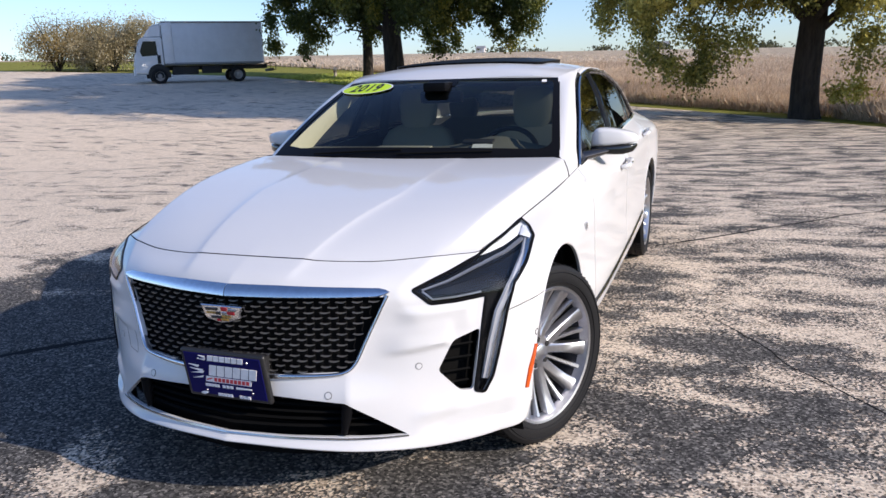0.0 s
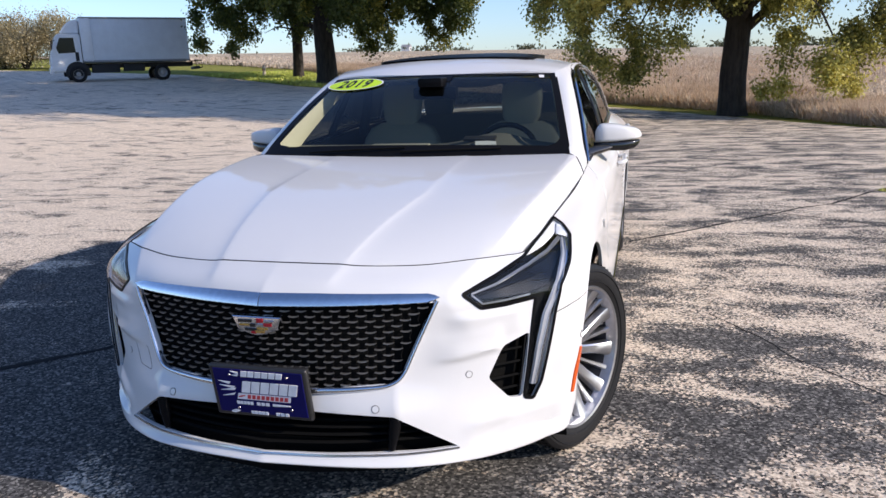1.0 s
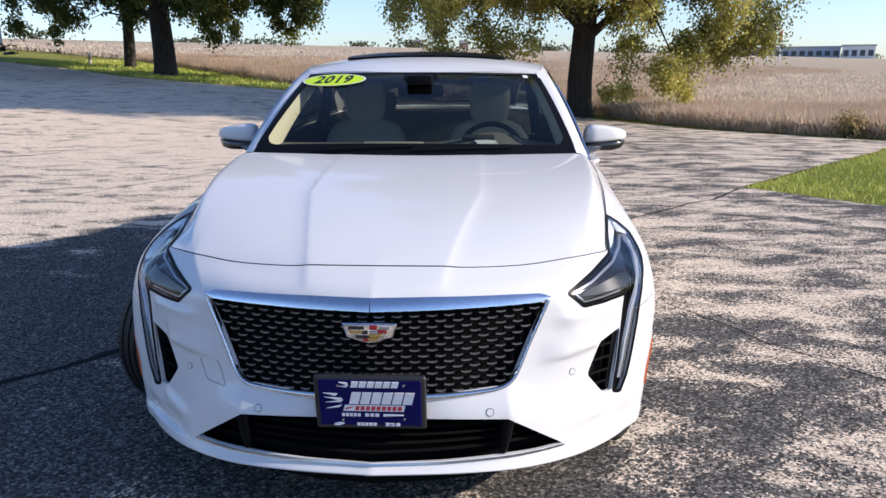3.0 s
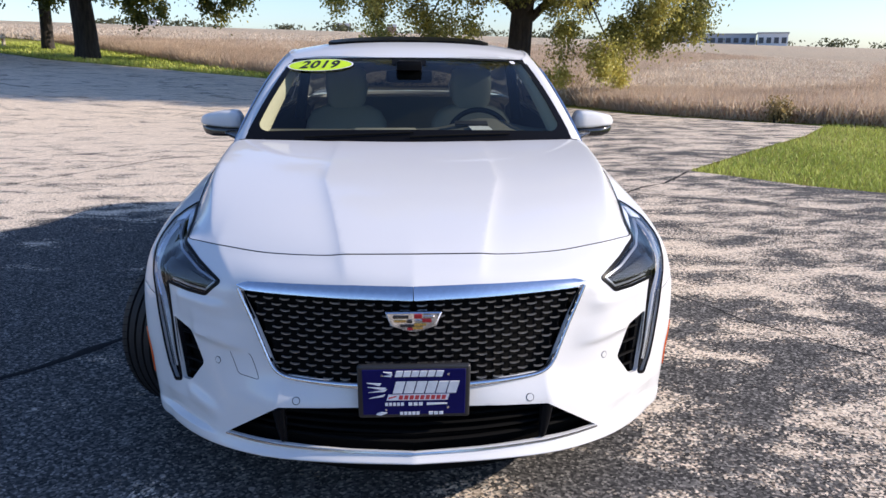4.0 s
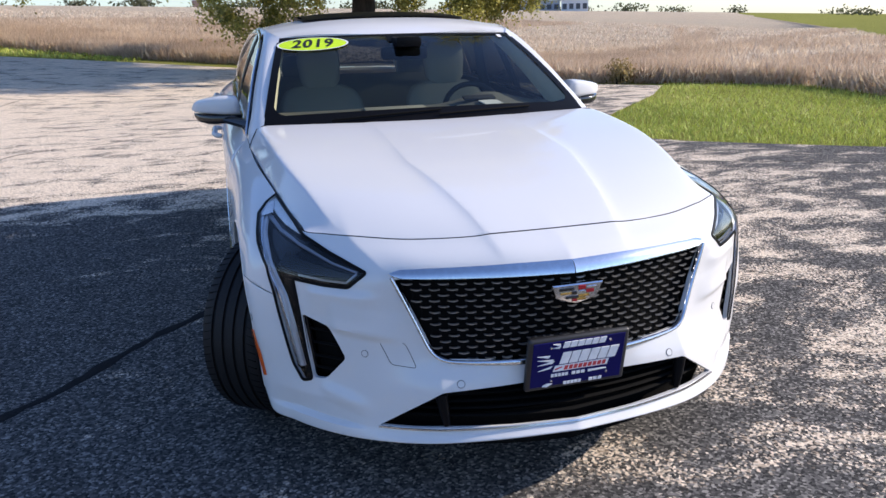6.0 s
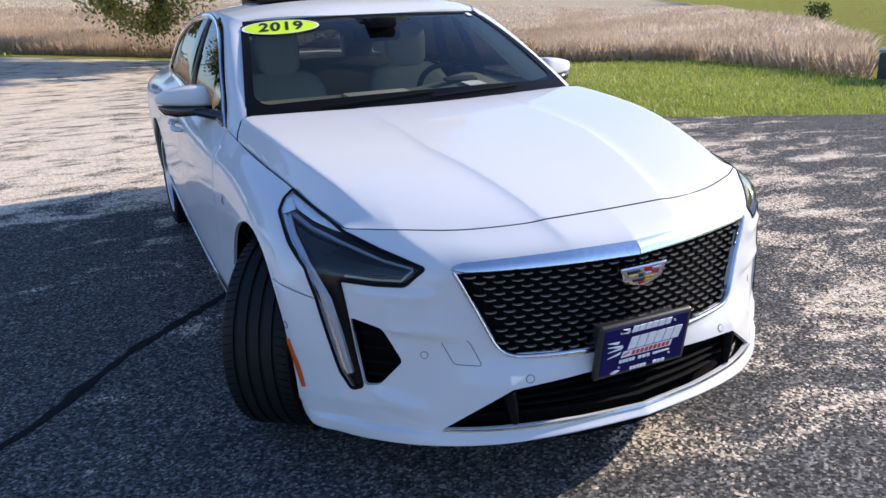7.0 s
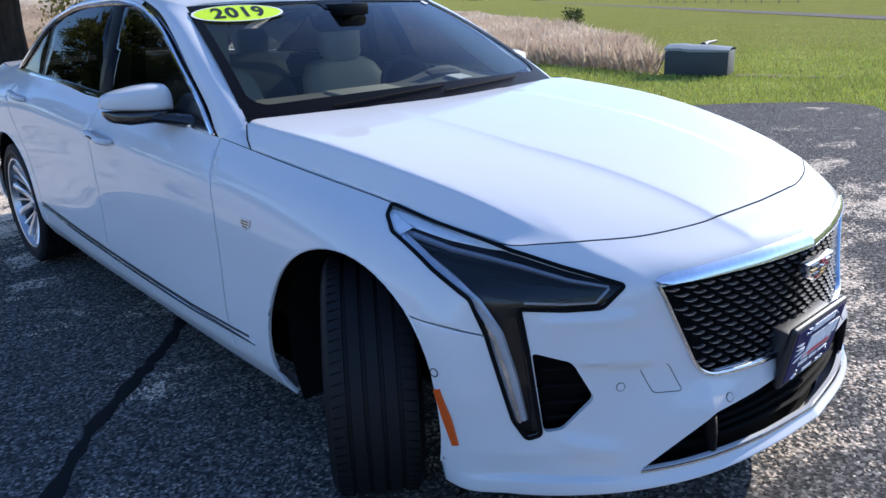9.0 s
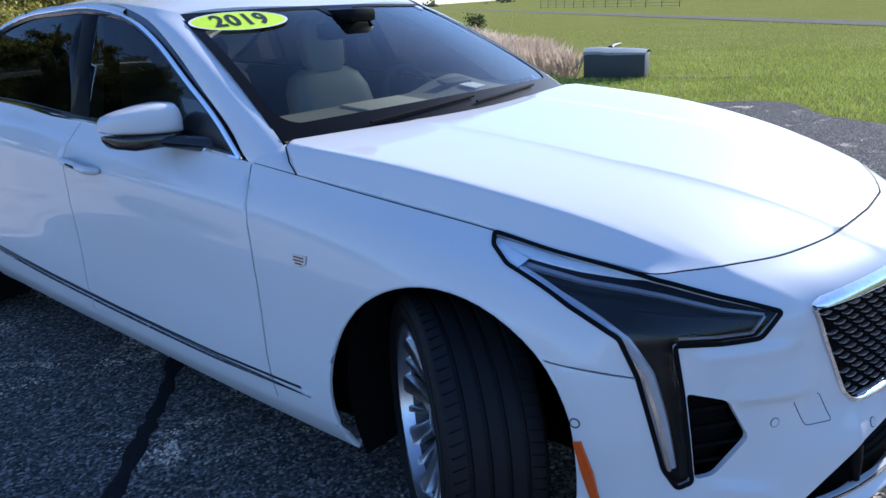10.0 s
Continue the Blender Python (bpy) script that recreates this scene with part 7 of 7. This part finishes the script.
far_building(-16.5, -24.6, 350, 4.6, "long low pale industrial building far across the field", plain("far_wall", (.42, .45, .50), .7), 16)
far_building(-24.7, -26.6, 345, 5.4, "white block at the end of a long far building", plain("far_wall_white", (.72, .73, .74), .7), 4)
rng = np.random.default_rng(9)
WOOD = leaf_material("far_wood_leaves", [(0, (.05, .06, .03)), (1, (.12, .12, .06))])
pts = []
for az in np.concatenate([rng.uniform(20, 55, 10), rng.uniform(-2, 20, 9), rng.uniform(-40, -2, 16), rng.uniform(-75, -42, 10)]):
    d = rng.uniform(520, 800)
    wide, tall = rng.uniform(5, 16), rng.uniform(3, 7)
    k = 130
    x, y = place(az, d)
    q = rng.normal(size=(k, 3)) * (wide * .6, wide * .6, tall * .28) + (x, y, tall * .5)
    q[:, 2] = np.abs(q[:, 2]) + float(land(x, y))
    pts.append(q)
woods = tagged(empty("far_woods"), "low dark clumps of far trees along the horizon", "woods", kind="stuff")
leaf_mesh("far_trees", np.concatenate(pts), 2.4, WOOD, woods, rng)
for (x, y), w, h, mt in (((place(4.5, 760)), 12, 5, (.55, .55, .54)), ((place(1.0, 790)), 9, 6, (.30, .20, .16)), ((place(17.5, 900)), 10, 5, (.6, .6, .6)), ((place(50.6, 620)), 11, 4, (.7, .7, .7))):
    z = float(land(x, y)) - .2
    farm = tagged(empty("farm_building", pose(x, y, z)), "small farm building on the horizon", "building")
    bm = bmesh.new()
    add_box(bm, (w, 9, h), Matrix.Translation((0, 0, h / 2)))
    part("wall", bm, plain("farm_wall", mt, .7), farm, smooth=False)
    bm = bmesh.new()
    r4 = [bm.verts.new(v) for v in ((-w / 2 - .3, -5, h), (w / 2 + .3, -5, h), (w / 2 + .3, 5, h), (-w / 2 - .3, 5, h), (-w / 2 - .3, 0, h + 3), (w / 2 + .3, 0, h + 3))]
    for q in ((0, 1, 5, 4), (2, 3, 4, 5), (0, 4, 3), (1, 2, 5), (0, 3, 2, 1)):
        bm.faces.new([r4[i] for i in q])
    part("roof", bm, plain("farm_roof", (.25, .25, .26), .6), farm, smooth=False)
# gravel track and a wire fence across the far lawn
TRACK = plain("track_gravel", (.22, .20, .17), .95, 0, 0, .4, 4, .2)
TRACK.node_tree.nodes["Principled BSDF"].inputs["Specular IOR Level"].default_value = 0.0
a, b = np.array((35.3, 9.6)), np.array((119.0, 89.0))
d = (b - a) / np.linalg.norm(b - a)
nn = np.array((-d[1], d[0])) * 1.0
tr = [a - d * 40 - nn, b + d * 300 - nn, b + d * 300 + nn, a - d * 40 + nn]
sheet("road_track", [tuple(q) for q in tr], TRACK, -.012, lambda: np.array([a, b]), "pale gravel track across the far lawn", "structure", "track")
fence = tagged(empty("wire_fence", pose(70, 52, 0)), "low wire fence with thin posts far across the lawn", "fence")
FENCE = plain("fence_wire", (.16, .16, .15), .6, .5)
fa, fb = np.array((78.0, 33.0)), np.array((112.0, 72.0))
fpts = [fa + (fb - fa) * t for t in np.linspace(0, 1, 13)]
for q in fpts:
    bm = bmesh.new()
    add_cyl(bm, .05, .05, 1.5, Matrix.Translation((q[0] - 70, q[1] - 52, .75)), 6)
    part("post", bm, FENCE, fence)
for z in (.15, .5, .85, 1.2, 1.45):
    bm = bmesh.new()
    add_tube(bm, [(q[0] - 70, q[1] - 52, z) for q in (fpts[0], fpts[-1])], .018, 4)
    part("wire", bm, FENCE, fence)
